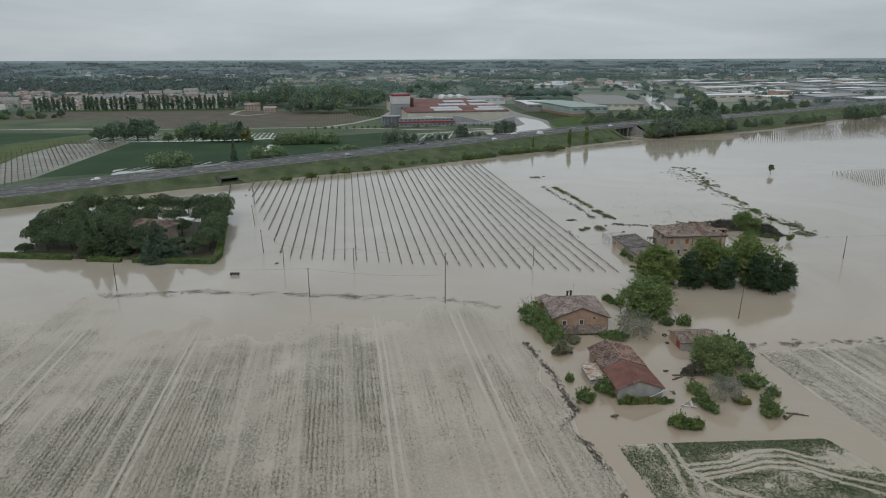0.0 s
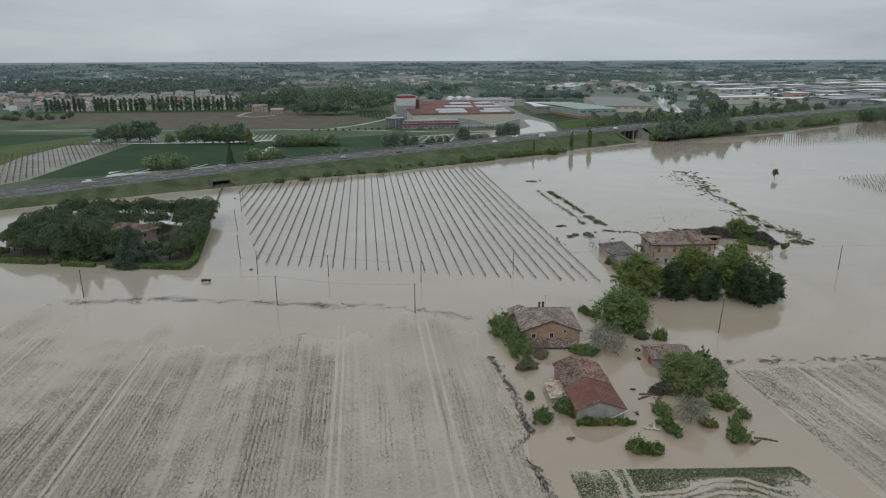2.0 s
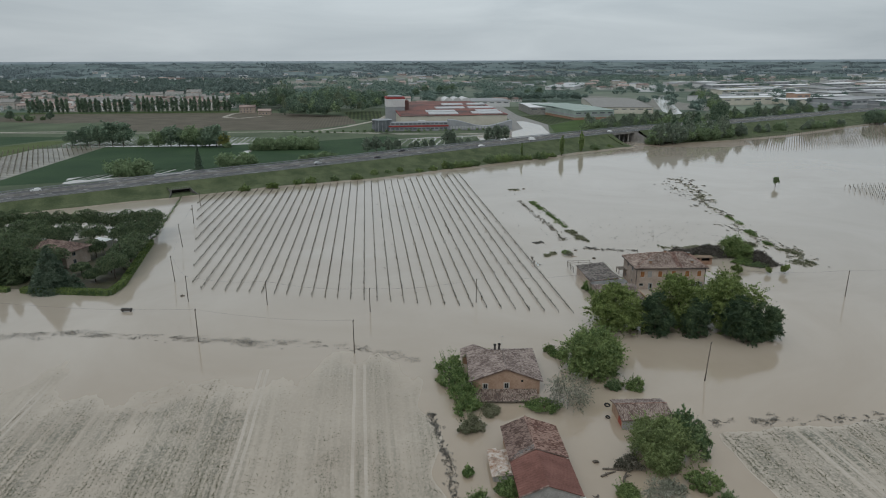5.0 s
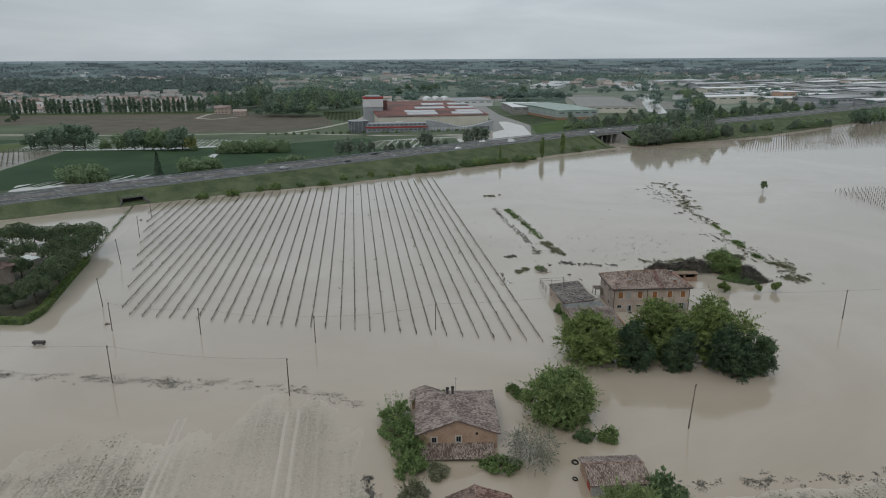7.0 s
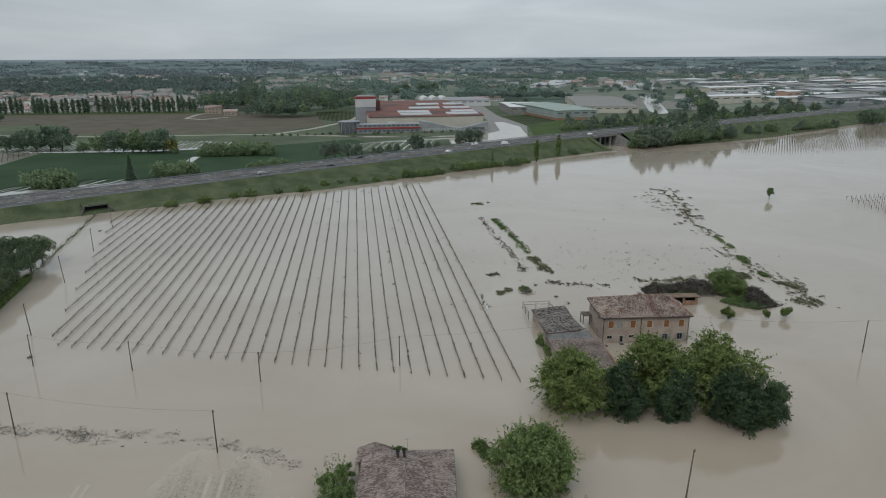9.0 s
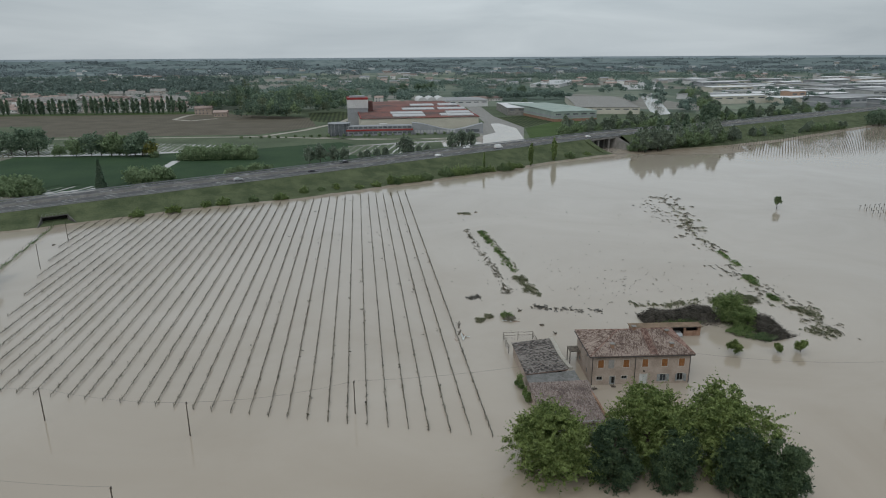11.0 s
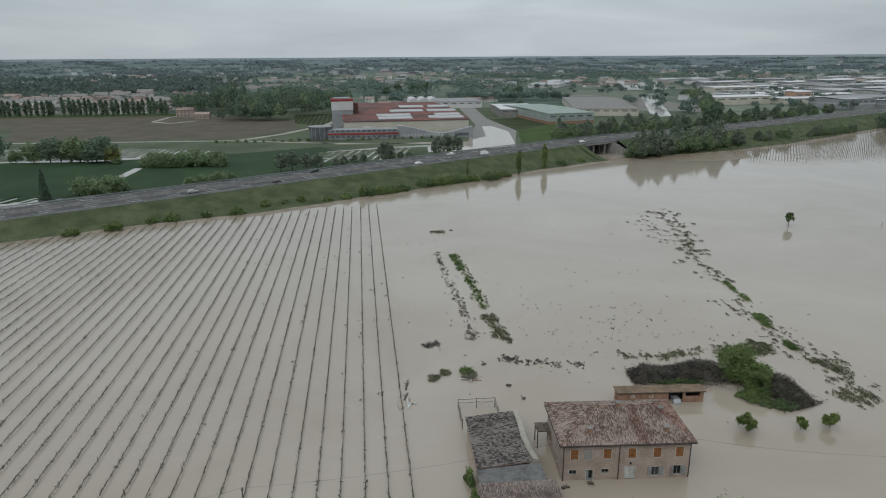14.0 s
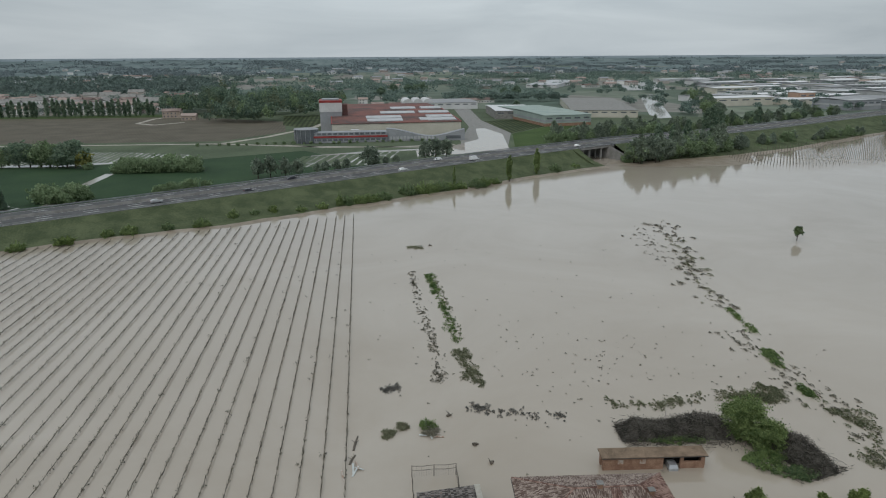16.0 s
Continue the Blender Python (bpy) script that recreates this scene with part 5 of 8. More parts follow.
    part("lean_to_deck", Shape().slab([(-3.3, 6.3, 1.12), (0, 6.3, 1.35), (0, 12.9, 1.35), (-3.3, 12.9, 1.12)], 0.06), M_RUST, lean)


red_barn()


# ---- the small shed with a red door ----
def small_shed():
    rng = np.random.default_rng(16)
    lx, ly = 8.4, 6.3
    ob = thing("small_shed", pose(69.2, 118.3, 0, 0, 0, -5.0), "small brick shed with a red door and a sagging tile roof", "shed")
    part("wall", wall_panel(lx, -1.4, 1.9, 0.3, [(4.0, 4.8, 0.5, 1.3)]), M_GREYWALL, ob)
    part("wall", wall_panel(ly - 0.6, -1.4, 1.9, 0.3, [(3.4, 5.2, -1.2, 1.45)]), M_OCHRE, ob, "", pose(0, ly - 0.3, 0, 0, 0, -90))
    part("door", Shape().box(3.4, 5.2, 0.05, 0.1, -1.2, 1.45), M_REDDOOR, ob, "red painted door", pose(0, ly - 0.3, 0, 0, 0, -90))
    part("wall", wall_panel(ly - 0.6, -1.4, 1.9, 0.3), M_OCHRE, ob, "", pose(lx, 0.3, 0, 0, 0, 90))
    part("wall", wall_panel(lx, -1.4, 1.9, 0.3), M_OCHRE, ob, "", pose(lx, ly, 0, 0, 0, 180))
    # black filler block for the shed's unlit room
    part("inside", Shape().box(0.4, lx - 0.4, 0.4, ly - 0.4, -1, 1.8), M_DARK, ob, "near-black block standing in for the unlit room")
    e = 0.35
    a, b, c, d = (-e, -e, 1.95), (lx + e, -e, 1.95), (lx + e, ly + e, 1.95), (-e, ly + e, 1.95)
    r0, r1 = (-e, ly / 2 + 0.6, 2.75), (lx + e, ly / 2 + 0.6, 2.75)
    tiled_slope(ob, (a, b, r1, r0), M_COPPI, rng, miss=0.05)
    tiled_slope(ob, (c, d, r0, r1), M_COPPI_PALE, rng, miss=0.05)
    ridge_caps(ob, Vector(r0) + Vector((0, 0, 0.08)), Vector(r1) + Vector((0, 0, 0.08)), M_COPPI_RED, rng)
    g = Shape()
    for pts in (((0, 0.3, 1.9), (0, ly - 0.3, 1.9), (0, ly / 2 + 0.6, 2.7)), ((lx, 0.3, 1.9), (lx, ly / 2 + 0.6, 2.7), (lx, ly - 0.3, 1.9))):
        g.face(*pts)
        g.face(*[(x + (0.3 if x == 0 else -0.3), y, z) for x, y, z in reversed(pts)])
    part("gable", g, M_OCHRE, ob)


small_shed()


# ---- the villa in its garden of pines ----
def villa():
    rng = np.random.default_rng(17)
    ob = thing("villa", pose(-76.3, 231.5, 0, 0, 0, -25), "two-storey pink villa with a tiled roof, half hidden by pines", "house")
    lx, ly, zt = 15.0, 8.8, 5.0
    op = [(2, 3.2, 0.8, 2.1), (6.4, 7.6, 0.8, 2.1), (11, 12.2, 0.8, 2.1), (2, 3.2, 3.2, 4.4), (6.4, 7.6, 3.2, 4.4), (11, 12.2, 3.2, 4.4)]
    for k in range(4):
        ll = ly - 0.8 if k % 2 else lx
        o = [q for q in op if q[1] < ll - 0.5]
        part("wall", wall_panel(ll, -0.5, zt, 0.4, o), M_PLASTER, ob, "", side_pose(k, lx, ly))
        for q in o:
            window(ob, (q[0] + q[1]) / 2, q[2], q[3], q[1] - q[0], side_pose(k, lx, ly))
    e = 0.7
    a, b, c, d = (-e, -e, zt), (lx + e, -e, zt), (lx + e, ly + e, zt), (-e, ly + e, zt)
    r0, r1 = (4.0, ly / 2, 7.1), (lx - 3.2, ly / 2, 7.1)
    for pts in ((a, b, r1, r0), (b, c, r1, r1), (c, d, r0, r1), (d, a, r0, r0)):
        tiled_slope(ob, pts, M_COPPI_BROWN, rng, width=0.4, length=0.6)
    for p, q in ((r0, r1), (a, r0), (b, r1)):
        ridge_caps(ob, Vector(p) + Vector((0, 0, 0.1)), Vector(q) + Vector((0, 0, 0.1)), M_COPPI_BROWN, rng)
    part("awning", Shape().slab([(11.0, 13.2, 5.2), (16.4, 13.2, 5.0), (16.4, 17.0, 5.0), (11.0, 17.0, 5.2)], 0.08), M_PALEDOOR, ob, "white sheet awning")
    for x, y in ((11.2, 13.4), (16.2, 13.4), (16.2, 16.8), (11.2, 16.8)):
        part("awning_post", Shape().tube((x, y, -0.5), (x, y, 5.0), 0.06, 0.06, 6), M_STEEL, ob)


villa()


# ---- the motorway's far side: works, halls, houses ----
def works():
    ob = thing("works_hall", pose(62.5, 637, 0, 0, 0, 2.0), "large cream factory hall with a rusty red roof and pale rooflights", "factory")
    lx, ly, h = 101.0, 200.0, 10.9
    part("wall", wall_panel(lx, -0.5, h, 0.5, []), M_CREAM, ob, "cream front wall")
    part("wall", wall_panel(ly - 1, -0.5, h, 0.5, []), M_CREAM, ob, "", pose(0, ly - 0.5, 0, 0, 0, -90))
    part("wall", wall_panel(ly - 1, -0.5, h, 0.5, []), M_WHITECLAD, ob, "", pose(lx, 0.5, 0, 0, 0, 90))
    part("wall", wall_panel(lx, -0.5, h, 0.5, []), M_CREAM, ob, "", pose(lx, ly, 0, 0, 0, 180))
    roof = part("roof", Shape().slab([(-0.8, -0.6, h), (lx + 0.8, -0.6, h), (lx + 0.8, ly * 0.5, h + 3.0), (-0.8, ly * 0.5, h + 3.0)], 0.4).slab([(-0.8, ly * 0.5, h + 3.0), (lx + 0.8, ly * 0.5, h + 3.0), (lx + 0.8, ly, h + 1.0), (-0.8, ly, h + 1.0)], 0.4), M_TERRA, ob, "rusty red sheet roof")
    for x0, x1, y in ((28, 56, 8), (28, 57, 28), (42, 72, 60), (54, 77, 96), (76, 99, 8), (78, 100, 28), (76, 102, 60), (82, 101, 96), (70, 80, 10)):
        zz = h + 3.0 * (y + 4) / 100
        part("rooflight", Shape().slab([(x0, y, zz + 0.4), (x1, y, zz + 0.4), (x1, y + 11, zz + 1.3), (x0, y + 11, zz + 1.3)], 1.6), M_SKYLIGHT, roof)
    for x in (0.0, lx):
        part("roof_edge", Shape().slab([(x - 0.35, -0.7, h + 0.35), (x + 0.35, -0.7, h + 0.35), (x + 0.35, ly * 0.5, h + 3.35), (x - 0.35, ly * 0.5, h + 3.35)], 0.5), M_REDCLAD, roof)
    off = thing("works_office", pose(47, 608, 0), "low grey office block with a red band and a glass drum", "office block")
    part("wall", Shape().box(0, 56, 0, 11, -0.5, 7.4), M_GREYCLAD, off)
    part("red_band", Shape().box(-0.2, 56.5, -0.5, 0, 3.6, 4.9), M_REDCLAD, off, "red horizontal band")
    for k in range(2):
        for i in range(14):
            part("window", Shape().box(1.5 + i * 3.9, 4.4 + i * 3.9, -0.12, 0.0, 1.3 + k * 4.3, 2.7 + k * 4.3), M_FARGLASS, off)
    part("plant_room", Shape().box(30, 36, 4, 9, 7.4, 8.6), M_WHITECLAD, off)
    drum = Shape()
    drum.tube((-2.5, 6, -0.5), (-2.5, 6, 9.6), 8.6, 8.6, 24)
    d = part("glass_drum", drum, M_FARGLASS, off, "round glazed entrance drum")
    part("drum_roof", Shape().tube((-2.5, 6, 9.6), (-2.5, 6, 9.95), 9.0, 9.0, 24), M_GREYCLAD, d)
    for i in range(16):
        a = math.pi * 2 * i / 16
        part("mullion", Shape().box(-0.12, 0.12, -0.12, 0.12, -0.4, 9.6), M_GREYCLAD, d, m=pose(-2.5 + math.cos(a) * 8.7, 6 + math.sin(a) * 8.7, 0))
    # curved grey front, rising and falling like a wave
    wave = thing("wave_front", pose(103, 610, 0, 0, 0, -3), "grey curved factory front with a row of windows", "factory front")
    s = Shape()
    n = 40
    top = lambda f: 3.4 + 6.0 * (0.5 + 0.5 * math.cos(math.pi * 2 * min(1.0, f * 0.82 + 0.03))) ** 0.9
    for i in range(n):
        f, g = i / n, (i + 1) / n
        x0, x1 = 58 * f, 58 * g
        s.face((x0, 0, -0.5), (x1, 0, -0.5), (x1, 0, top(g)), (x0, 0, top(f)))
        s.face((x0, 0, top(f)), (x1, 0, top(g)), (x1, 7, top(g)), (x0, 7, top(f)))
        s.face((x1, 7, -0.5), (x0, 7, -0.5), (x0, 7, top(f)), (x1, 7, top(g)))
    part("wall", s, M_GREYCLAD, wave)
    for i in range(13):
        part("window", Shape().box(2 + i * 2.6, 3.9 + i * 2.6, -0.15, 0, 1.2, 3.4), M_SKYLIGHT, wave)
    part("wide_window", Shape().box(44, 55, -0.15, 0, 1.4, 3.6), M_FARGLASS, wave)
    tw = thing("works_tower", pose(51.5, 684, 0, 0, 0, 2), "tall square factory tower, grey with white and red bands", "tower")
    part("shaft", Shape().box(0, 18, 0, 20, -0.5, 16), M_GREYCLAD, tw)
    part("white_band", Shape().box(-0.3, 18.3, -0.3, 20.3, 16, 23.6), M_WHITECLAD, tw)
    part("red_band", Shape().box(-0.4, 18.4, -0.4, 20.4, 23.6, 25.4), M_REDCLAD, tw)
    part("parapet", Shape().box(2, 16, 3, 18, 25.4, 26.4), M_GREYCLAD, tw)
    part("stair_side", Shape().box(18.5, 23, 8, 20, -0.5, 21.5), surf("brown_cladding", (0.11, 0.055, 0.05), (0.16, 0.08, 0.07), size=6, fine=0.8, rough=0.8, bump=0), tw)


works()


def hall(name, x, y, lx, ly, h, turn, wall, roof, label, band=None, rise=1.2, bays=0):
    ob = thing(name, pose(x, y, 0, 0, 0, turn), label, "industrial hall", "industrial halls")
    part("wall", Shape().box(0, lx, 0, ly, -0.5, h), wall, ob)
    e = 0.5
    r = Shape()
    r.slab([(-e, -e, h + 0.3), (lx + e, -e, h + 0.3), (lx + e, ly / 2, h + rise), (-e, ly / 2, h + rise)], 0.3)
    r.slab([(-e, ly / 2, h + rise), (lx + e, ly / 2, h + rise), (lx + e, ly + e, h + 0.3), (-e, ly + e, h + 0.3)], 0.3)
    part("roof", r, roof, ob)
    if band is not None:
        part("band", Shape().box(-0.1, lx + 0.1, -0.15, ly + 0.1, h * 0.42, h * 0.58), band, ob)
    n = bays or max(2, int(lx / 9))
    for i in range(n):
        x0 = (i + 0.2) * lx / n
        part("window", Shape().box(x0, x0 + lx / n * 0.6, -0.2, 0, h * 0.66, h * 0.8), M_FARGLASS, ob)
    return ob


hall("green_hall", 246, 690, 45, 120, 9.4, 8, M_GREENCLAD, M_GREENCLAD, "pale green industrial hall with a flat pale roof", M_GREYCLAD)
part("brick_base", Shape().box(-0.12, 45.12, -0.2, 120.1, -0.4, 2.6), M_BRICK, bpy.data.objects["green_hall"], "brick-red base course")
hall("grey_hall", 218, 766, 42, 80, 8.0, -4, M_CONCRETE, M_FLATROOF, "long grey concrete industrial hall with low windows", None)
hall("pale_hall", 297, 772, 66, 200, 7.0, -14, M_CREAM, M_CONCRETE, "wide grey industrial hall with a felt roof")
hall("distant_hall", 412, 1400, 60, 270, 6, -27, M_WHITECLAD, M_SKYLIGHT, "broad low distant hall with a pale roof")
hall("white_hall", 165, 900, 60, 70, 7.5, 3, M_WHITECLAD, M_FLATROOF, "long white shed with a pale roof")


def greenhouse(x, y):
    ob = thing("vaulted_shed", pose(x, y, 0), "white shed with three round vaulted roofs", "shed")
    part("wall", Shape().box(0, 36, 0, 40, 0, 7), M_WHITECLAD, ob)
    for k in range(3):
        s = Shape()
        for i in range(10):
            a, b = math.pi * i / 10, math.pi * (i + 1) / 10
            c = 6 + 12 * k
            s.face((c - math.cos(a) * 6, 0, 7 + math.sin(a) * 5), (c - math.cos(b) * 6, 0, 7 + math.sin(b) * 5), (c - math.cos(b) * 6, 40, 7 + math.sin(b) * 5), (c - math.cos(a) * 6, 40, 7 + math.sin(a) * 5))
            s.face((c, 0, 7), (c - math.cos(b) * 6, 0, 7 + math.sin(b) * 5), (c - math.cos(a) * 6, 0, 7 + math.sin(a) * 5))
        part("vault", s, M_WHITECLAD, ob)


greenhouse(136, 905)

# the industrial estate
rng = np.random.default_rng(21)
kinds = []
for i, (wm, label) in enumerate(((M_WHITECLAD, "white industrial hall with a low pale roof"), (surf("pale_concrete_panels", (0.320, 0.325, 0.325), (0.440, 0.446, 0.446), size=10, fine=1, rough=0.85, bump=0), "pale concrete industrial hall with a felt roof"), (M_CREAM, "cream industrial hall with a pale roof"), (M_GREYCLAD, "grey metal-clad industrial hall"))):
    kinds.append(hall("estate_hall", 760 + 60 * i, 1180, 46, 34, 8, 12, wm, M_FLATROOF, label, M_SKYLIGHT if i == 3 else None))
made = 0
for row in range(10):
    y = 800 + row * 72 + (row ** 1.5) * 6
    x = 400 + row * 36
    while x < 760 + row * 62:
        w = rng.uniform(0.8, 2.1)
        d = rng.uniform(0.8, 1.7)
        hgt = rng.uniform(0.8, 1.35)
        if rng.random() < 0.86 and x > 440 + 0.36 * (y - 800) + 6:
            q = copy_thing(kinds[int(rng.integers(0, 4))], pose(x, y + rng.uniform(-10, 14) - 0.12 * (x - 500), 0, 0, 0, 12 + rng.uniform(-4, 4)) @ Matrix.Diagonal((w, d, hgt, 1)))
            made += 1
        x += 46 * w + rng.uniform(8, 26)
orange = hall("orange_block", 640, 905, 26, 18, 13, 12, M_OCHRE, M_FLATROOF, "orange office block with rows of windows")


# town houses
def house_kind(name, x, y, lx, ly, h, label, storeys):
    ob = thing(name, pose(x, y, 0), label, "house", "town houses")
    part("wall", Shape().box(0, lx, 0, ly, -0.3, h), M_TOWNWALL, ob)
    r = Shape()
    e, rise = 0.6, ly * 0.22
    r.slab([(-e, -e, h), (lx + e, -e, h), (lx + e, ly / 2, h + rise), (-e, ly / 2, h + rise)], 0.25)
    r.slab([(-e, ly / 2, h + rise), (lx + e, ly / 2, h + rise), (lx + e, ly + e, h), (-e, ly + e, h)], 0.25)
    r.face((0, 0, h), (0, ly / 2, h + rise - 0.2), (0, ly, h))
    r.face((lx, 0, h), (lx, ly, h), (lx, ly / 2, h + rise - 0.2))
    part("roof", r, M_TOWNROOF, ob)
    for s in range(storeys):
        for i in range(max(2, int(lx / 4))):
            part("window", Shape().box(1.2 + i * 3.8, 2.4 + i * 3.8, -0.1, 0.0, 1.0 + s * 3.1, 2.4 + s * 3.1), M_FARGLASS, ob)
    return ob


hk = [house_kind("town_house", -330, 905, 14, 11, 6.4, "two-storey painted town house with a tiled roof", 2),
      house_kind("town_house", -290, 925, 20, 12, 6.2, "long two-storey town house with a tiled roof", 2),
      house_kind("town_house", -250, 910, 11, 10, 9.2, "three-storey town house with a tiled roof", 3),
      house_kind("town_house", -210, 915, 26, 12, 4.0, "low white row of town houses with tiled roofs", 1)]
pale = house_kind("town_block", -190, 985, 30, 16, 7.5, "long pale grey town block with a flat grey roof", 2)
for c in pale.children:
    if c.name.startswith("roof"):
        c.data.materials[0] = M_CONCRETE
hk.append(pale)
rng = np.random.default_rng(22)
for k in range(230):
    x = rng.uniform(-640, -120)
    y = 905 + (rng.uniform(0, 1) ** 1.3) * 330 - 0.12 * (x + 300)
    copy_thing(hk[int(rng.integers(0, 4)) if k % 4 else 4], pose(x, y, 0, 0, 0, rng.normal(5, 8) + (90 if rng.random() < 0.25 else 0)) @ Matrix.Diagonal((rng.uniform(0.6, 1.0), 0.8, rng.uniform(0.8, 1.2), 1)))
for k in range(46):
    x = rng.uniform(-900, 1500)
    y = rng.uniform(1250, 2900)
    if rng.random() < 0.7:
        x, y = rng.choice([-620, 230, 560, 1150]) + rng.normal(0, 70), rng.choice([1420, 1750, 2300]) + rng.normal(0, 40)
    copy_thing(hk[int(rng.integers(0, 4))], pose(x, y, 0, 0, 0, rng.uniform(-20, 20)) @ Matrix.Diagonal((1.2, 1.2, 1.1, 1)))
far_house = thing("far_house", pose(-700, 1700, 0), "small pale farmhouse far out on the plain", "house", "far houses")
part("wall", Shape().box(0, 16, 0, 11, -0.3, 7), M_TOWNWALL, far_house)
part("roof", Shape().slab([(-0.6, -0.6, 7), (16.6, -0.6, 7), (16.6, 5.5, 9.4), (-0.6, 5.5, 9.4)], 0.25).slab([(-0.6, 5.5, 9.4), (16.6, 5.5, 9.4), (16.6, 11.6, 7), (-0.6, 11.6, 7)], 0.25), M_GREYCLAD, far_house)
for k in range(150):
    y = rng.uniform(1300, 3300)
    x = rng.uniform(-0.6, 0.95) * y
    if 380 < x < 1250 and y < 1500:
        continue
    rr = math.hypot(x, y - 80)
    copy_thing(far_house, pose(x, y, float(np.interp(rr, [2700, 3500, 4300], [0.0, 7.0, 28.0])), 0, 0, rng.uniform(-40, 40)) @ Matrix.Diagonal((rng.uniform(0.7, 2.0), 1, rng.uniform(0.7, 1.2), 1)))
for x, y, k in ((100, 905, 0), (122, 930, 3), (180, 985, 3), (215, 960, 1), (240, 1000, 3), (85, 960, 2)):
    copy_thing(hk[k], pose(x, y, 0, 0, 0, 5))
fh = house_kind("brick_villa", -118, 842, 18, 11, 7.0, "plain brick country house with a low roof", 2)
fh2 = house_kind("brick_annex", -92, 812, 14, 10, 4.6, "low brick outbuilding with a tiled roof", 1)
for c in list(fh.children) + list(fh2.children):
    if c.name.startswith("wall"):
        c.data.materials[0] = M_PLASTER


# ---- trees by the houses ----
tree("maple", 84.6, 160.2, 10.6, 6.3, L_LIGHT, "round light green maple standing in flood water", lobes=46, leaves=36000, size=0.185, seed=31, base=-1.8)
tree("holm_oak", 92.4, 156.6, 10.1, 3.6, L_OAK, "dense dark green evergreen oak in flood water", lobes=26, leaves=25000, size=0.16, seed=32, base=-2.4, top_narrow=0.15)
tree("maple", 100.0, 161.5, 12.0, 6.6, L_LIGHT, "round light green maple standing in flood water", lobes=46, leaves=36000, size=0.185, seed=33, base=-1.8)
tree("holm_oak", 100.8, 154.4, 9.2, 3.5, L_OAK, "dense dark green evergreen oak in flood water", lobes=24, leaves=28000, size=0.15, seed=34, base=-2.4, top_narrow=0.15)
tree("maple", 110.6, 157.5, 12.8, 7.4, L_LIGHT, "broad light green maple standing in flood water", lobes=40, leaves=38000, size=0.185, seed=35, base=-1.8)
tree("holm_oak", 110.0, 151.0, 10.1, 4.2, L_OAK, "broad dark evergreen oak in flood water", lobes=34, leaves=40000, size=0.15, seed=36, base=-2.4, top_narrow=0.15)
tree("holm_oak", 115.0, 150.6, 9.0, 3.4, L_OAK, "dark green evergreen oak in flood water", lobes=20, leaves=25000, size=0.15, seed=37, base=-2.4, top_narrow=0.15)
tree("walnut", 71.3, 139.6, 8.6, 5.7, L_MID, "spreading green walnut tree in flood water", lobes=46, leaves=36000, size=0.185, seed=38, base=-1.8)
tree("fig_tree", 71.6, 109.6, 6.8, 4.8, L_OLIVE, "round olive-green tree beside the shed", lobes=40, leaves=25000, size=0.16, seed=39, base=-1.0)
shrub("elder", 79.0, 117.0, 3.4, 2.6, L_DARK, "dark shrub behind the shed", 1200, 0.32, 40)


# ---- vineyard ----
ROW_GAP = 3.42
POST = Shape().tube((0, 0, -1.2), (0, 0, 0.95), 0.05, 0.045, 5).mesh("post", M_VINE)


def cordon(length, seed):
    """A vine row: a wire with knotted canes and short shoots just above the water."""
    rng = np.random.default_rng(seed)
    s = Shape()
    n = int(length / 0.9)
    pts = []
    for k in range(n + 1):
        pts.append((rng.normal(0, 0.05), length * k / n, 0.42 + rng.normal(0, 0.05)))
    for a, b in zip(pts, pts[1:]):
        r = rng.uniform(0.04, 0.09)
        s.tube(a, b, r, r * 0.8, 4)
    for k in range(int(length * 1.5)):
        y = rng.uniform(0, length)
        h = rng.uniform(0.2, 0.6)
        x = rng.normal(0, 0.12)
        s.tube((x * 0.3, y, 0.3), (x, y + rng.normal(0, 0.2), 0.4 + h), 0.035, 0.015, 3)
    for k in range(int(length / 1.1)):
        y = k * 1.1 + rng.uniform(-0.1, 0.1)
        s.tube((0, y, -0.3), (rng.normal(0, 0.05), y, 0.42), 0.035, 0.03, 4)
    k = int(length * 1.2)
    p = np.column_stack([rng.normal(0, 0.12, k), rng.uniform(0, length, k), rng.uniform(0.1, 0.5, k)])
    d = np.tile((0.0, 0.0, 1.0), (k, 1))
    s.quads(leaf_quads(p, d, 0.2, 0.8, 1.0, rng))
    return s


rng = np.random.default_rng(51)
for k in range(38):
    x = 77.42 - k * ROW_GAP
    y0 = 170.3 + (77.8 - x) * 0.315
    if x < -21:
        y0 = 203 + (-21 - x) * 4.6
    y1 = 338.5 + 0.30 * (x + 48)
    if y1 - y0 < 6:
        continue
    row = thing("vine_row", pose(x + rng.normal(0, 0.05), y0, 0, 0, 0, -0.4), "bare vine row on posts and wire, half drowned in flood water", "vine row", "vineyard rows")
    c = part("vine_cordon", cordon(y1 - y0, 100 + k), M_VINE, row)
    n = int((y1 - y0) / 7)
    for i in range(n + 1):
        part("post", POST, None, row, m=pose(rng.normal(0, 0.05), (y1 - y0) * i / n, rng.uniform(-0.15, 0.2), rng.normal(0, 3), rng.normal(0, 3), 0))


# ---- poles and cables ----
def pole(x, y, h, lean=(0, 0)):
    ob = thing("utility_pole", pose(x, y, 0, lean[0], lean[1], 0), "weathered wooden utility pole standing in flood water", "pole", "utility poles")
    part("shaft", Shape().tube((0, 0, -1.5), (0, 0, h), 0.125, 0.085, 8), M_WOOD, ob)
    part("insulator", Shape().tube((0.1, 0, h - 0.25), (0.1, 0, h + 0.1), 0.07, 0.05, 6).tube((-0.18, 0, h - 0.3), (0.22, 0, h - 0.3), 0.04, 0.04, 5), M_PIPE, ob)
    return (x, y, h)


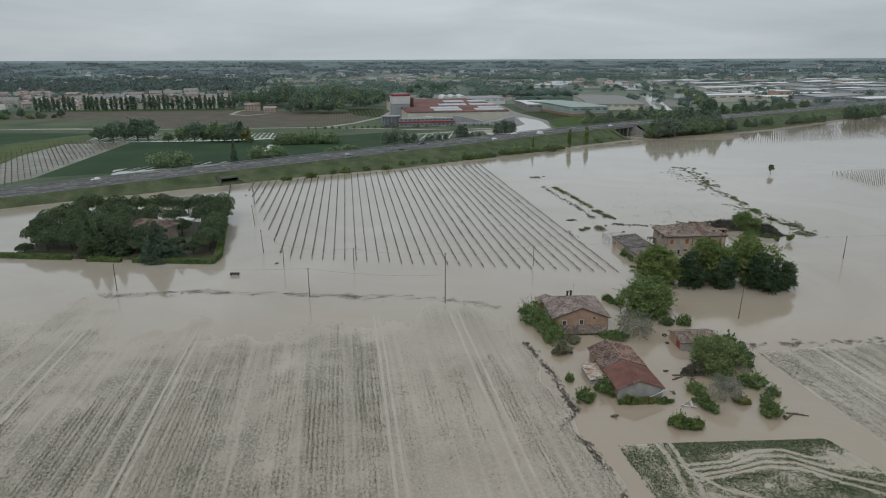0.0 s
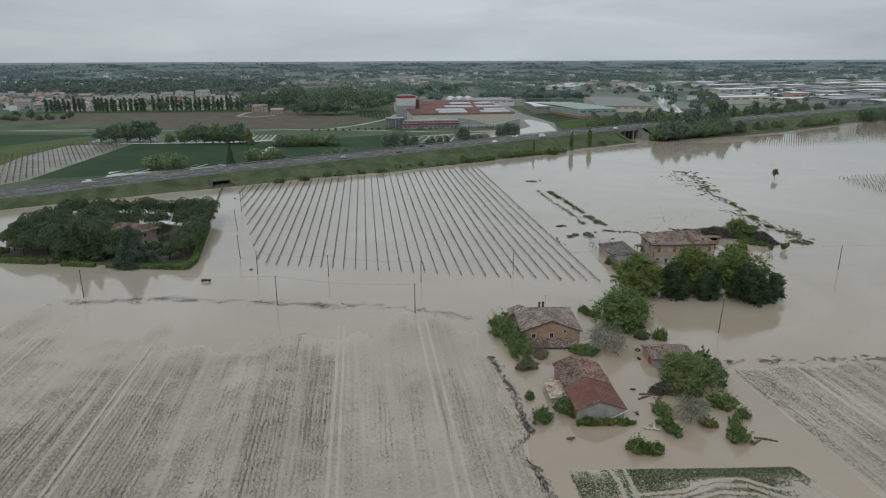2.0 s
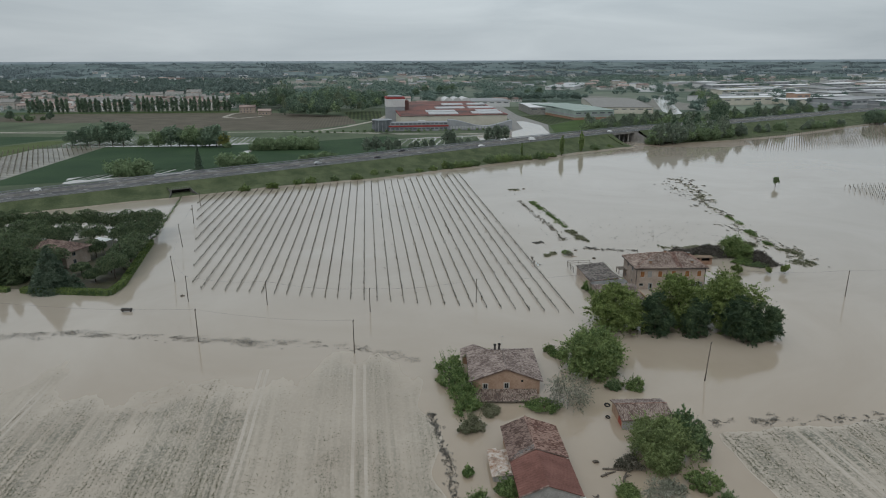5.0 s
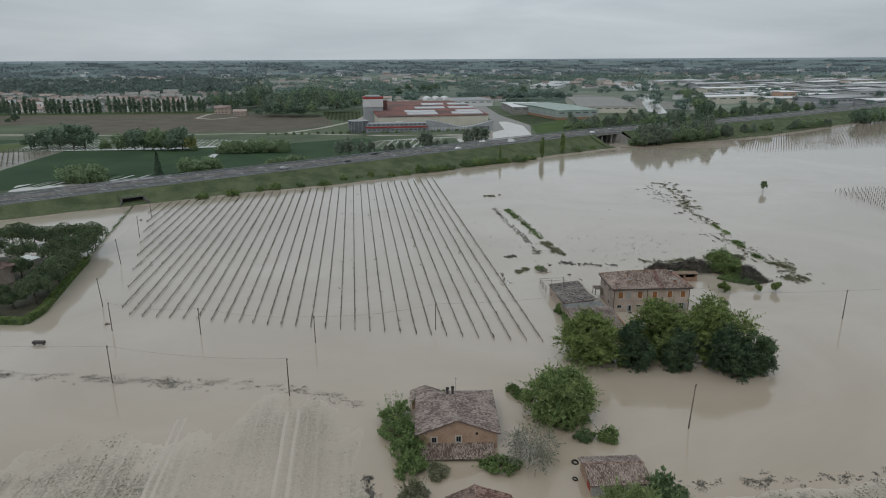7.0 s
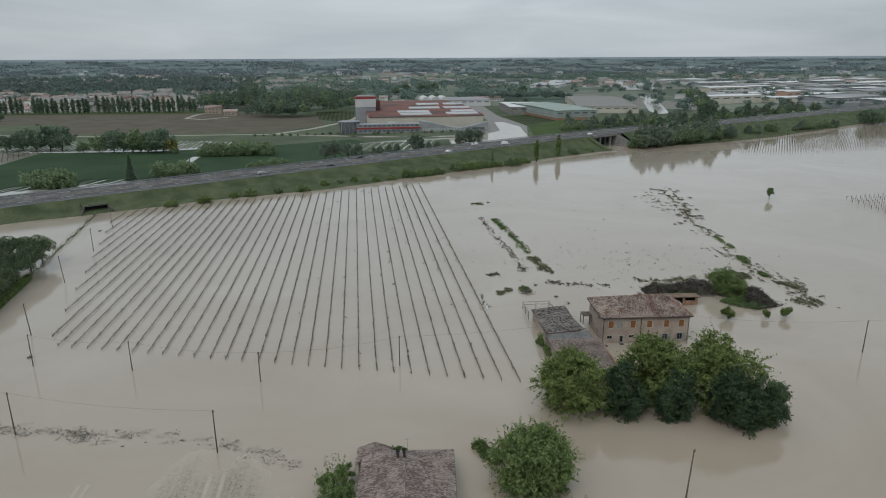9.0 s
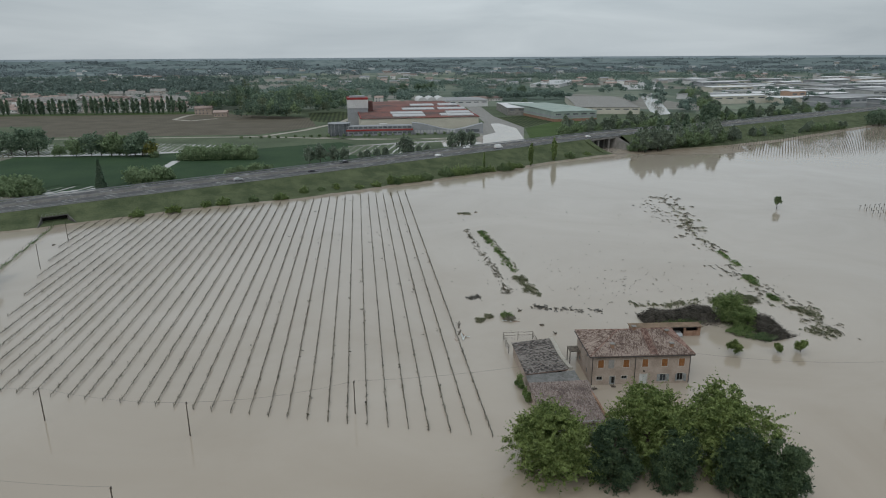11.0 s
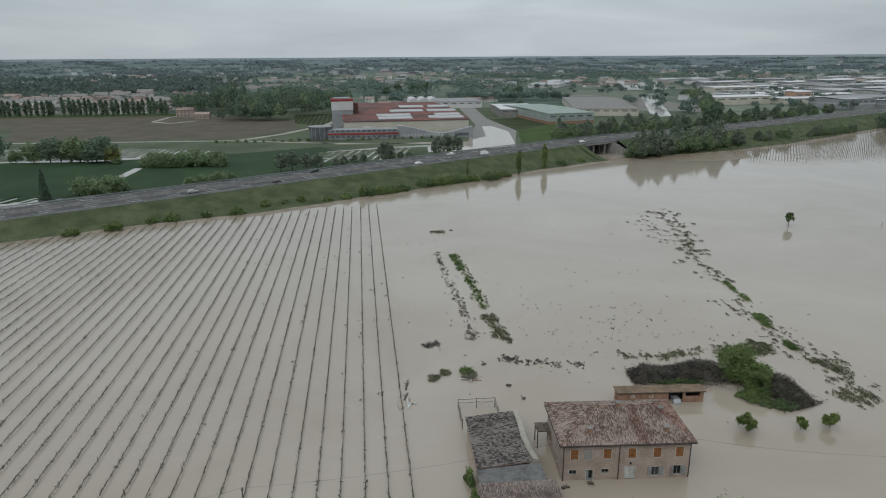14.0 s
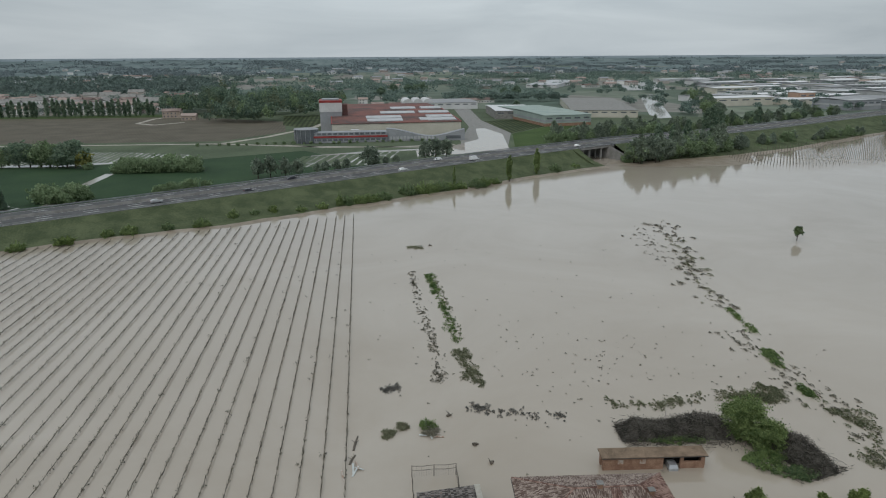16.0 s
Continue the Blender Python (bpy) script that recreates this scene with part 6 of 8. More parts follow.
P1 = [pole(*a) for a in ((-62.5, 177.5, 7.6), (-10.7, 164.8, 7.8), (23.9, 154.5, 7.6), (91.8, 133.0, 8.2, (0, 3)), (152.2, 172.8, 7.2))]
P2 = [pole(*a) for a in ((-19.4, 191.5, 7.0), (1.4, 186.4, 6.4), (27.6, 178.0, 6.2), (54.9, 181.0, 6.4))]
P3 = [pole(*a) for a in ((-27.2, 208.5, 7.6, (0, -3)), (-34.4, 245.5, 8.0, (0, -4)), (-38.3, 278, 7.6), (-43.2, 310.7, 6.5))]


def cable(points, sag=0.9, r=0.014):
    s = Shape()
    for a, b in zip(points, points[1:]):
        a, b = Vector(a), Vector(b)
        last = a
        for k in range(1, 15):
            f = k / 14
            p = a.lerp(b, f) - Vector((0, 0, sag * 4 * f * (1 - f)))
            s.tube(last, p, r, r, 3)
            last = p
    return tagged(part("power_cable", s, M_CABLE), "thin dark overhead cable between poles", "cable", "overhead cables")


cable(P1[:3])
cable(P2 + [(99.5, 186.5, 5.6)])
cable(P3)
cable([(118.6, 185.0, 5.6), P1[4], (230, 176, 7)])
cable([P2[0], P3[0]])


# ---- garden of pines ----
def hedge(pts, h, w, seed):
    rng = np.random.default_rng(seed)
    s = Shape()
    for (ax, ay), (bx, by) in zip(pts, pts[1:]):
        L = math.hypot(bx - ax, by - ay)
        n = int(L * 95)
        f = rng.uniform(0, 1, n)
        face = rng.integers(0, 4, n)
        off = np.where(face == 0, -w / 2, np.where(face == 1, w / 2, rng.uniform(-w / 2, w / 2, n)))
        zz = np.where(face >= 2, h, rng.uniform(0, h, n))
        dx, dy = (bx - ax) / L, (by - ay) / L
        p = np.column_stack([ax + (bx - ax) * f - dy * off, ay + (by - ay) * f + dx * off, zz + rng.normal(0, 0.05, n)])
        d = np.column_stack([np.where(face < 2, np.sign(off) * -dy, 0), np.where(face < 2, np.sign(off) * dx, 0), np.where(face >= 2, 1.0, 0.2)])
        s.quads(leaf_quads(p, d, 0.20, 0.5, 1.0, rng))
    ob = thing("hedge", pose(0, 0, 0), "clipped bright green garden hedge standing in water", "hedge", "garden hedges")
    part("leaves", s, L_HEDGE, ob)
    core = Shape()
    for (ax, ay), (bx, by) in zip(pts, pts[1:]):
        L = math.hypot(bx - ax, by - ay)
        nx, ny = -(by - ay) / L * w * 0.4, (bx - ax) / L * w * 0.4
        core.slab([(ax + nx, ay + ny, h * 0.9), (ax - nx, ay - ny, h * 0.9), (bx - nx, by - ny, h * 0.9), (bx + nx, by + ny, h * 0.9)], h * 0.9 + 0.8)
    part("core", core, L_DARK, ob)


hedge([(-110.5, 217.0), (-86.0, 210.6)], 1.5, 1.7, 61)
hedge([(-80.5, 208.2), (-69.8, 205.4)], 1.3, 1.6, 62)
hedge([(-66.0, 204.4), (-41.5, 199.0), (-40.6, 206.0), (-46.0, 251.0)], 1.5, 1.7, 63)


def umbrella_pine(x, y, h, r, seed):
    """A bare stem that forks under a domed, flat-based crown of tight needle clumps."""
    rng = np.random.default_rng(seed)
    ob = thing("stone_pine", pose(x, y, 0), "dark green stone pine with a rounded flat crown", "tree", "garden pines")
    part("trunk", trunk_shape(h * 0.78, 0.24, rng, 7, r * 0.6, 0.42), M_BARK, ob)
    s = Shape()
    base, rise = h * rng.uniform(0.26, 0.36), h * 0.54
    for k in range(11):
        q, a = (0.0, 0.0) if k == 0 else (rng.uniform(0.42, 0.68), k * 0.628 + rng.uniform(-0.25, 0.25))
        lr = r * (0.62 if k == 0 else rng.uniform(0.34, 0.46))
        top = base + rise * (0.50 if k == 0 else rng.uniform(0.22, 0.46))
        p, d = lobe_points((math.cos(a) * r * q, math.sin(a) * r * q, top), (lr, lr, rise * (0.52 if k == 0 else 0.40)), 520 if k == 0 else 210, rng, -0.25, 0.84)
        s.quads(leaf_quads(p, d, 0.20, 0.75, 1.5, rng))
    for k in range(9):
        q, a = rng.uniform(0.3, 0.8), rng.uniform(0, 6.28)
        p, d = lobe_points((math.cos(a) * r * q, math.sin(a) * r * q, base + rise * 0.25), (r * 0.26, r * 0.26, r * 0.16), 70, rng, -0.8)
        s.quads(leaf_quads(p, d, 0.26, 0.8, 1.0, rng))
    part("crown", s, L_PINE, ob)


rng = np.random.default_rng(64)
ring = []
for k in range(7):
    f = k / 6
    ring.append((-103 - 2.5 * math.sin(f * 3.1), 228 + 37 * f))
for k in range(12):
    f = k / 11
    ring.append((-102 + 53 * f, 270 - 5 * f + 2.0 * math.sin(f * 3.1)))
for k in range(6):
    ring.append((-48.4 + 0.6 * k, 256 - 8.6 * k))
for k in range(2):
    ring.append((-54.0 + 0.6 * k, 254 - 9.0 * k))
for i, (x, y) in enumerate(ring):
    umbrella_pine(x + rng.normal(0, 0.6), y + rng.normal(0, 0.6), rng.uniform(8.6, 10.4), rng.uniform(4.2, 4.9), 200 + i)
for i, (x, y, h, r) in enumerate(((-65.5, 221.5, 10.5, 4.9), (-79, 224, 10.5, 4.8), (-73, 221, 10, 4.6), (-68, 217.5, 9, 4.2), (-84, 232, 10.5, 4.8), (-90, 222, 9, 4.4), (-97, 221, 8, 4.0), (-72, 250, 10, 4.8), (-80, 250, 10, 4.8), (-64, 250, 10, 4.6), (-86, 240, 10, 4.6), (-58.5, 236, 7.5, 3.4), (-56, 218.5, 4.6, 2.6), (-92, 231, 9, 4.0), (-87, 230, 9, 4.0), (-89, 246, 10, 4.8), (-89, 256, 10, 4.6), (-84, 255, 10, 4.6), (-81, 214, 9.5, 4.2), (-77, 217, 9.5, 4.4), (-75, 222, 10, 4.6), (-76, 233, 10, 4.6), (-83, 224, 9.5, 4.6), (-80, 238, 10, 5), (-66, 221, 7, 3.4), (-104, 221, 3.5, 2.6), (-60.5, 208.5, 5.5, 3.0), (-66, 214, 7.0, 3.4), (-73, 246, 9, 4.2), (-98, 228, 8, 3.8), (-96, 240, 9, 4.4), (-98, 252, 9.5, 4.6), (-48.0, 219, 6.0, 3.2), (-49.5, 211, 5.0, 2.8))):
    umbrella_pine(x, y, h, r * 1.12, 260 + i)


def conifer(x, y, h, r, material, label, seed, droop=0.25, name="cedar", z=0.0):
    """Tiers of flat boughs round a straight trunk."""
    rng = np.random.default_rng(seed)
    ob = thing(name, pose(x, y, z), label, "tree")
    part("trunk", Shape().tube((0, 0, -1), (0, 0, h * 0.95), 0.2, 0.03, 7), M_BARK, ob)
    s = Shape()
    tiers = int(h * 2.0)
    for k in range(tiers):
        f = k / tiers
        z = h * (0.06 + 0.92 * f)
        rr = r * (1 - f) ** 0.85 + 0.15
        for j in range(int(5 + rr * 2.0)):
            a = rng.uniform(0, 6.28)
            n = int(10 + rr * 14)
            t = rng.uniform(0.1, 1, n)
            wob = rng.normal(0, 0.16, n) * rr * t
            p = np.column_stack([np.cos(a) * rr * t - np.sin(a) * wob, np.sin(a) * rr * t + np.cos(a) * wob, z - droop * rr * t ** 1.5 + rng.normal(0, 0.07, n)])
            d = np.tile((math.cos(a) * 0.3, math.sin(a) * 0.3, 1.0), (n, 1))
            s.quads(leaf_quads(p, d, 0.26, 0.4, 1.1, rng))
    part("crown", s, material, ob)
    return ob


conifer(-58.8, 206.0, 13.0, 6.4, L_CEDAR, "blue-grey cedar with drooping boughs behind the hedge", 71)
for k, (x, y, h, r) in enumerate(((-81.5, 214.5, 12.0, 4.4), (-77.0, 213.5, 12.6, 4.2), (-72.5, 213.8, 11.0, 3.8))):
    conifer(x, y, h, r, L_PINE, "tall dark feathery conifer behind the hedge", 720 + k, 0.3)
conifer(-52, 204.5, 5.0, 2.6, L_CEDAR, "small blue-grey cedar behind the hedge", 73)
gs = Shape()
gs.face((-108, 216, 0.04), (-86, 211, 0.04), (-42, 201.5, 0.04), (-47.5, 251, 0.04), (-70, 262, 0.04), (-104, 243, 0.04))
# garden mud coloured darker to stand for the shade under the pines
structure("garden_ground", gs, surf("shade_dark_garden_mud", (0.040, 0.042, 0.024), (0.095, 0.085, 0.056), size=4, fine=0.4, rough=0.6), "flooded garden mud, darkened in colour as shade under pines", "garden")


# ---- silted fields ----
def smooth(a, b, v):
    t = np.clip((v - a) / (b - a), 0, 1)
    return t * t * (3 - 2 * t)


def wave_noise(x, y, seed, scale):
    """Soft random relief as a sum of turned waves."""
    rng = np.random.default_rng(seed)
    out = np.zeros_like(x, dtype=float)
    for k in range(14):
        a = rng.uniform(0, 6.28)
        f = scale * rng.uniform(0.4, 2.2)
        out += np.sin((x * math.cos(a) + y * math.sin(a)) * f + rng.uniform(0, 6.28)) / 14 ** 0.5
    return out


def left_level(x, y):
    """Height of the silted field west of the houses over the water."""
    h = 0.075 + 0.020 * wave_noise(x, y, 1, 0.06) + 0.004 * np.sin(x * 2 * math.pi / 1.9) + 0.018 * wave_noise(x, y, 5, 0.45)
    north = 158 + 0.25 * np.abs(np.minimum(x + 20, 0)) - 0.1 * np.maximum(x, 0)
    h -= 0.16 * smooth(-26, 8, y - north + 5 * np.sin(x * 0.21) + 3 * np.sin(x * 0.57))
    h -= 0.2 * smooth(35.5, 39.5, x + 1.2 * np.sin(y * 0.3))
    h -= 0.03 * np.exp(-((x + 55 - (y - 110) * 0.25) / 7.0) ** 2)
    h -= 0.03 * np.exp(-((x + 14) / 2.5) ** 2)
    return h


def right_level(x, y):
    h = 0.06 + 0.02 * wave_noise(x, y, 2, 0.08) + 0.005 * np.sin(x * 2 * math.pi / 2.1) + 0.016 * wave_noise(x, y, 6, 0.5)
    h -= 0.2 * smooth(112, 120, y)
    h -= 0.2 * smooth(-85.5, -82, -x)
    return h


def crop_level(x, y):
    h = 0.06 + 0.03 * wave_noise(x, y, 3, 0.2)
    h -= 0.3 * smooth(85.5, 88.5, y + (x - 47) * 0.10)
    h -= 0.3 * smooth(-42.0, -40.2, -x)
    h -= 0.3 * smooth(76.0, 79.0, x + (y - 80) * 0.22)
    return h


def silt_sheet(name, x0, x1, y0, y1, dx, dy, level, label):
    xs, ys = np.arange(x0, x1 + dx, dx), np.arange(y0, y1 + dy, dy)
    gx, gy = np.meshgrid(xs, ys)
    z = level(gx, gy)
    s = Shape()
    s.v = [tuple(p) for p in np.stack([gx, gy, z], -1).reshape(-1, 3).tolist()]
    n = len(xs)
    for j in range(len(ys) - 1):
        for i in range(n - 1):
            k = j * n + i
            if max(z[j, i], z[j, i + 1], z[j + 1, i], z[j + 1, i + 1]) > -0.06:
                s.f.append((k, k + 1, k + 1 + n, k + n))
    ob = structure(name, s, M_STUBBLE, label, "field")
    for p in ob.data.polygons:
        p.use_smooth = True


silt_sheet("field_silted", -150, 41, -30, 185, 0.62, 1.3, left_level, "silt-covered crop field with drowned rows and wheel tracks")
silt_sheet("field_silted_east", 81, 190, -30, 122, 0.62, 1.3, right_level, "silt-covered crop rows east of the houses")
silt_sheet("field_green_crop", 39, 81, -30, 90, 0.5, 0.6, crop_level, "green crop flattened and streaked with silt")


def tufts(points, size, rng, tall=1.0):
    """Small upright leaf blades at the points."""
    n = len(points)
    out = []
    for k in range(2):
        a = rng.uniform(0, math.pi, n)
        s = size * rng.uniform(0.5, 1.4, n)
        ux, uy = np.cos(a) * s * 0.55, np.sin(a) * s * 0.55
        lx, ly = rng.normal(0, 0.9, n) * s, rng.normal(0, 0.9, n) * s
        h = s * tall * 0.4
        b0 = points + np.column_stack([-ux, -uy, np.zeros(n) - 0.02])
        b1 = points + np.column_stack([ux, uy, np.zeros(n) - 0.02])
        t1 = points + np.column_stack([ux * 0.7 + lx, uy * 0.7 + ly, h])
        t0 = points + np.column_stack([-ux * 0.7 + lx, -uy * 0.7 + ly, h])
        out.append(np.stack([b0, b1, t1, t0], 1))
    return np.concatenate(out)


def row_tufts(name, x0, x1, y0, y1, level, gap, count, seed, material, label, size, tracks=(), bias=None):
    """Tufts along drilled rows: some rows nearly bare, others thick, broken by washed-over patches."""
    rng = np.random.default_rng(seed)
    lines = int((x1 - x0) / gap)
    weight = np.clip(0.58 + 0.32 * np.convolve(rng.normal(0, 1, lines + 2), (0.6, 1.0, 0.6), "valid"), 0.12, 1.0)
    line = rng.choice(lines, count, p=weight / weight.sum())
    y = rng.uniform(y0, y1, count)
    x = x0 + (line + 0.5) * gap + rng.normal(0, gap * 0.20, count) + 0.08 * np.sin(y * 0.21 + line)
    z = level(x, y)
    dens = 0.62 + 0.42 * wave_noise(x, y, seed + 1, 0.09) + 0.36 * wave_noise(x, y * 0.12, seed + 2, 0.9) + 0.28 * wave_noise(x, y, seed + 3, 1.1)
    if bias is not None:
        dens = dens * bias(x, y)
    keep = (rng.uniform(0, 1, count) < dens * np.clip(z / 0.045, 0, 1)) & (z > 0.005)
    for t in tracks:
        keep &= np.abs(x - t) > 0.42
    p = np.column_stack([x, y, np.maximum(z, 0)])[keep]
    s = Shape()
    s.quads(tufts(p, size, rng))
    return stuff(name, s, material, label, "crop tufts")


def surviving(x, y):
    """How much of the crop stands above the silt."""
    wash = 1 - 0.92 * np.exp(-((x + 55.4 - (y - 103.5) * 0.28) / 5.5) ** 2)
    deep = 0.22 + 0.78 * smooth(150, 98, y)
    east = 1 - 0.62 * smooth(3.0, 9.0, x)
    return wash * deep * east


def wheel_track(x, y0, y1, level, seed):
    rng = np.random.default_rng(seed)
    ys = np.arange(y0, y1, 1.5)
    xs = x + np.cumsum(rng.normal(0, 0.03, len(ys)))
    s = Shape()
    for k in range(len(ys) - 1):
        q = []
        for i, o in ((k, -0.28), (k, 0.28), (k + 1, 0.28), (k + 1, -0.28)):
            px, py = np.array([xs[i] + o]), np.array([ys[i]])
            q.append((float(px[0]), float(py[0]), max(0.012, float(level(px, py)[0]) + 0.012)))
        s.face(*q)
    structure("wheel_track", s, M_SILT, "pale silted wheel track through the drowned crop", "wheel track")


TRACKS = (-34.0, -35.8, 5.2, 7.0, -61, -62.8, 24.0, 25.8, -90, -91.8)
row_tufts("crop_rows", -130, 38, 62, 182, left_level, 0.80, 90000, 81, L_STUBBLE, "drowned grey-green crop in silted rows", 0.11, TRACKS, lambda x, y: 0.25 + 0.75 * surviving(x, y))
row_tufts("crop_rows_dark", -130, 38, 62, 175, left_level, 0.80, 300000, 81, L_CROP, "darker surviving crop tufts in silted rows", 0.09, TRACKS, surviving)
row_tufts("crop_rows_east", 84, 185, 55, 120, right_level, 0.80, 36000, 87, L_STUBBLE, "drowned crop rows streaked with silt", 0.11, (98, 99.8, 120, 121.8))
row_tufts("crop_rows_east_dark", 84, 185, 55, 118, right_level, 0.80, 34000, 87, L_CROP, "darker crop tufts in silted rows", 0.115, (98, 99.8, 120, 121.8), lambda x, y: np.full_like(x, 0.7))


for k, t in enumerate(TRACKS):
    wheel_track(t, -28, 150, left_level, 800 + k)
for k, t in enumerate((98.0, 99.8, 120.0, 121.8)):
    wheel_track(t, -28, 112, right_level, 830 + k)


def green_crop():
    rng = np.random.default_rng(90)
    n = 160000
    x, y = rng.uniform(40, 79, n), rng.uniform(52, 89, n)
    z = crop_level(x, y)
    keep = z > 0.01
    arcs = []
    for k, off in enumerate((0.0, -1.7, -3.6, -5.2)):
        arcs.append([(50.0, 80.0 + off * 0.75), (56.5, 79.9 + off * 0.55), (62.0, 81.9 + off * 0.8), (66.6, 81.6 + off), (70.0, 78.7 + off * 0.8 - 0.6 * k), (78.0, 77.4 + off * 2.2)])
    arcs.append([(48.0, 88), (48.1, 83), (47.5, 78.7), (46.0, 72), (44, 62), (43, 52)])
    arcs.append([(50.2, 87), (49.6, 81), (49.2, 76), (48.4, 70), (47, 60), (46, 52)])
    arcs.append([(49, 80), (52, 74), (58, 70), (66, 66), (75, 62)])
    far = np.full(n, 9.0)
    for a in arcs:
        for (ax, ay), (bx, by) in zip(a, a[1:]):
            L2 = (bx - ax) ** 2 + (by - ay) ** 2
            t = np.clip(((x - ax) * (bx - ax) + (y - ay) * (by - ay)) / L2, 0, 1)
            far = np.minimum(far, np.hypot(x - ax - t * (bx - ax), y - ay - t * (by - ay)))
    keep &= far > 0.42 + 0.15 * rng.normal(0, 1, n)
    lush = smooth(0.0, 1.0, (y - 81.5 + (x - 50) * 0.02) / 2.0) * (x > 50) + 0.58 + 0.30 * wave_noise(x, y, 91, 0.35) + 0.15 * wave_noise(x, y, 92, 1.2)
    keep &= rng.uniform(0, 1, n) < lush
    p = np.column_stack([x, y, z])[keep]
    s = Shape()
    s.quads(tufts(p, 0.115, rng))
    stuff("green_crop", s, foliage("green_crop_leaves", (0.052, 0.082, 0.036), (0.128, 0.172, 0.08)), "green crop tufts left standing between silted wheel tracks", "crop tufts")


green_crop()


# ---- flotsam and weeds ----
def scatter_patch(name, path, width, count, seed, material, label, size=0.28, lump=0.5, height=0.25, spread=0.75):
    """Clumps of weeds and flotsam strewn along a broken line over the water."""
    rng = np.random.default_rng(seed)
    s = Shape()
    seg = [math.hypot(b[0] - a[0], b[1] - a[1]) for a, b in zip(path, path[1:])]
    for k in range(count):
        i = rng.choice(len(seg), p=np.array(seg) / sum(seg))
        f = rng.uniform(0, 1)
        (ax, ay), (bx, by) = path[i], path[i + 1]
        L = seg[i]
        if noise.noise((seed * 1.7 + i * 3.3 + f * L * 0.22, 0.5, 0)) < -0.02 and rng.random() < 0.55:
            continue
        off = rng.normal(0, width * 0.55)
        x = ax + (bx - ax) * f - (by - ay) / L * off
        y = ay + (by - ay) * f + (bx - ax) / L * off
        r = lump * 0.8 * rng.uniform(0.2, 1.35) ** 1.9
        n = int(8 + 85 * r * r + 20 * r)
        rad, ang = np.sqrt(rng.uniform(0, 1, n)) * r, rng.uniform(0, 6.28, n)
        wob = 1 + 0.35 * np.sin(ang * 3 + k)
        p = np.column_stack([x + np.cos(ang) * rad * wob * (0.15 + spread * 0.85), y + np.sin(ang) * rad * wob * 1.35, (1 - (rad / r) ** 2) * height * min(1.2, r / lump) * rng.uniform(0.4, 1, n) + 0.03])
        s.quads(leaf_quads(p, np.tile((0, 0, 1.0), (n, 1)), size * 0.55, 0.6, 1.0, rng))
    return stuff(name, s, material, label, "flotsam")


scatter_patch("weed_strip", [(100.2, 301), (100.7, 286), (101.2, 273), (101.3, 263), (101.5, 253.5)], 1.15, 430, 101, L_IVY, "dense strip of green weeds above the water", 0.22, 0.62, 0.4)
scatter_patch("weed_strip", [(101.3, 300), (102.4, 280), (103.0, 262), (103.2, 254)], 0.7, 120, 102, L_WEED, "silted fringe of weeds in the water", 0.2, 0.4, 0.2)
scatter_patch("drift_line", [(95.4, 304), (95.2, 284), (95.5, 269), (95.9, 257), (96.2, 248), (94.8, 236)], 1.1, 416, 103, L_DEBRIS, "brown drift of stalks and flotsam", 0.2, 0.45, 0.2)
scatter_patch("drift_line", [(101.4, 251), (101.5, 242), (102.0, 237), (103.8, 233.5)], 1.5, 272, 104, L_WEED, "silted weeds in a drift", 0.24, 0.65, 0.4)
scatter_patch("weed_clump", [(96.5, 330), (101.7, 327)], 1.0, 72, 105, L_WEED, "clump of silted weeds", 0.26, 0.8, 0.5)
scatter_patch("drift_line", [(98.6, 226.2), (105.3, 223.6), (110.7, 221.6), (116, 220.9)], 1.5, 190, 106, L_DRIFT, "low strip of silted weeds", 0.22, 0.42, 0.2)
scatter_patch("drift_line", [(123.5, 224.6), (131.4, 222.3), (142.0, 223.6), (152, 224.5)], 1.7, 240, 107, L_WEED, "low strip of silted weeds", 0.24, 0.55, 0.3)
scatter_patch("island_weeds", [(193, 352), (187.5, 328.6), (179.7, 303.5), (174.8, 287.4), (168.5, 265)], 5.0, 190, 108, L_DEBRIS, "broken line of weeds and flotsam in the flood", 0.24, 0.92, 0.35)
scatter_patch("island_weeds", [(187.5, 328), (180, 304), (175, 288), (170, 266)], 3.8, 90, 109, L_WEED, "line of green weeds in the flood", 0.24, 0.85, 0.45)
scatter_patch("island_weeds", [(182, 345), (176, 322), (172.3, 305), (177, 296)], 4.6, 120, 110, L_DEBRIS, "dark flotsam on the water", 0.22, 0.55, 0.25)
scatter_patch("island_weeds", [(168, 250), (161, 245), (164.6, 240), (163.6, 232), (163, 222), (164.7, 215), (165, 207), (160, 199)], 4.6, 190, 111, L_DEBRIS, "broken weeds and flotsam along a drowned ditch", 0.22, 0.55, 0.25)
scatter_patch("island_weeds", [(165.5, 240.5), (164.2, 236.0), (163.8, 232.0)], 0.8, 96, 112, L_IVY, "green weed bank in the flood", 0.26, 1.0, 0.7)
scatter_patch("island_weeds", [(162.8, 225), (162.0, 221.5)], 0.6, 54, 113, L_IVY, "green weed bank in the flood", 0.26, 1.0, 0.7)
scatter_patch("island_weeds", [(166.6, 251), (168.6, 249.4), (171.0, 266)], 0.7, 54, 114, L_IVY, "green weed bank in the flood", 0.26, 0.9, 0.6)
scatter_patch("island_weeds", [(159.2, 214.5), (164.7, 216), (165.5, 211), (160.5, 205.5), (157.5, 202), (163, 200.5)], 2.6, 120, 115, L_WEED, "silted green weeds along a drowned ditch", 0.26, 0.85, 0.45)
scatter_patch("island_weeds", [(154.8, 226.5), (157, 222.5), (153, 220)], 1.2, 96, 120, L_WEED, "silted green weeds beside the brushwood", 0.26, 0.8, 0.5)
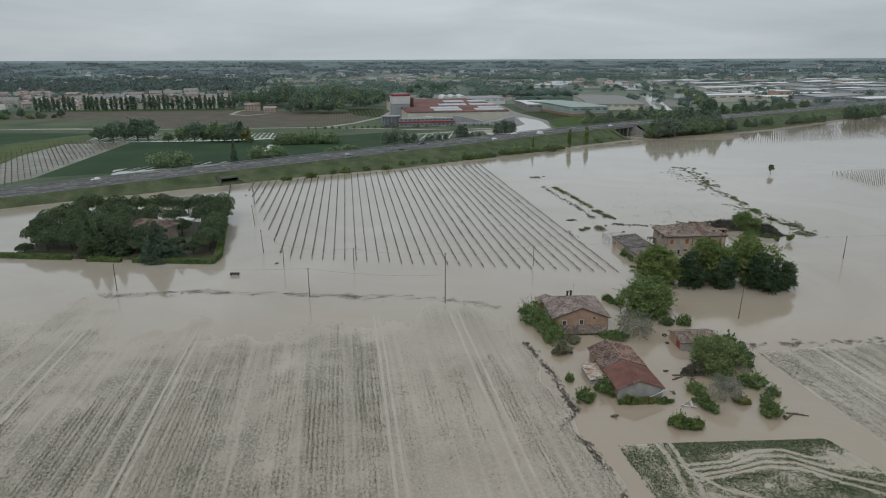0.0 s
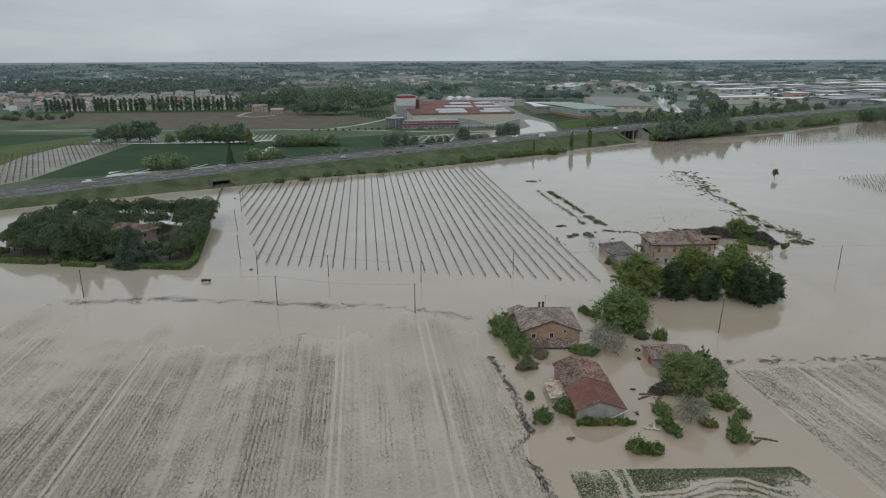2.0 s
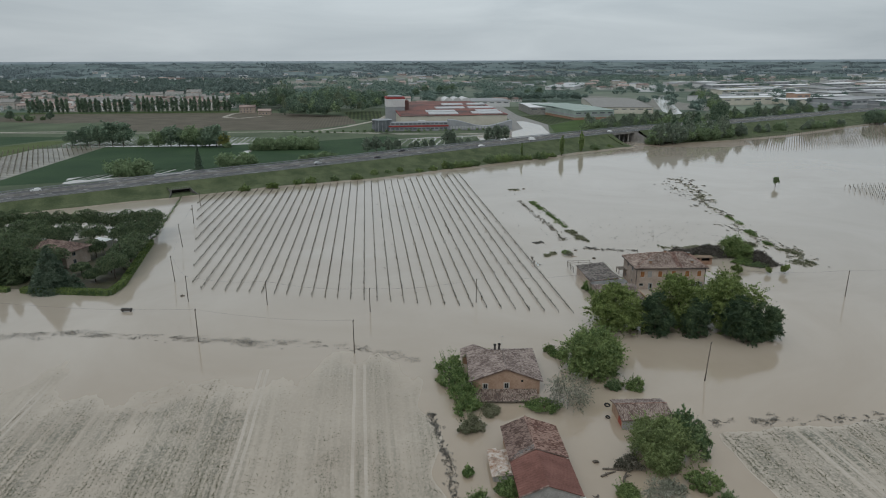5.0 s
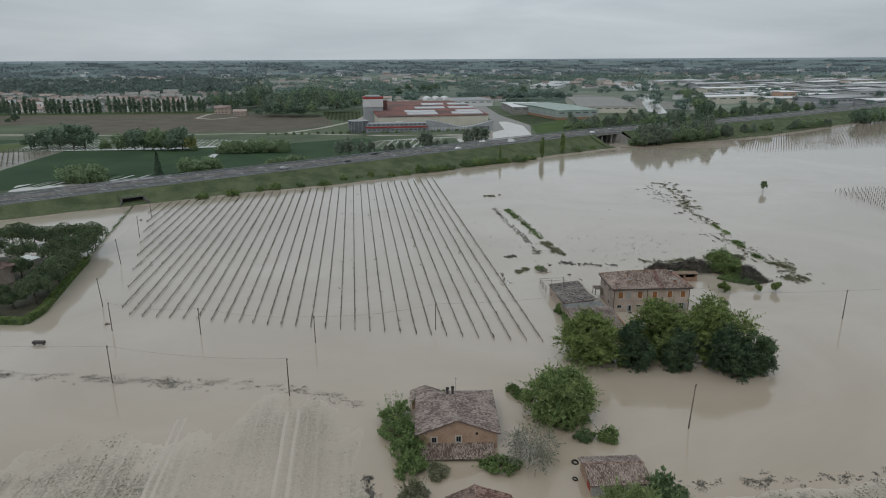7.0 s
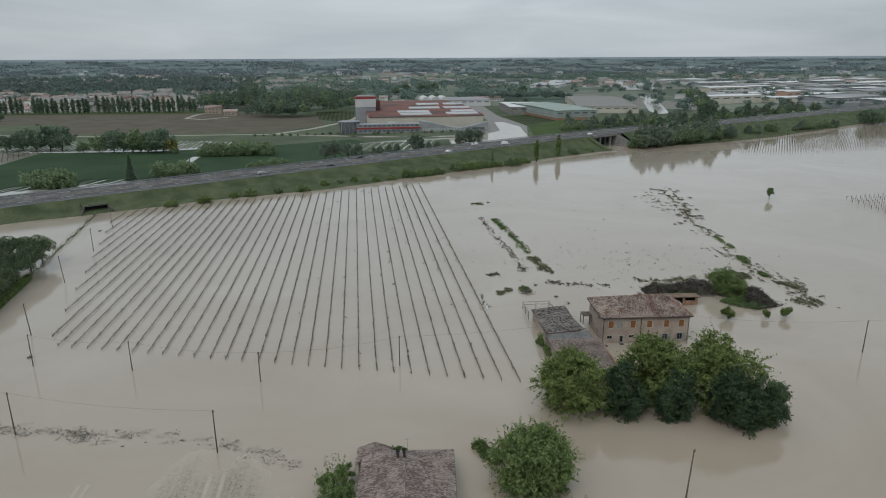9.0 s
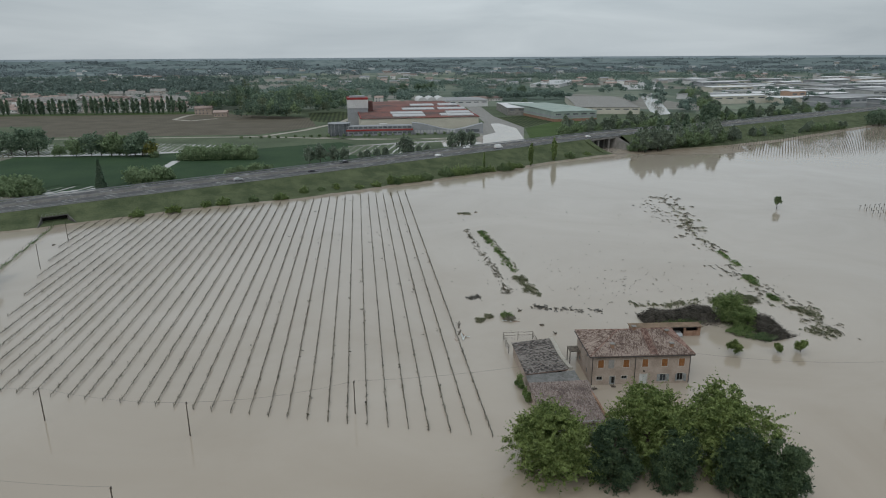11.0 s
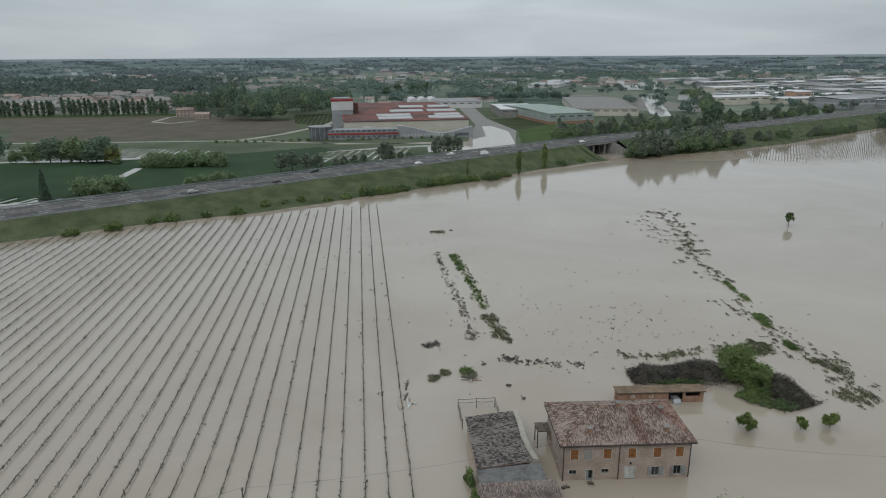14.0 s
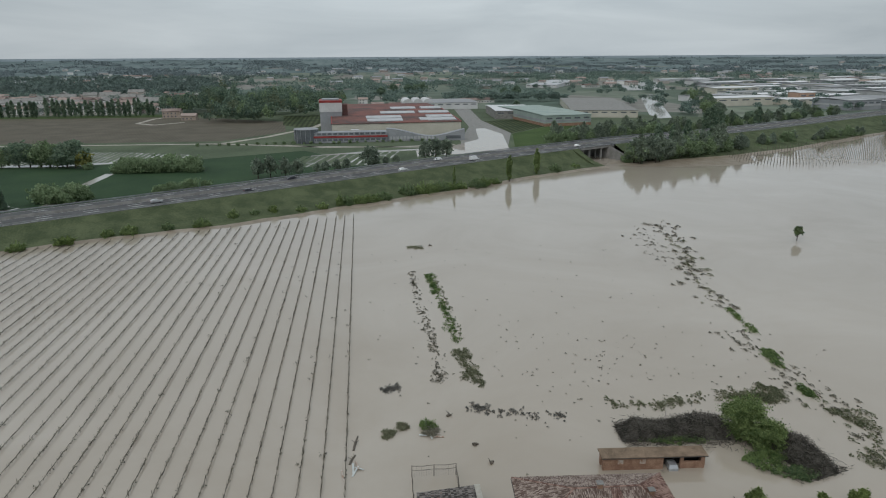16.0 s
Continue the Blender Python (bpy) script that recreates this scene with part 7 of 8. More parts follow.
scatter_patch("drift_line", [(-70, 174), (-40, 173), (-20, 168), (-4, 164), (10, 160.5), (24, 157), (37, 149)], 1.7, 210, 116, L_DRIFT, "dark drift of stalks along the field's edge", 0.17, 0.72, 0.05, 2.6)
scatter_patch("drift_line", [(37.5, 128), (37.9, 120), (39.0, 112), (38.4, 104), (38.6, 98), (34, 93), (37, 88), (37.0, 74)], 0.8, 1500, 117, L_DRIFT, "grey drift of stalks along the field's edge", 0.13, 0.28, 0.05)
scatter_patch("drift_line", [(82, 119), (92, 118), (104, 117), (120, 115.5)], 1.4, 90, 118, L_DRIFT, "dark drift of stalks along the field's edge", 0.2, 0.45, 0.08, 2.0)
scatter_patch("drift_line", [(84.2, 234.5), (87.5, 236.0)], 1.0, 46, 129, L_DRIFT, "flat grey raft of drift beside the vines", 0.2, 0.6, 0.08)
rng = np.random.default_rng(119)
loose = Shape()
for k in range(240):
    x, y = rng.uniform(82, 175), rng.uniform(212, 330)
    if rng.random() < 0.5:
        x, y = rng.normal(128, 16), rng.normal(238, 12)
    r = rng.uniform(0.06, 0.30) ** 1.15
    n = int(4 + 40 * r)
    q = rng.normal(0, 1, (n, 3))
    p = np.column_stack([x + q[:, 0] * r * 0.6, y + q[:, 1] * r * 0.6, np.abs(q[:, 2]) * r * 0.35 + 0.03])
    loose.quads(leaf_quads(p, np.tile((0, 0, 1.0), (n, 1)), 0.11, 0.4, 1.0, rng))
stuff("loose_flotsam", loose, L_DEBRIS, "scattered bits of flotsam on the water", "flotsam")
vk = Shape()
for k in range(70):
    row = rng.integers(0, 14)
    x, y = 77.42 - row * ROW_GAP + rng.normal(0, 0.25), rng.uniform(185, 365)
    r = rng.uniform(0.1, 0.38)
    n = int(6 + 22 * r)
    q = rng.normal(0, 1, (n, 3))
    p = np.column_stack([x + q[:, 0] * r * 0.8, y + q[:, 1] * r * 0.6, np.abs(q[:, 2]) * 0.2 + 0.05])
    vk.quads(leaf_quads(p, np.tile((0, 0, 1.0), (n, 1)), 0.14, 0.8, 1.0, rng))
stuff("caught_flotsam", vk, L_DEBRIS, "dark clumps of flotsam caught on the vine wires", "flotsam")


def brush_pile(x0, y0, x1, y1, wide, high, seed, n=2600):
    """A long heap of dead branches."""
    rng = np.random.default_rng(seed)
    s = Shape()
    L = math.hypot(x1 - x0, y1 - y0)
    dx, dy = (x1 - x0) / L, (y1 - y0) / L
    for k in range(n):
        f = rng.uniform(0, 1)
        o = rng.normal(0, 0.36)
        hh = high * (0.78 + 0.22 * math.sin(f * 9 + seed)) * max(0.05, 1 - o * o * 2.2) * min(1, 7 * f, 7 * (1 - f)) * rng.uniform(0.35, 1.0)
        c = Vector((x0 + dx * f * L - dy * o * wide, y0 + dy * f * L + dx * o * wide, hh))
        d = Vector((rng.normal(0, 1), rng.normal(0, 1), rng.normal(0, 0.55))).normalized() * rng.uniform(0.25, 0.9)
        s.tube(c - d, c + d + Vector((0, 0, 0.10)), rng.uniform(0.02, 0.05), 0.012, 3)
    ob = thing("brushwood_pile", pose(0, 0, 0), "long heap of dead grey-brown branches", "brushwood")
    b = part("dead_wood", s, M_TWIG, ob)
    b["kind"] = "stuff"
    core = Shape()
    m = 14
    for i in range(m):
        f, g = i / m, (i + 1) / m
        def ring_pts(t):
            h = high * 0.72 * (0.78 + 0.22 * math.sin(t * 9 + seed)) * min(1, 7 * t, 7 * (1 - t))
            cx, cy = x0 + dx * t * L, y0 + dy * t * L
            return [(cx - dy * o * wide, cy + dx * o * wide, max(-0.2, h * (1 - (o / 0.5) ** 2))) for o in (-0.5, -0.25, 0, 0.25, 0.5)]
        a, b2 = ring_pts(f), ring_pts(g)
        for j in range(4):
            core.face(a[j], a[j + 1], b2[j + 1], b2[j])
    part("packed_core", core, M_TWIG, ob)


brush_pile(122.4, 214.2, 141.5, 212.2, 4.6, 3.7, 121, 6500)
brush_pile(145.6, 211.5, 148.6, 199.0, 5.0, 3.8, 122, 5000)
tree("elm_bush", 142.6, 211.6, 6.0, 4.4, L_MID, "bushy green young elm amid brushwood", base=0.0, lobes=22, leaves=16000, size=0.14, seed=123)
tree("elm_bush", 144.0, 206.6, 4.6, 3.2, L_MID, "bushy bright green shrub tree amid brushwood", base=0.0, lobes=18, leaves=12000, size=0.14, seed=124)
shrub("bramble", 141.6, 203.4, 1.6, 3.4, L_IVY, "low green bramble mound by brushwood", 5200, 0.13, 125, (1.2, 0.8), -20)
shrub("bramble", 144.6, 200.2, 1.2, 2.8, L_DARK, "low green bramble mound by brushwood", 4200, 0.13, 126, (1.2, 0.7), -20)
shrub("bramble", 131.0, 211.0, 0.9, 2.6, L_IVY, "low green bramble fringe by brushwood", 3200, 0.13, 127, (2.4, 0.4), -5)
shrub("bramble", 150.5, 222.5, 1.1, 2.4, L_WEED, "low silted bramble beside the drift", 2400, 0.14, 128, (2.0, 0.7))
for k, (x, y, h, r) in enumerate(((134.0, 193.6, 3.0, 1.5), (143.2, 192.9, 2.0, 1.0), (148.2, 192.4, 2.7, 1.3))):
    tree("young_fruit_tree", x, y, h, r, L_LIGHT, "small round young fruit tree standing in water", base=0.35, lobes=12, leaves=2600, size=0.12, seed=130 + k, group="young fruit trees", trunk=0.06)
tree("lone_tree", 226.5, 317.5, 5.2, 1.5, L_DARK, "lone dark half-bare tree far out in the flood", base=2.0, lobes=7, leaves=500, size=0.3, seed=134, trunk=0.16)
for k, (x, y, h, r) in enumerate(((91.3, 220.8, 1.2, 1.5), (87.0, 221.2, 0.7, 1.1), (84.6, 219.4, 0.5, 1.3))):
    shrub("weed_bush", x, y, h, r, L_WEED if k else L_IVY, "drowned green bush with drift caught in it", 1100, 0.13, 140 + k)
shrub("dead_bush", 91.6, 218.6, 0.9, 1.4, L_STUBBLE, "grey dead bush with broken boards", 900, 0.12, 144)

# shrubs round the houses
for k, (x, y, h, r, mm, label, lg, tn) in enumerate((
        (43.0, 142.0, 3.6, 2.9, L_IVY, "tall green ivy-clad shrub against the house", (1.0, 1.3), 0),
        (43.4, 137.0, 3.6, 2.9, L_IVY, "tall green ivy-clad shrub against the house", (1.0, 1.2), 0),
        (44.0, 132.0, 3.2, 2.8, L_IVY, "tall green ivy-clad shrub against the house", (1.0, 1.1), 0),
        (44.4, 128.4, 2.6, 2.3, L_IVY, "green shrub at the house's corner", (1.0, 1.0), 0),
        (44.0, 121.8, 2.2, 2.0, L_WEED, "grey-green shrub standing in water", (1.0, 1.0), 0),
        (48.2, 126.8, 1.2, 1.6, L_WEED, "low grey-green shrub by the porch", (1.0, 1.0), 0),
        (58.0, 126.8, 1.5, 2.2, L_IVY, "green shrub behind the barn", (1.6, 0.8), -10),
        (41.3, 109.3, 1.2, 0.7, L_IVY, "small green bush standing in silt", (1.0, 1.0), 0),
        (41.6, 101.6, 2.3, 1.6, L_MID, "round green bush standing in water", (1.0, 1.1), 0),
        (46.3, 103.6, 2.4, 1.5, L_IVY, "climbing green bush against the barn", (0.8, 1.4), 0),
        (49.0, 99.2, 1.2, 1.2, L_HEDGE, "green creeper along the barn's front wall", (1.6, 0.5), -3),
        (52.0, 98.9, 0.9, 1.1, L_YELLOW, "green creeper along the barn's front wall", (1.7, 0.5), -3),
        (55.2, 98.6, 0.8, 1.1, L_HEDGE, "green creeper along the barn's front wall", (1.5, 0.5), -3),
        (54.2, 90.6, 2.2, 1.5, L_HEDGE, "light green bush standing in water", (1.0, 1.0), 0),
        (56.9, 89.8, 1.5, 1.1, L_HEDGE, "light green bush standing in water", (1.2, 1.0), 0),
        (63.2, 101.2, 1.8, 1.6, L_MID, "long green shrub by the yard", (0.9, 1.7), 12),
        (62.0, 95.5, 2.0, 1.5, L_IVY, "long green shrub by the yard", (0.9, 1.7), 8),
        (72.0, 91.4, 2.6, 1.9, L_MID, "green bush with pale flowers standing in water", (1.0, 1.1), 0),
        (75.2, 102.0, 2.6, 2.3, L_MID, "olive-green shrub standing in water", (1.0, 1.2), 0),
        (76.6, 98.0, 1.6, 1.3, L_DARK, "dark shrub standing in water", (1.0, 1.0), 0),
        (73.6, 95.5, 1.7, 1.2, L_DARK, "dark shrub standing in water", (1.0, 1.0), 0),
        (69.2, 96.4, 1.2, 1.4, L_YELLOW, "yellow-green low shrub in flood water", (1.0, 1.0), 0),
        (70.0, 101.5, 1.7, 1.4, L_GREYTREE, "grey leafless shrub tangle in water", (1.2, 1.0), 0),
        (65.5, 149.5, 1.5, 1.3, L_MID, "small green shrub behind the house", (1.0, 1.2), 0),
        (67.0, 146.8, 1.5, 1.4, L_IVY, "small green shrub behind the house", (1.2, 1.0), 0),
        (73.0, 132.3, 1.8, 1.4, L_DARK, "dark green shrub by the shed", (1.0, 1.0), 0),
        (76.8, 131.8, 2.2, 1.7, L_MID, "leafy green shrub by the shed", (1.2, 1.0), 0),
        (80.0, 114.0, 3.0, 2.2, L_DARK, "dark green shrub beside the shed", (1.0, 1.2), 0),
        (66.2, 108.0, 1.6, 2.0, L_DEBRIS, "dark tangle of brush and logs", (1.2, 0.8), 0),
        (52.4, 150.5, 0.8, 0.9, L_HEDGE, "little green bush behind the house", (1.0, 1.0), 0),
        (85.9, 186.0, 2.6, 1.0, L_IVY, "ivy climbing the barn wall", (0.5, 1.8), 0),
        (86.0, 181.5, 2.2, 0.9, L_IVY, "ivy climbing the barn wall", (0.5, 1.8), 0))):
    shrub("shrub", x, y, h * 1.15, r * (1.18 if x < 62 else 1.0), mm, label, int((700 + 600 * r * max(lg)) * 1.7), 0.16, 150 + k, lg, tn)


def bare_tree(x, y, h, r, seed, leaves=700):
    rng = np.random.default_rng(seed)
    ob = thing("bare_tree", pose(x, y, 0), "grey sparse tree with fine bare twigs", "tree")
    s = trunk_shape(h * 0.8, 0.16, rng, 9, r * 0.6, 0.25)
    for k in range(170):
        a, q = rng.uniform(0, 6.28), rng.uniform(0.15, 1) ** 0.6
        b = Vector((math.cos(a) * r * q * 0.5, math.sin(a) * r * q * 0.5, h * rng.uniform(0.3, 0.7)))
        e = Vector((math.cos(a) * r * q, math.sin(a) * r * q, b.z + h * rng.uniform(0.0, 0.35)))
        s.tube(b, e, 0.022, 0.006, 3)
    part("trunk", s, surf("pale_twigs", (0.20, 0.185, 0.16), (0.34, 0.32, 0.28), size=1, fine=0.2, rough=0.95, bump=0), ob)
    part("crown", crown(h, r, h * 0.15, 18, leaves, 0.11, rng), L_GREYTREE, ob)


bare_tree(62.6, 127.2, 4.8, 4.0, 171, 2200)
bare_tree(66.5, 97.0, 4.2, 3.0, 172, 250)
tree("young_tree", 78.4, 109.0, 3.2, 1.8, L_DARK, "small dark tree standing in water", base=0.3, lobes=9, leaves=1000, size=0.24, seed=173)


# ---- floating and stranded odds and ends ----
def tyre(x, y, r, turn):
    s = Shape()
    n, m = 16, 8
    for i in range(n):
        for j in range(m):
            q = []
            for a, b in ((i, j), (i + 1, j), (i + 1, j + 1), (i, j + 1)):
                u, v = 2 * math.pi * a / n, 2 * math.pi * b / m
                k = r + math.cos(v) * r * 0.32
                q.append((math.cos(u) * k, math.sin(u) * k, math.sin(v) * r * 0.26))
            s.face(*q)
    ob = part("tyre", s, M_TYRE, m=pose(x, y, 0.12, 12, 0, turn))
    return tagged(ob, "dark round tyre floating on the flood water", "tyre", "floating tyres")


tyre(69.6, 126.4, 0.44, 10)
tyre(68.2, 122.4, 0.34, 50)


def drift_log(x, y, l, turn, r=0.2, label="waterlogged dark log floating on flood water"):
    rng = np.random.default_rng(int(abs(x * 7 + y)))
    s = Shape()
    s.tube((-l / 2, 0, 0), (0, 0.1, 0.05), r, r * 0.9, 7).tube((0, 0.1, 0.05), (l / 2, 0, 0), r * 0.9, r * 0.6, 7)
    for k in range(3):
        a = rng.uniform(-l / 3, l / 3)
        s.tube((a, 0, 0), (a + rng.normal(0, 0.3), rng.normal(0, 0.6), 0.4), r * 0.4, r * 0.15, 5)
    return tagged(part("drift_log", s, M_WOOD, m=pose(x, y, 0.05, 0, 0, turn)), label, "log", "drift logs")


for x, y, l, tn in ((62.4, 106.7, 2.8, 20), (63.6, 107.6, 3.4, -15), (64.6, 105.6, 2.6, 60), (61.6, 109.9, 0.9, 0), (76.4, 90.8, 3.6, -25), (74.4, 90.2, 2.4, 30), (58.9, 101.5, 1.2, 70), (44.7, 95.3, 1.4, 10), (79.2, 217.5, 4.0, 80), (78.7, 213.0, 2.5, 70), (98.4, 214.5, 1.0, 0), (95.4, 223.8, 0.9, 30), (100.1, 209.3, 0.8, 60), (-21.9, 195.8, 1.0, 20), (-45.5, 305, 1.6, 80), (99.6, 183.4, 1.2, 10), (103.5, 183.8, 0.9, -20), (104, 330, 1.2, 0)):
    drift_log(x, y, l, tn, 0.2 if l > 1.5 else 0.28)


def boards(x, y, seed):
    rng = np.random.default_rng(seed)
    for k in range(5):
        s = Shape().box(-1.2, 1.2, -0.14, 0.14, -0.02, 0.03)
        tagged(part("drift_board", s, M_RUST if k % 2 else M_PALEDOOR, m=pose(x + rng.normal(0, 0.7), y + rng.normal(0, 0.7), 0.06 + 0.05 * k, rng.normal(0, 6), rng.normal(0, 6), rng.uniform(0, 180))), "pale loose board lying in drifted rubbish", "board", "drift boards")


boards(59.4, 97.2, 181)
boards(92.0, 218.2, 182)
boards(78.6, 210.6, 183)


def bench(x, y):
    ob = thing("field_trough", pose(x, y, 0, 0, 0, -8), "dark low trough standing in flood water", "trough")
    part("tank", Shape().box(-1.3, 1.3, -0.4, 0.4, 0.35, 0.85), M_PIPE, ob)
    for sx in (-1.0, 1.0):
        part("leg", Shape().box(sx - 0.06, sx + 0.06, -0.3, 0.3, -0.9, 0.35), M_PIPE, ob)


bench(-32.9, 186.0)


def garden_fence(x0, y0, x1, y1, n):
    ob = thing("wire_fence", pose(0, 0, 0), "dark wire fence overgrown with creeper in flood water", "fence")
    rng = np.random.default_rng(191)
    for k in range(n + 1):
        x, y = x0 + (x1 - x0) * k / n, y0 + (y1 - y0) * k / n
        part("post", Shape().tube((0, 0, -1), (0, 0, 1.5), 0.06, 0.05, 6), M_WOOD, ob, m=pose(x, y, 0, rng.normal(0, 3), rng.normal(0, 3), 0))
    net = Shape()
    for z in (0.4, 0.9, 1.4):
        net.tube((x0, y0, z), (x1, y1, z), 0.02, 0.02, 3)
    part("wire", net, M_STEEL, ob)
    m = 900
    f = rng.uniform(0, 1, m)
    p = np.column_stack([x0 + (x1 - x0) * f + rng.normal(0, 0.15, m), y0 + (y1 - y0) * f + rng.normal(0, 0.15, m), rng.uniform(0.05, 1.2, m) * (0.6 + 0.4 * np.sin(f * 40))])
    part("creeper", Shape().quads(leaf_quads(p, np.tile((1.0, 0, 0.4), (m, 1)), 0.22, 0.7, 1.0, rng)), L_DARK, ob)


garden_fence(-46.6, 253.0, -56.5, 332.0, 26)


# ---- along the motorway ----
def bank_point(x, f):
    """A place on the south slope: f = 0 at the road's edge, 1 at the waterline."""
    i = road_at(x)
    ff = foot(LINE[i].x)
    z = float(np.interp(f, [0, 0.25, 0.55, 0.86, 1.0], [1, 0.62, 0.28, 0.075, 0.0])) * LINE[i].z
    p = on_road(i, -ff * f)
    return p[0], p[1], z


for k, (x, y, h, r, mm) in enumerate(((-17.6, 349.5, 2.4, 3.4, L_HEDGE), (-6.5, 357, 2.6, 2.2, L_MID), (0.3, 359, 3.2, 2.8, L_MID), (23.4, 367, 2.6, 3.2, L_MID), (33, 377, 3.2, 2.6, L_MID), (47, 384, 3.0, 1.9, L_HEDGE), (58, 386, 2.2, 2.2, L_MID), (80, 398, 3.0, 3.6, L_MID), (88, 401, 2.6, 3.4, L_MID), (73, 394, 5.0, 1.6, L_MID), (108, 414, 4.2, 3.6, L_MID), (116, 418, 3.6, 3.6, L_MID), (124, 421, 3.2, 3.8, L_MID), (137, 425, 3.8, 4.2, L_DARK), (147, 433, 2.6, 3.0, L_MID), (186, 461, 3.6, 4.0, L_DARK), (200, 470, 2.4, 3.0, L_MID), (103, 411, 4.6, 4.0, L_DARK), (112, 416, 4.8, 4.4, L_MID), (119, 420, 4.2, 4.2, L_DARK), (129, 423, 3.0, 3.0, L_MID), (92, 404, 3.2, 4.0, L_DARK), (84, 399, 3.4, 4.0, L_MID), (76, 396, 3.4, 3.2, L_DARK), (141, 428, 3.6, 3.6, L_MID), (-30, 344, 2.4, 2.6, L_MID), (12, 364, 2.4, 2.2, L_DARK), (40, 381, 2.4, 2.2, L_DARK), (66, 390, 2.4, 2.6, L_MID))):
    shrub("bank_bush", x, y, h, r, mm, "green bush at the foot of the embankment", 1100, 0.30, 300 + k, category="bush", group="bushes on the embankment", z=0.1)


def poplar(x, y, h, r, seed, material, label, group="", z=0.0, leaves=1500, size=0.5):
    rng = np.random.default_rng(seed)
    ob = thing("poplar", pose(x, y, z), label, "tree", group)
    part("trunk", Shape().tube((0, 0, -1), (0, 0, h * 0.9), 0.25, 0.04, 6), M_BARK, ob)
    s = Shape()
    n = 22
    for k in range(n):
        f = (k + rng.uniform(0, 1)) / n
        w = r * (math.sin(math.pi * min(1, f * 0.9 + 0.08)) ** 0.7)
        a = rng.uniform(0, 6.28)
        c = (math.cos(a) * w * 0.45, math.sin(a) * w * 0.45, h * (0.10 + 0.86 * f))
        lr = max(0.25, w * rng.uniform(0.4, 0.62))
        p, d = lobe_points(c, (lr, lr, lr * 1.7), leaves // n, rng, -0.9)
        s.quads(leaf_quads(p, d, size, 0.6, 1.2, rng))
    part("crown", s, material, ob)
    return ob


poplar(155.5, 437.0, 13.5, 1.9, 331, L_MID, "slim green poplar on the shore", leaves=1600, size=0.4)
poplar(173.8, 453.0, 14.5, 1.9, 332, L_MID, "slim green poplar on the shore", leaves=1600, size=0.4)
poplar(126.5, 428.0, 10.0, 1.0, 333, L_MID, "thin half-bare poplar on the shore", leaves=350, size=0.35)
conifer(-66.0, 408.5, 15.0, 2.9, L_DARKFAR, "dark spruce beside the motorway", 334, 0.35, "spruce", 0.0)

# mid-distance tree kinds, copied along the plan
def field_crown_tree(name, x, y, height, radius, material, label, base, lobes, leaves, size, seed):
    rng = np.random.default_rng(seed)
    ob = thing(name, pose(x, y, 0), label, "tree")
    part("trunk", trunk_shape(height * 0.75, height * 0.025 + 0.05, rng, 5, radius * 0.5), M_BARK, ob)
    part("crown", crown(height, radius, base, lobes, leaves, size, rng, 1.0, 0.5, 0.0, 1), material, ob)
    return ob


def tree_kind(name, h, r, mm, label, seed, lobes=20, leaves=1500, size=0.62, base=None):
    return field_crown_tree(name, 0, 0, h, r, mm, label, base=h * 0.12 if base is None else base, lobes=lobes, leaves=leaves, size=size, seed=seed)


K_OAK = tree_kind("field_tree", 10.5, 5.4, L_DARKFAR, "dark green round tree beside the fields", 341, 28, 1700, 0.52, 0.3)
K_OAK.matrix_basis = pose(-187, 541, 0)
K_LIGHT = tree_kind("field_tree", 11, 5.6, L_MIDFAR, "mid-green round tree beside the fields", 342, 28, 1700, 0.52, 0.5)
K_LIGHT.matrix_basis = pose(-88, 524, 0)
K_YEL = tree_kind("field_tree", 9.5, 4.8, L_YELLOW, "yellow-green round tree beside the field", 343)
K_YEL.matrix_basis = pose(-73.5, 516, 0)
K_BUSH = tree_kind("field_bush", 6.5, 5.0, L_MIDFAR, "broad green bush beside the field", 344, 28, 1700, 0.45, -0.4)
K_BUSH.matrix_basis = pose(-48, 497, 0)
K_GREY = tree_kind("willow", 11, 3.7, foliage("willow_leaves", (0.135, 0.176, 0.134), (0.28, 0.332, 0.252)), "grey-green willow beside the motorway", 345, 24, 1300, 0.48)
K_GREY.matrix_basis = pose(262, 494, 0)
K_TALL = poplar(271, 496, 14, 3.4, 352, foliage("tall_willow_leaves", (0.128, 0.168, 0.122), (0.27, 0.322, 0.236)), "tall feathery grey-green tree beside the motorway", leaves=900, size=0.52)
rng = np.random.default_rng(346)


def put(kind, x, y, s=1.0, tall=1.0):
    return copy_thing(kind, pose(x, y, 0, 0, 0, rng.uniform(0, 360)) @ Matrix.Diagonal((s, s, s * tall, 1)))


for x, y, k, s in ((-121, 524, 1, 1.0), (-177, 543, 0, 1.15), (-168, 541, 0, 1.25), (-158, 539, 0, 1.45), (-150, 538, 0, 1.4), (-132, 526, 1, 0.7),
                   (-113, 527, 0, 1.2), (-107, 527, 0, 1.15), (-100, 525, 1, 1.25), (-95, 525, 1, 1.2), (-84, 520, 0, 1.25), (-79, 519, 0, 1.3), (-90, 522, 1, 1.1)):
    put((K_OAK, K_LIGHT)[k], x, y, s * 1.10, 1.0)
for x, y, s in ((-42, 497, 1.05), (-35, 497, 1.1), (-28, 496, 1.0), (-20, 497, 1.15), (-12, 498, 1.1), (-8, 494, 0.9), (-44, 503, 1.0), (-24, 503, 1.15), (-105, 398, 1.15), (-97, 396, 1.2), (-92, 396, 1.0), (-52, 420, 1.1), (-44, 420, 1.1), (-40, 424, 0.9), (-10, 433, 0.6), (-4, 436, 0.7), (2, 441, 0.75), (8, 446, 0.5), (-70, 512, 0.5)):
    put(K_BUSH, x, y, s * 1.2, 1.05)
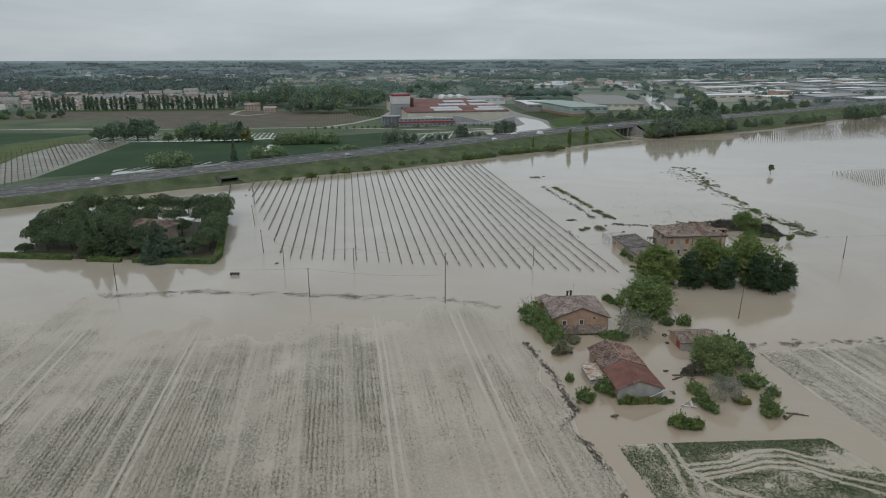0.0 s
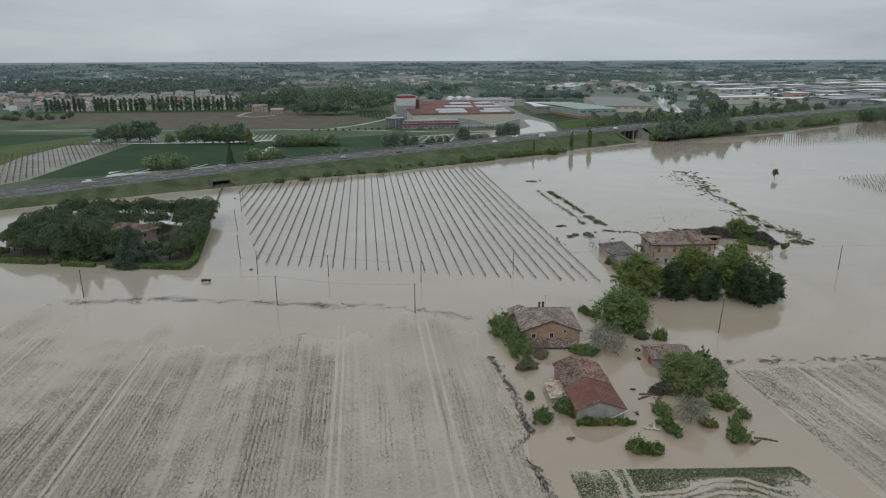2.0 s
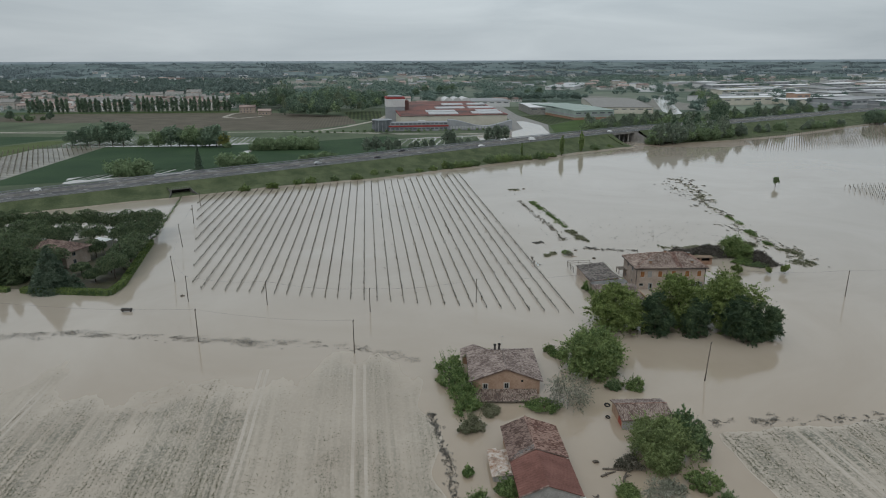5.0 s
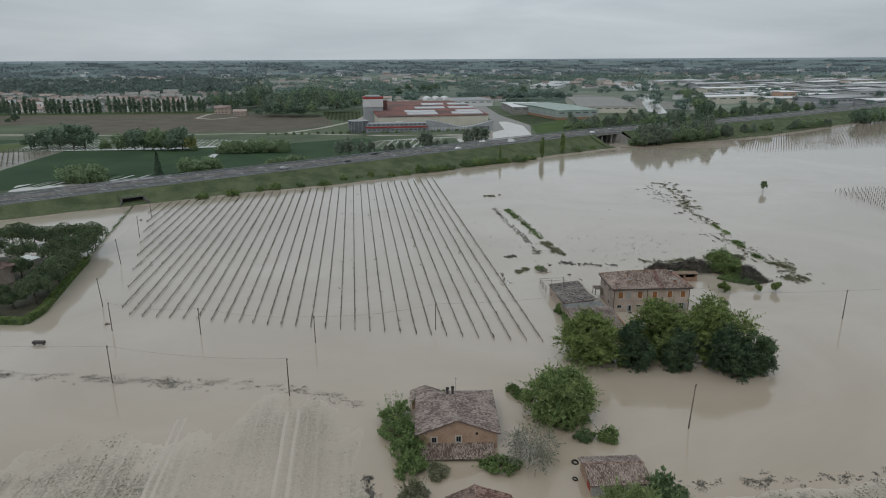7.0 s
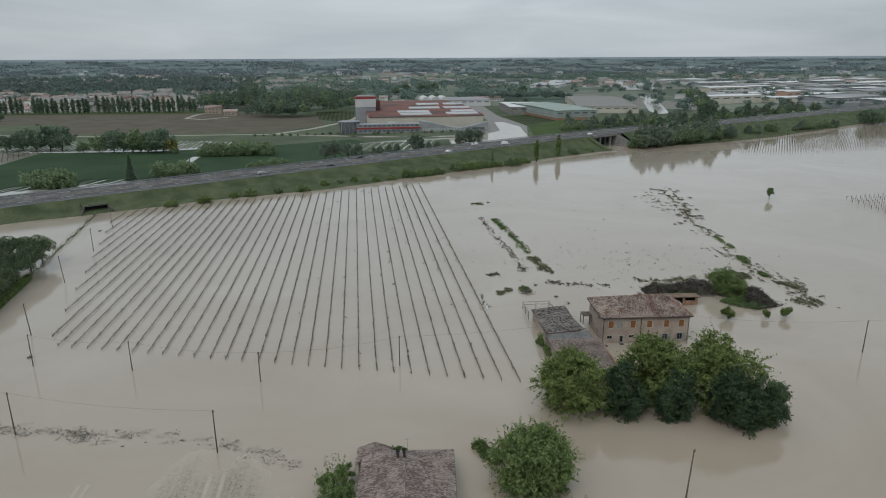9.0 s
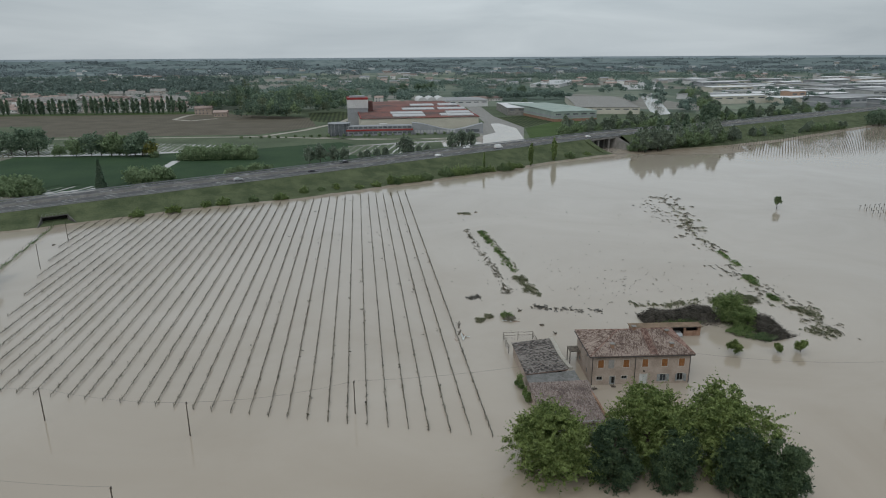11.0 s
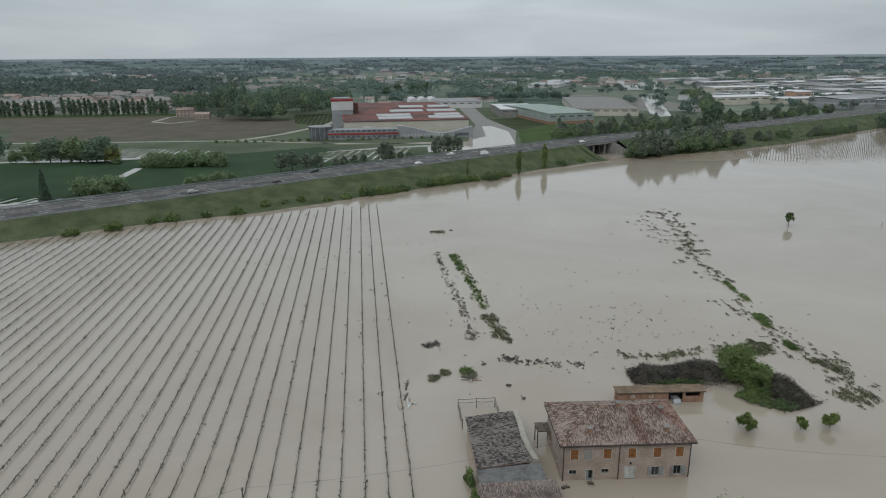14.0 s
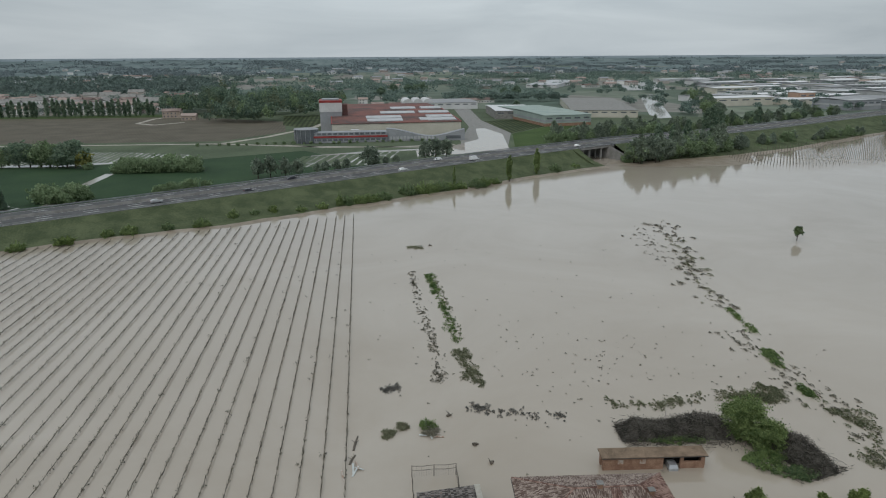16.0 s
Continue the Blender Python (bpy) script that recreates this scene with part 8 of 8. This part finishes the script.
for x, y, s in ((30, 466, 1.0), (36, 468, 1.1), (44, 466, 1.0), (50, 468, 0.9), (87, 487, 1.2), (90, 486, 1.15), (121, 510, 1.15), (128, 514, 1.25), (135, 518, 1.15), (70, 478, 0.7), (75, 480, 0.7), (97, 492, 0.6), (103, 495, 0.6), (60, 472, 0.6), (64, 476, 0.65)):
    put(K_GREY, x, y, s * 0.95)
for k in range(46):
    f = k / 45
    put((K_LIGHT, K_GREY, K_TALL)[k % 3], 214 + 90 * f + rng.normal(0, 3), 556 + 32 * f + rng.uniform(0, 16), rng.uniform(0.8, 1.25))
for k in range(64):
    x = 240 + 88 * rng.uniform(0, 1) ** 1.15
    y = 497 + 0.44 * (x - 236) - 11 - rng.uniform(0, 1) * 11
    put((K_GREY, K_LIGHT, K_GREY, K_TALL)[k % 4], x, y, rng.uniform(0.75, 1.3), rng.uniform(0.9, 1.15))
for k in range(52):
    x = 320 + 150 * rng.uniform(0, 1)
    y = 497 + 0.44 * (x - 236) - 13 - rng.uniform(0, 5)
    put((K_GREY, K_LIGHT, K_GREY, K_BUSH)[k % 4], x, y, rng.uniform(0.35, 0.75), rng.uniform(0.9, 1.2))
for k in range(24):
    x = 505 + 75 * rng.uniform(0, 1)
    put((K_GREY, K_LIGHT, K_OAK)[k % 3], x, 497 + 0.44 * (x - 236) - 8 - rng.uniform(0, 16), rng.uniform(0.8, 1.2), 1.1)
for k in range(70):
    f = k / 69
    x = 300 + 250 * f
    if 362 < x < 384 or (k % 5 == 2 and x > 385):
        continue
    put((K_GREY, K_LIGHT, K_OAK, K_TALL)[k % 4], x + rng.normal(0, 3), 590 + 0.5 * (x - 300) + rng.uniform(4, 30), rng.uniform(0.7, 1.1), 1.05)
for k in range(40):
    a = rng.uniform(0, 1)
    put((K_OAK, K_LIGHT, K_GREY)[k % 3], 425 + 120 * a + rng.uniform(6, 24), 740 + 290 * a + rng.normal(0, 8), rng.uniform(0.8, 1.4))
for x, y, k in ((194, 1254, 1.7), (183, 1262, 1.4), (170, 1240, 1.5), (147, 1285, 1.5), (122, 1195, 1.3), (312, 1151, 1.2), (331, 1147, 1.4), (274, 911, 0.8)):
    put(K_OAK, x, y, k)
for k, (x, y) in enumerate(((238, 487), (246, 492), (252, 495), (258, 499), (264, 501))):
    put(K_BUSH, x, y, 0.9)
K_POP = poplar(-371, 879, 17.5, 3.0, 351, L_DARKFAR, "dark slender poplar in a long row", "row of poplars", leaves=500, size=0.9)
for k in range(1, 43):
    if k in (9, 22):
        continue
    copy_thing(K_POP, pose(-371 + 5.6 * k + rng.normal(0, 0.9), 878 - 0.2 * k + rng.normal(0, 1), 0, 0, 0, rng.uniform(0, 360)) @ Matrix.Diagonal((1, 1, rng.uniform(0.85, 1.2), 1)))
for k, (x, y, s) in enumerate(((268, 520, 1.1), (282, 528, 1.0), (296, 536, 1.15), (312, 535, 0.9), (350, 610, 1.2), (356, 613, 1.3), (362, 617, 1.2), (368, 620, 1.1), (405, 632, 1.0), (412, 640, 1.1))):
    copy_thing(K_POP, pose(x, y - 6, 0, 0, 0, 40 * k) @ Matrix.Diagonal((s, s, s, 1)))
for k in range(16):
    put((K_BUSH, K_OAK)[k % 3 == 0], -400 + 6.2 * k + rng.normal(0, 2), 775 + rng.normal(0, 5), rng.uniform(0.6, 0.95), 1.1)
for k in range(26):
    put(K_BUSH, -30 + k * 6.6 + rng.normal(0, 1.2), 605 - 0.02 * k + rng.normal(0, 2), rng.uniform(0.18, 0.35), 1.3)


# ---- orchard posts out in the flood, flooded vines on the left ----
def post_grid(name, x0, y0, ax, ay, bx, by, na, nb, h, label, keep=None):
    s = Shape()
    rng = np.random.default_rng(int(abs(x0 + y0)) + 5)
    for i in range(na):
        for j in range(nb):
            x, y = x0 + ax * i + bx * j, y0 + ay * i + by * j
            if keep and not keep(x, y):
                continue
            s.tube((x, y, -0.5), (x + rng.normal(0, 0.06), y, h * rng.uniform(0.8, 1.1)), 0.11, 0.09, 4)
            if rng.random() < 0.9:
                s.tube((x - rng.uniform(0.2, 0.7), y, h * rng.uniform(0.6, 0.95)), (x + rng.uniform(0.2, 0.7), y, h * rng.uniform(0.6, 0.95)), 0.10, 0.05, 3)
        x1, y1 = x0 + ax * i, y0 + ay * i
    return stuff(name, s, surf("bare_orchard_wood", (0.115, 0.102, 0.082), (0.235, 0.212, 0.175), size=3, fine=0.5, rough=0.95, bump=0, island=0.5), label, "orchard posts")


post_grid("drowned_orchard", 296, 448, 4.4, 0.6, 0.9, 4.2, 72, 40, 2.7, "rows of orchard posts and bare trees in flood water", lambda x, y: y < 498 + 0.47 * (x - 300) and y > 462 - 0.36 * (x - 300) * (x < 350) + (-18 + 0.0 * x) * (x >= 350) and x > 300 + 0.12 * (y - 460))
post_grid("drowned_vines", 250.5, 266, 2.4, 0.25, 0.9, 4.6, 30, 11, 1.7, "short rows of drowned vines far out", lambda x, y: y > 272)
post_grid("flooded_vineyard", -282, 318, 3.2, 0.0, 0.9, 5.2, 40, 42, 2.3, "rows of vine posts standing in pale water", lambda x, y: x < -166 + 0.03 * (y - 380) and y > 330 + (-165 - x) * -0.15 and x > -262 + (y - 330) * 0.25)


# ---- woods and far trees ----
def wood(name, spots, material, label, seed, clump=26, size=2.0, lobes=1):
    """Many tree crowns of a few lobes each, joined."""
    rng = np.random.default_rng(seed)
    s = Shape()
    for x, y, h, r, *up in spots:
        for k in range(lobes):
            o = rng.normal(0, 1, 3) * (0.32 if lobes > 1 else 0)
            f = 0.62 if lobes > 1 else 1.0
            p, d = lobe_points((x + o[0] * r, y + o[1] * r, h * (0.55 + 0.2 * o[2]) + sum(up)), (r * f, r * f, h * 0.5 * f), max(5, clump // lobes), rng, -0.5)
            p += rng.normal(0, r * 0.08, p.shape)
            s.quads(leaf_quads(p, d, size * r / 5.0, 0.55, 1.0, rng))
    return stuff(name, s, material, label, "woodland")


rng = np.random.default_rng(361)
spots = []
for k in range(230):
    x, y = rng.uniform(-118, 50), rng.uniform(785, 1040)
    if y < 770 + max(0, (x - 5) * 2.2) or (x < -60 and y < 880):
        continue
    spots.append((x, y, rng.uniform(17, 30) * (0.95 + 0.22 * math.sin(x * 0.085 + 2.2)), rng.uniform(4.5, 7.5)))
for k in range(30):
    spots.append((rng.uniform(-62, 2), rng.uniform(768, 800), rng.uniform(11, 22), rng.uniform(4, 6.5)))
for k in range(60):
    spots.append((rng.uniform(-160, -80), rng.uniform(890, 1060), rng.uniform(10, 19), rng.uniform(4, 6.5)))
for k in range(30):
    spots.append((rng.uniform(-128, -72), rng.uniform(872, 945), rng.uniform(16, 24), rng.uniform(4.5, 7)))
for k in range(34):
    spots.append((rng.uniform(36, 66), rng.uniform(900, 1060), rng.uniform(11, 20), rng.uniform(4, 7)))
for k, (mm, what) in enumerate(((L_WOOD, "dark"), (L_MIDFAR, "mid-green"), (L_DARKFAR, "deep green"), (foliage("olive_woodland_leaves", (0.095, 0.122, 0.078), (0.200, 0.238, 0.150)), "olive-green"))):
    wood("woodland", [q for i, q in enumerate(spots) if (0, 2, 0, 0, 2, 3, 1, 2)[i % 8] == k], mm, "mixed woodland, its " + what + " tree crowns", 362 + 40 * k, 150, 0.95, 5)
spots = []
for k in range(240):
    x = rng.uniform(-650, -120)
    spots.append((x, rng.uniform(885, 1240), rng.uniform(6, 12), rng.uniform(3.5, 6)))
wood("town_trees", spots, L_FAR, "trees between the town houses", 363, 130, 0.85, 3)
spots = []
for k in range(760):
    x = rng.uniform(-1300, -160)
    spots.append((x, rng.uniform(1240, 1560) - 0.1 * x, rng.uniform(9, 17), rng.uniform(6, 11)))
for k in range(560):
    x = rng.uniform(-1500, -200)
    spots.append((x, rng.uniform(1560, 2150), rng.uniform(8, 16), rng.uniform(6, 11)))
# belt leaves greyed and blued: the distance haze is in their colour
wood("woodland_belt", spots, foliage("hazed_belt_leaves", (0.092, 0.128, 0.116), (0.185, 0.238, 0.212)), "dark belt of woodland behind the town", 364, 48, 1.4, 2)
spots = []
for k in range(70):
    x = rng.uniform(225, 370)
    spots.append((x, rng.uniform(1000, 1050), rng.uniform(9, 15), rng.uniform(4, 7)))
for k in range(170):
    x = rng.uniform(420, 1000)
    spots.append((x, rng.uniform(760, 1500), rng.uniform(7, 13), rng.uniform(4, 8)))
for k in range(30):
    spots.append((rng.choice([90, 130, 160, 215]) + rng.normal(0, 7), rng.uniform(985, 1080), rng.uniform(8, 14), rng.uniform(5, 8)))
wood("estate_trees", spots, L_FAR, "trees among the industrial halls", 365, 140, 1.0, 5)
spots = []
for k in range(5200):
    y = 1150 + 3500 * rng.uniform(0, 1) ** 1.1
    x = rng.uniform(-0.62, 1.02) * y
    rr = math.hypot(x, y - 80)
    if rr > 4560 or noise.noise((x * 0.0032, y * 0.0028, 4.0)) < rng.uniform(-0.35, 0.30):
        continue
    if 350 < x < 1300 and 700 < y < 1450 and rng.random() < 0.8:
        continue
    if y < 2300 and (rng.random() < 0.35 or (40 < x < 420 and y < 1300 and rng.random() < 0.7)):
        continue
    g = 1 if rng.random() < 0.6 else int(rng.integers(4, 16))
    a = rng.choice([0.1, 0.1, 1.67]) + rng.normal(0, 0.06)
    zz = float(np.interp(rr, [2700, 3500, 4300, 4880], [0.8, 7.0, 28.0, 57.5]))
    for j in range(g):
        spots.append((x + math.cos(a) * 11 * j, y + math.sin(a) * 11 * j, rng.uniform(4, 11), rng.uniform(4, 7.5), zz))
near = [q for q in spots if q[1] < 2300]
far = [q for q in spots if q[1] >= 2300]
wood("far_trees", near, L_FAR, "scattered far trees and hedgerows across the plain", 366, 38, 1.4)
# farthest leaves near the plain's blue-grey, haze put into their colour
wood("farthest_trees", far, foliage("hazed_farthest_leaves", (0.15, 0.19, 0.198), (0.232, 0.272, 0.28)), "scattered farthest trees across the plain", 367, 10, 3.0)


# ---- vehicles on the motorway ----
def wheel(ob, x, y, r):
    w = part("wheel", Shape().tube((0, -0.11, 0), (0, 0.11, 0), r, r, 14), M_TYRE, ob, m=pose(x, y, r))
    part("rim", Shape().tube((0, -0.12, 0), (0, 0.12, 0), r * 0.6, r * 0.6, 10), M_STEEL, w)


def car(i, d, paint, label, flip=False, van=False):
    p = on_road(i, d, 0.03)
    yaw = math.degrees(math.atan2(SIDE[i].y, SIDE[i].x)) - 90 + (180 if flip else 0)
    ob = thing("van" if van else "car", pose(p[0], p[1], p[2], 0, 0, yaw), label, "van" if van else "car", "vehicles on the motorway")
    L, W = (5.4, 1.95) if van else (4.3, 1.78)
    hood, roof = (1.15, 2.2) if van else (0.88, 1.45)
    a = L / 2
    prof = [(-a, 0.35), (a, 0.35), (a, 0.62), (a - 0.1, 0.78), (a - 1.05, hood), (a - 1.75, roof), (-a + 0.75 if not van else -a + 0.05, roof), (-a + 0.1, hood + 0.05), (-a, 0.7)]
    s = Shape()
    n = len(prof)
    for sx in (-1, 1):
        s.v += [(x, sx * W / 2 * (0.86 if z > hood + 0.1 else 1.0), z) for x, z in prof]
    s.f.append(tuple(range(n)))
    s.f.append(tuple(range(2 * n - 1, n - 1, -1)))
    for k in range(n):
        s.f.append((k, n + k, n + (k + 1) % n, (k + 1) % n))
    part("body", s, paint, ob)
    g = Shape()
    z0, z1 = hood + 0.06, roof - 0.1
    for sx in (-1, 1):
        y = sx * (W / 2 * 0.95)
        g.face((-a + 0.8, y, z0), (a - 1.25, y, z0), (a - 1.75, y * 0.92, z1), (-a + 1.0, y * 0.92, z1))
    part("side_glass", g, M_GLASS, ob)
    g = Shape()
    g.face((a - 1.07, -W * 0.4, hood + 0.04), (a - 1.07, W * 0.4, hood + 0.04), (a - 1.70, W * 0.36, roof - 0.02), (a - 1.70, -W * 0.36, roof - 0.02))
    part("windscreen", g, M_GLASS, ob)
    for x in (-a + 0.8, a - 0.85):
        for y in (-W / 2 + 0.08, W / 2 - 0.08):
            wheel(ob, x, y, 0.33)
    for y in (-0.6, 0.6):
        part("headlight", Shape().box(a - 0.04, a + 0.02, y - 0.18, y + 0.18, 0.6, 0.75), M_SKYLIGHT, ob)
        part("tail_light", Shape().box(-a - 0.02, -a + 0.03, y - 0.18, y + 0.18, 0.65, 0.85), M_REDCLAD, ob)
    return ob


P_WHITE = surf("white_car_paint", (0.66, 0.66, 0.66), (0.76, 0.76, 0.76), size=3, fine=0.5, rough=0.3, bump=0, spec=0.5)
P_DARK = surf("dark_car_paint", (0.02, 0.02, 0.025), (0.04, 0.04, 0.05), size=3, fine=0.5, rough=0.3, bump=0, spec=0.5)
P_GREY = surf("silver_car_paint", (0.32, 0.33, 0.34), (0.44, 0.45, 0.46), size=3, fine=0.5, rough=0.3, bump=0, spec=0.5, metal=0.3)
for x, d, paint, label, flip, van in ((-108, 17.8, P_WHITE, "white hatchback driving on the motorway", True, False), (7, 6.2, P_GREY, "silver car driving on the motorway", False, False), (60, 17.8, P_DARK, "dark car driving on the motorway", True, False),
                                     (104, 3.0, P_WHITE, "white car driving on the motorway", False, False), (131, 17.8, P_WHITE, "white car driving on the motorway", True, False), (146, 6.2, P_WHITE, "white van driving on the motorway", False, True),
                                     (212, 6.2, P_WHITE, "white car driving on the motorway", False, False), (38, 3.0, P_DARK, "dark car driving on the motorway", False, False)):
    car(road_at(x), d, paint, label, flip, van)


def parked_car():
    ob = thing("parked_car", pose(126.9, 205.0, -0.45, 0, 0, 84) @ Matrix.Diagonal((0.82, 0.88, 0.9, 1)), "white small car half sunk before the garage", "car")
    s = Shape()
    prof = [(-1.9, 0.35), (1.9, 0.35), (1.9, 0.75), (0.95, 0.9), (0.35, 1.45), (-1.5, 1.45), (-1.9, 0.9)]
    n = len(prof)
    for sx in (-1, 1):
        s.v += [(x, sx * 0.8 * (0.85 if z > 1.0 else 1), z) for x, z in prof]
    s.f.append(tuple(range(n)))
    s.f.append(tuple(range(2 * n - 1, n - 1, -1)))
    for k in range(n):
        s.f.append((k, n + k, n + (k + 1) % n, (k + 1) % n))
    part("body", s, P_GREY, ob)
    part("windscreen", Shape().slab([(0.92, -0.65, 0.95), (0.92, 0.65, 0.95), (0.42, 0.6, 1.42), (0.42, -0.6, 1.42)], 0.02), M_GLASS, ob)
    for x in (-1.2, 1.2):
        for y in (-0.72, 0.72):
            wheel(ob, x, y, 0.3)


parked_car()
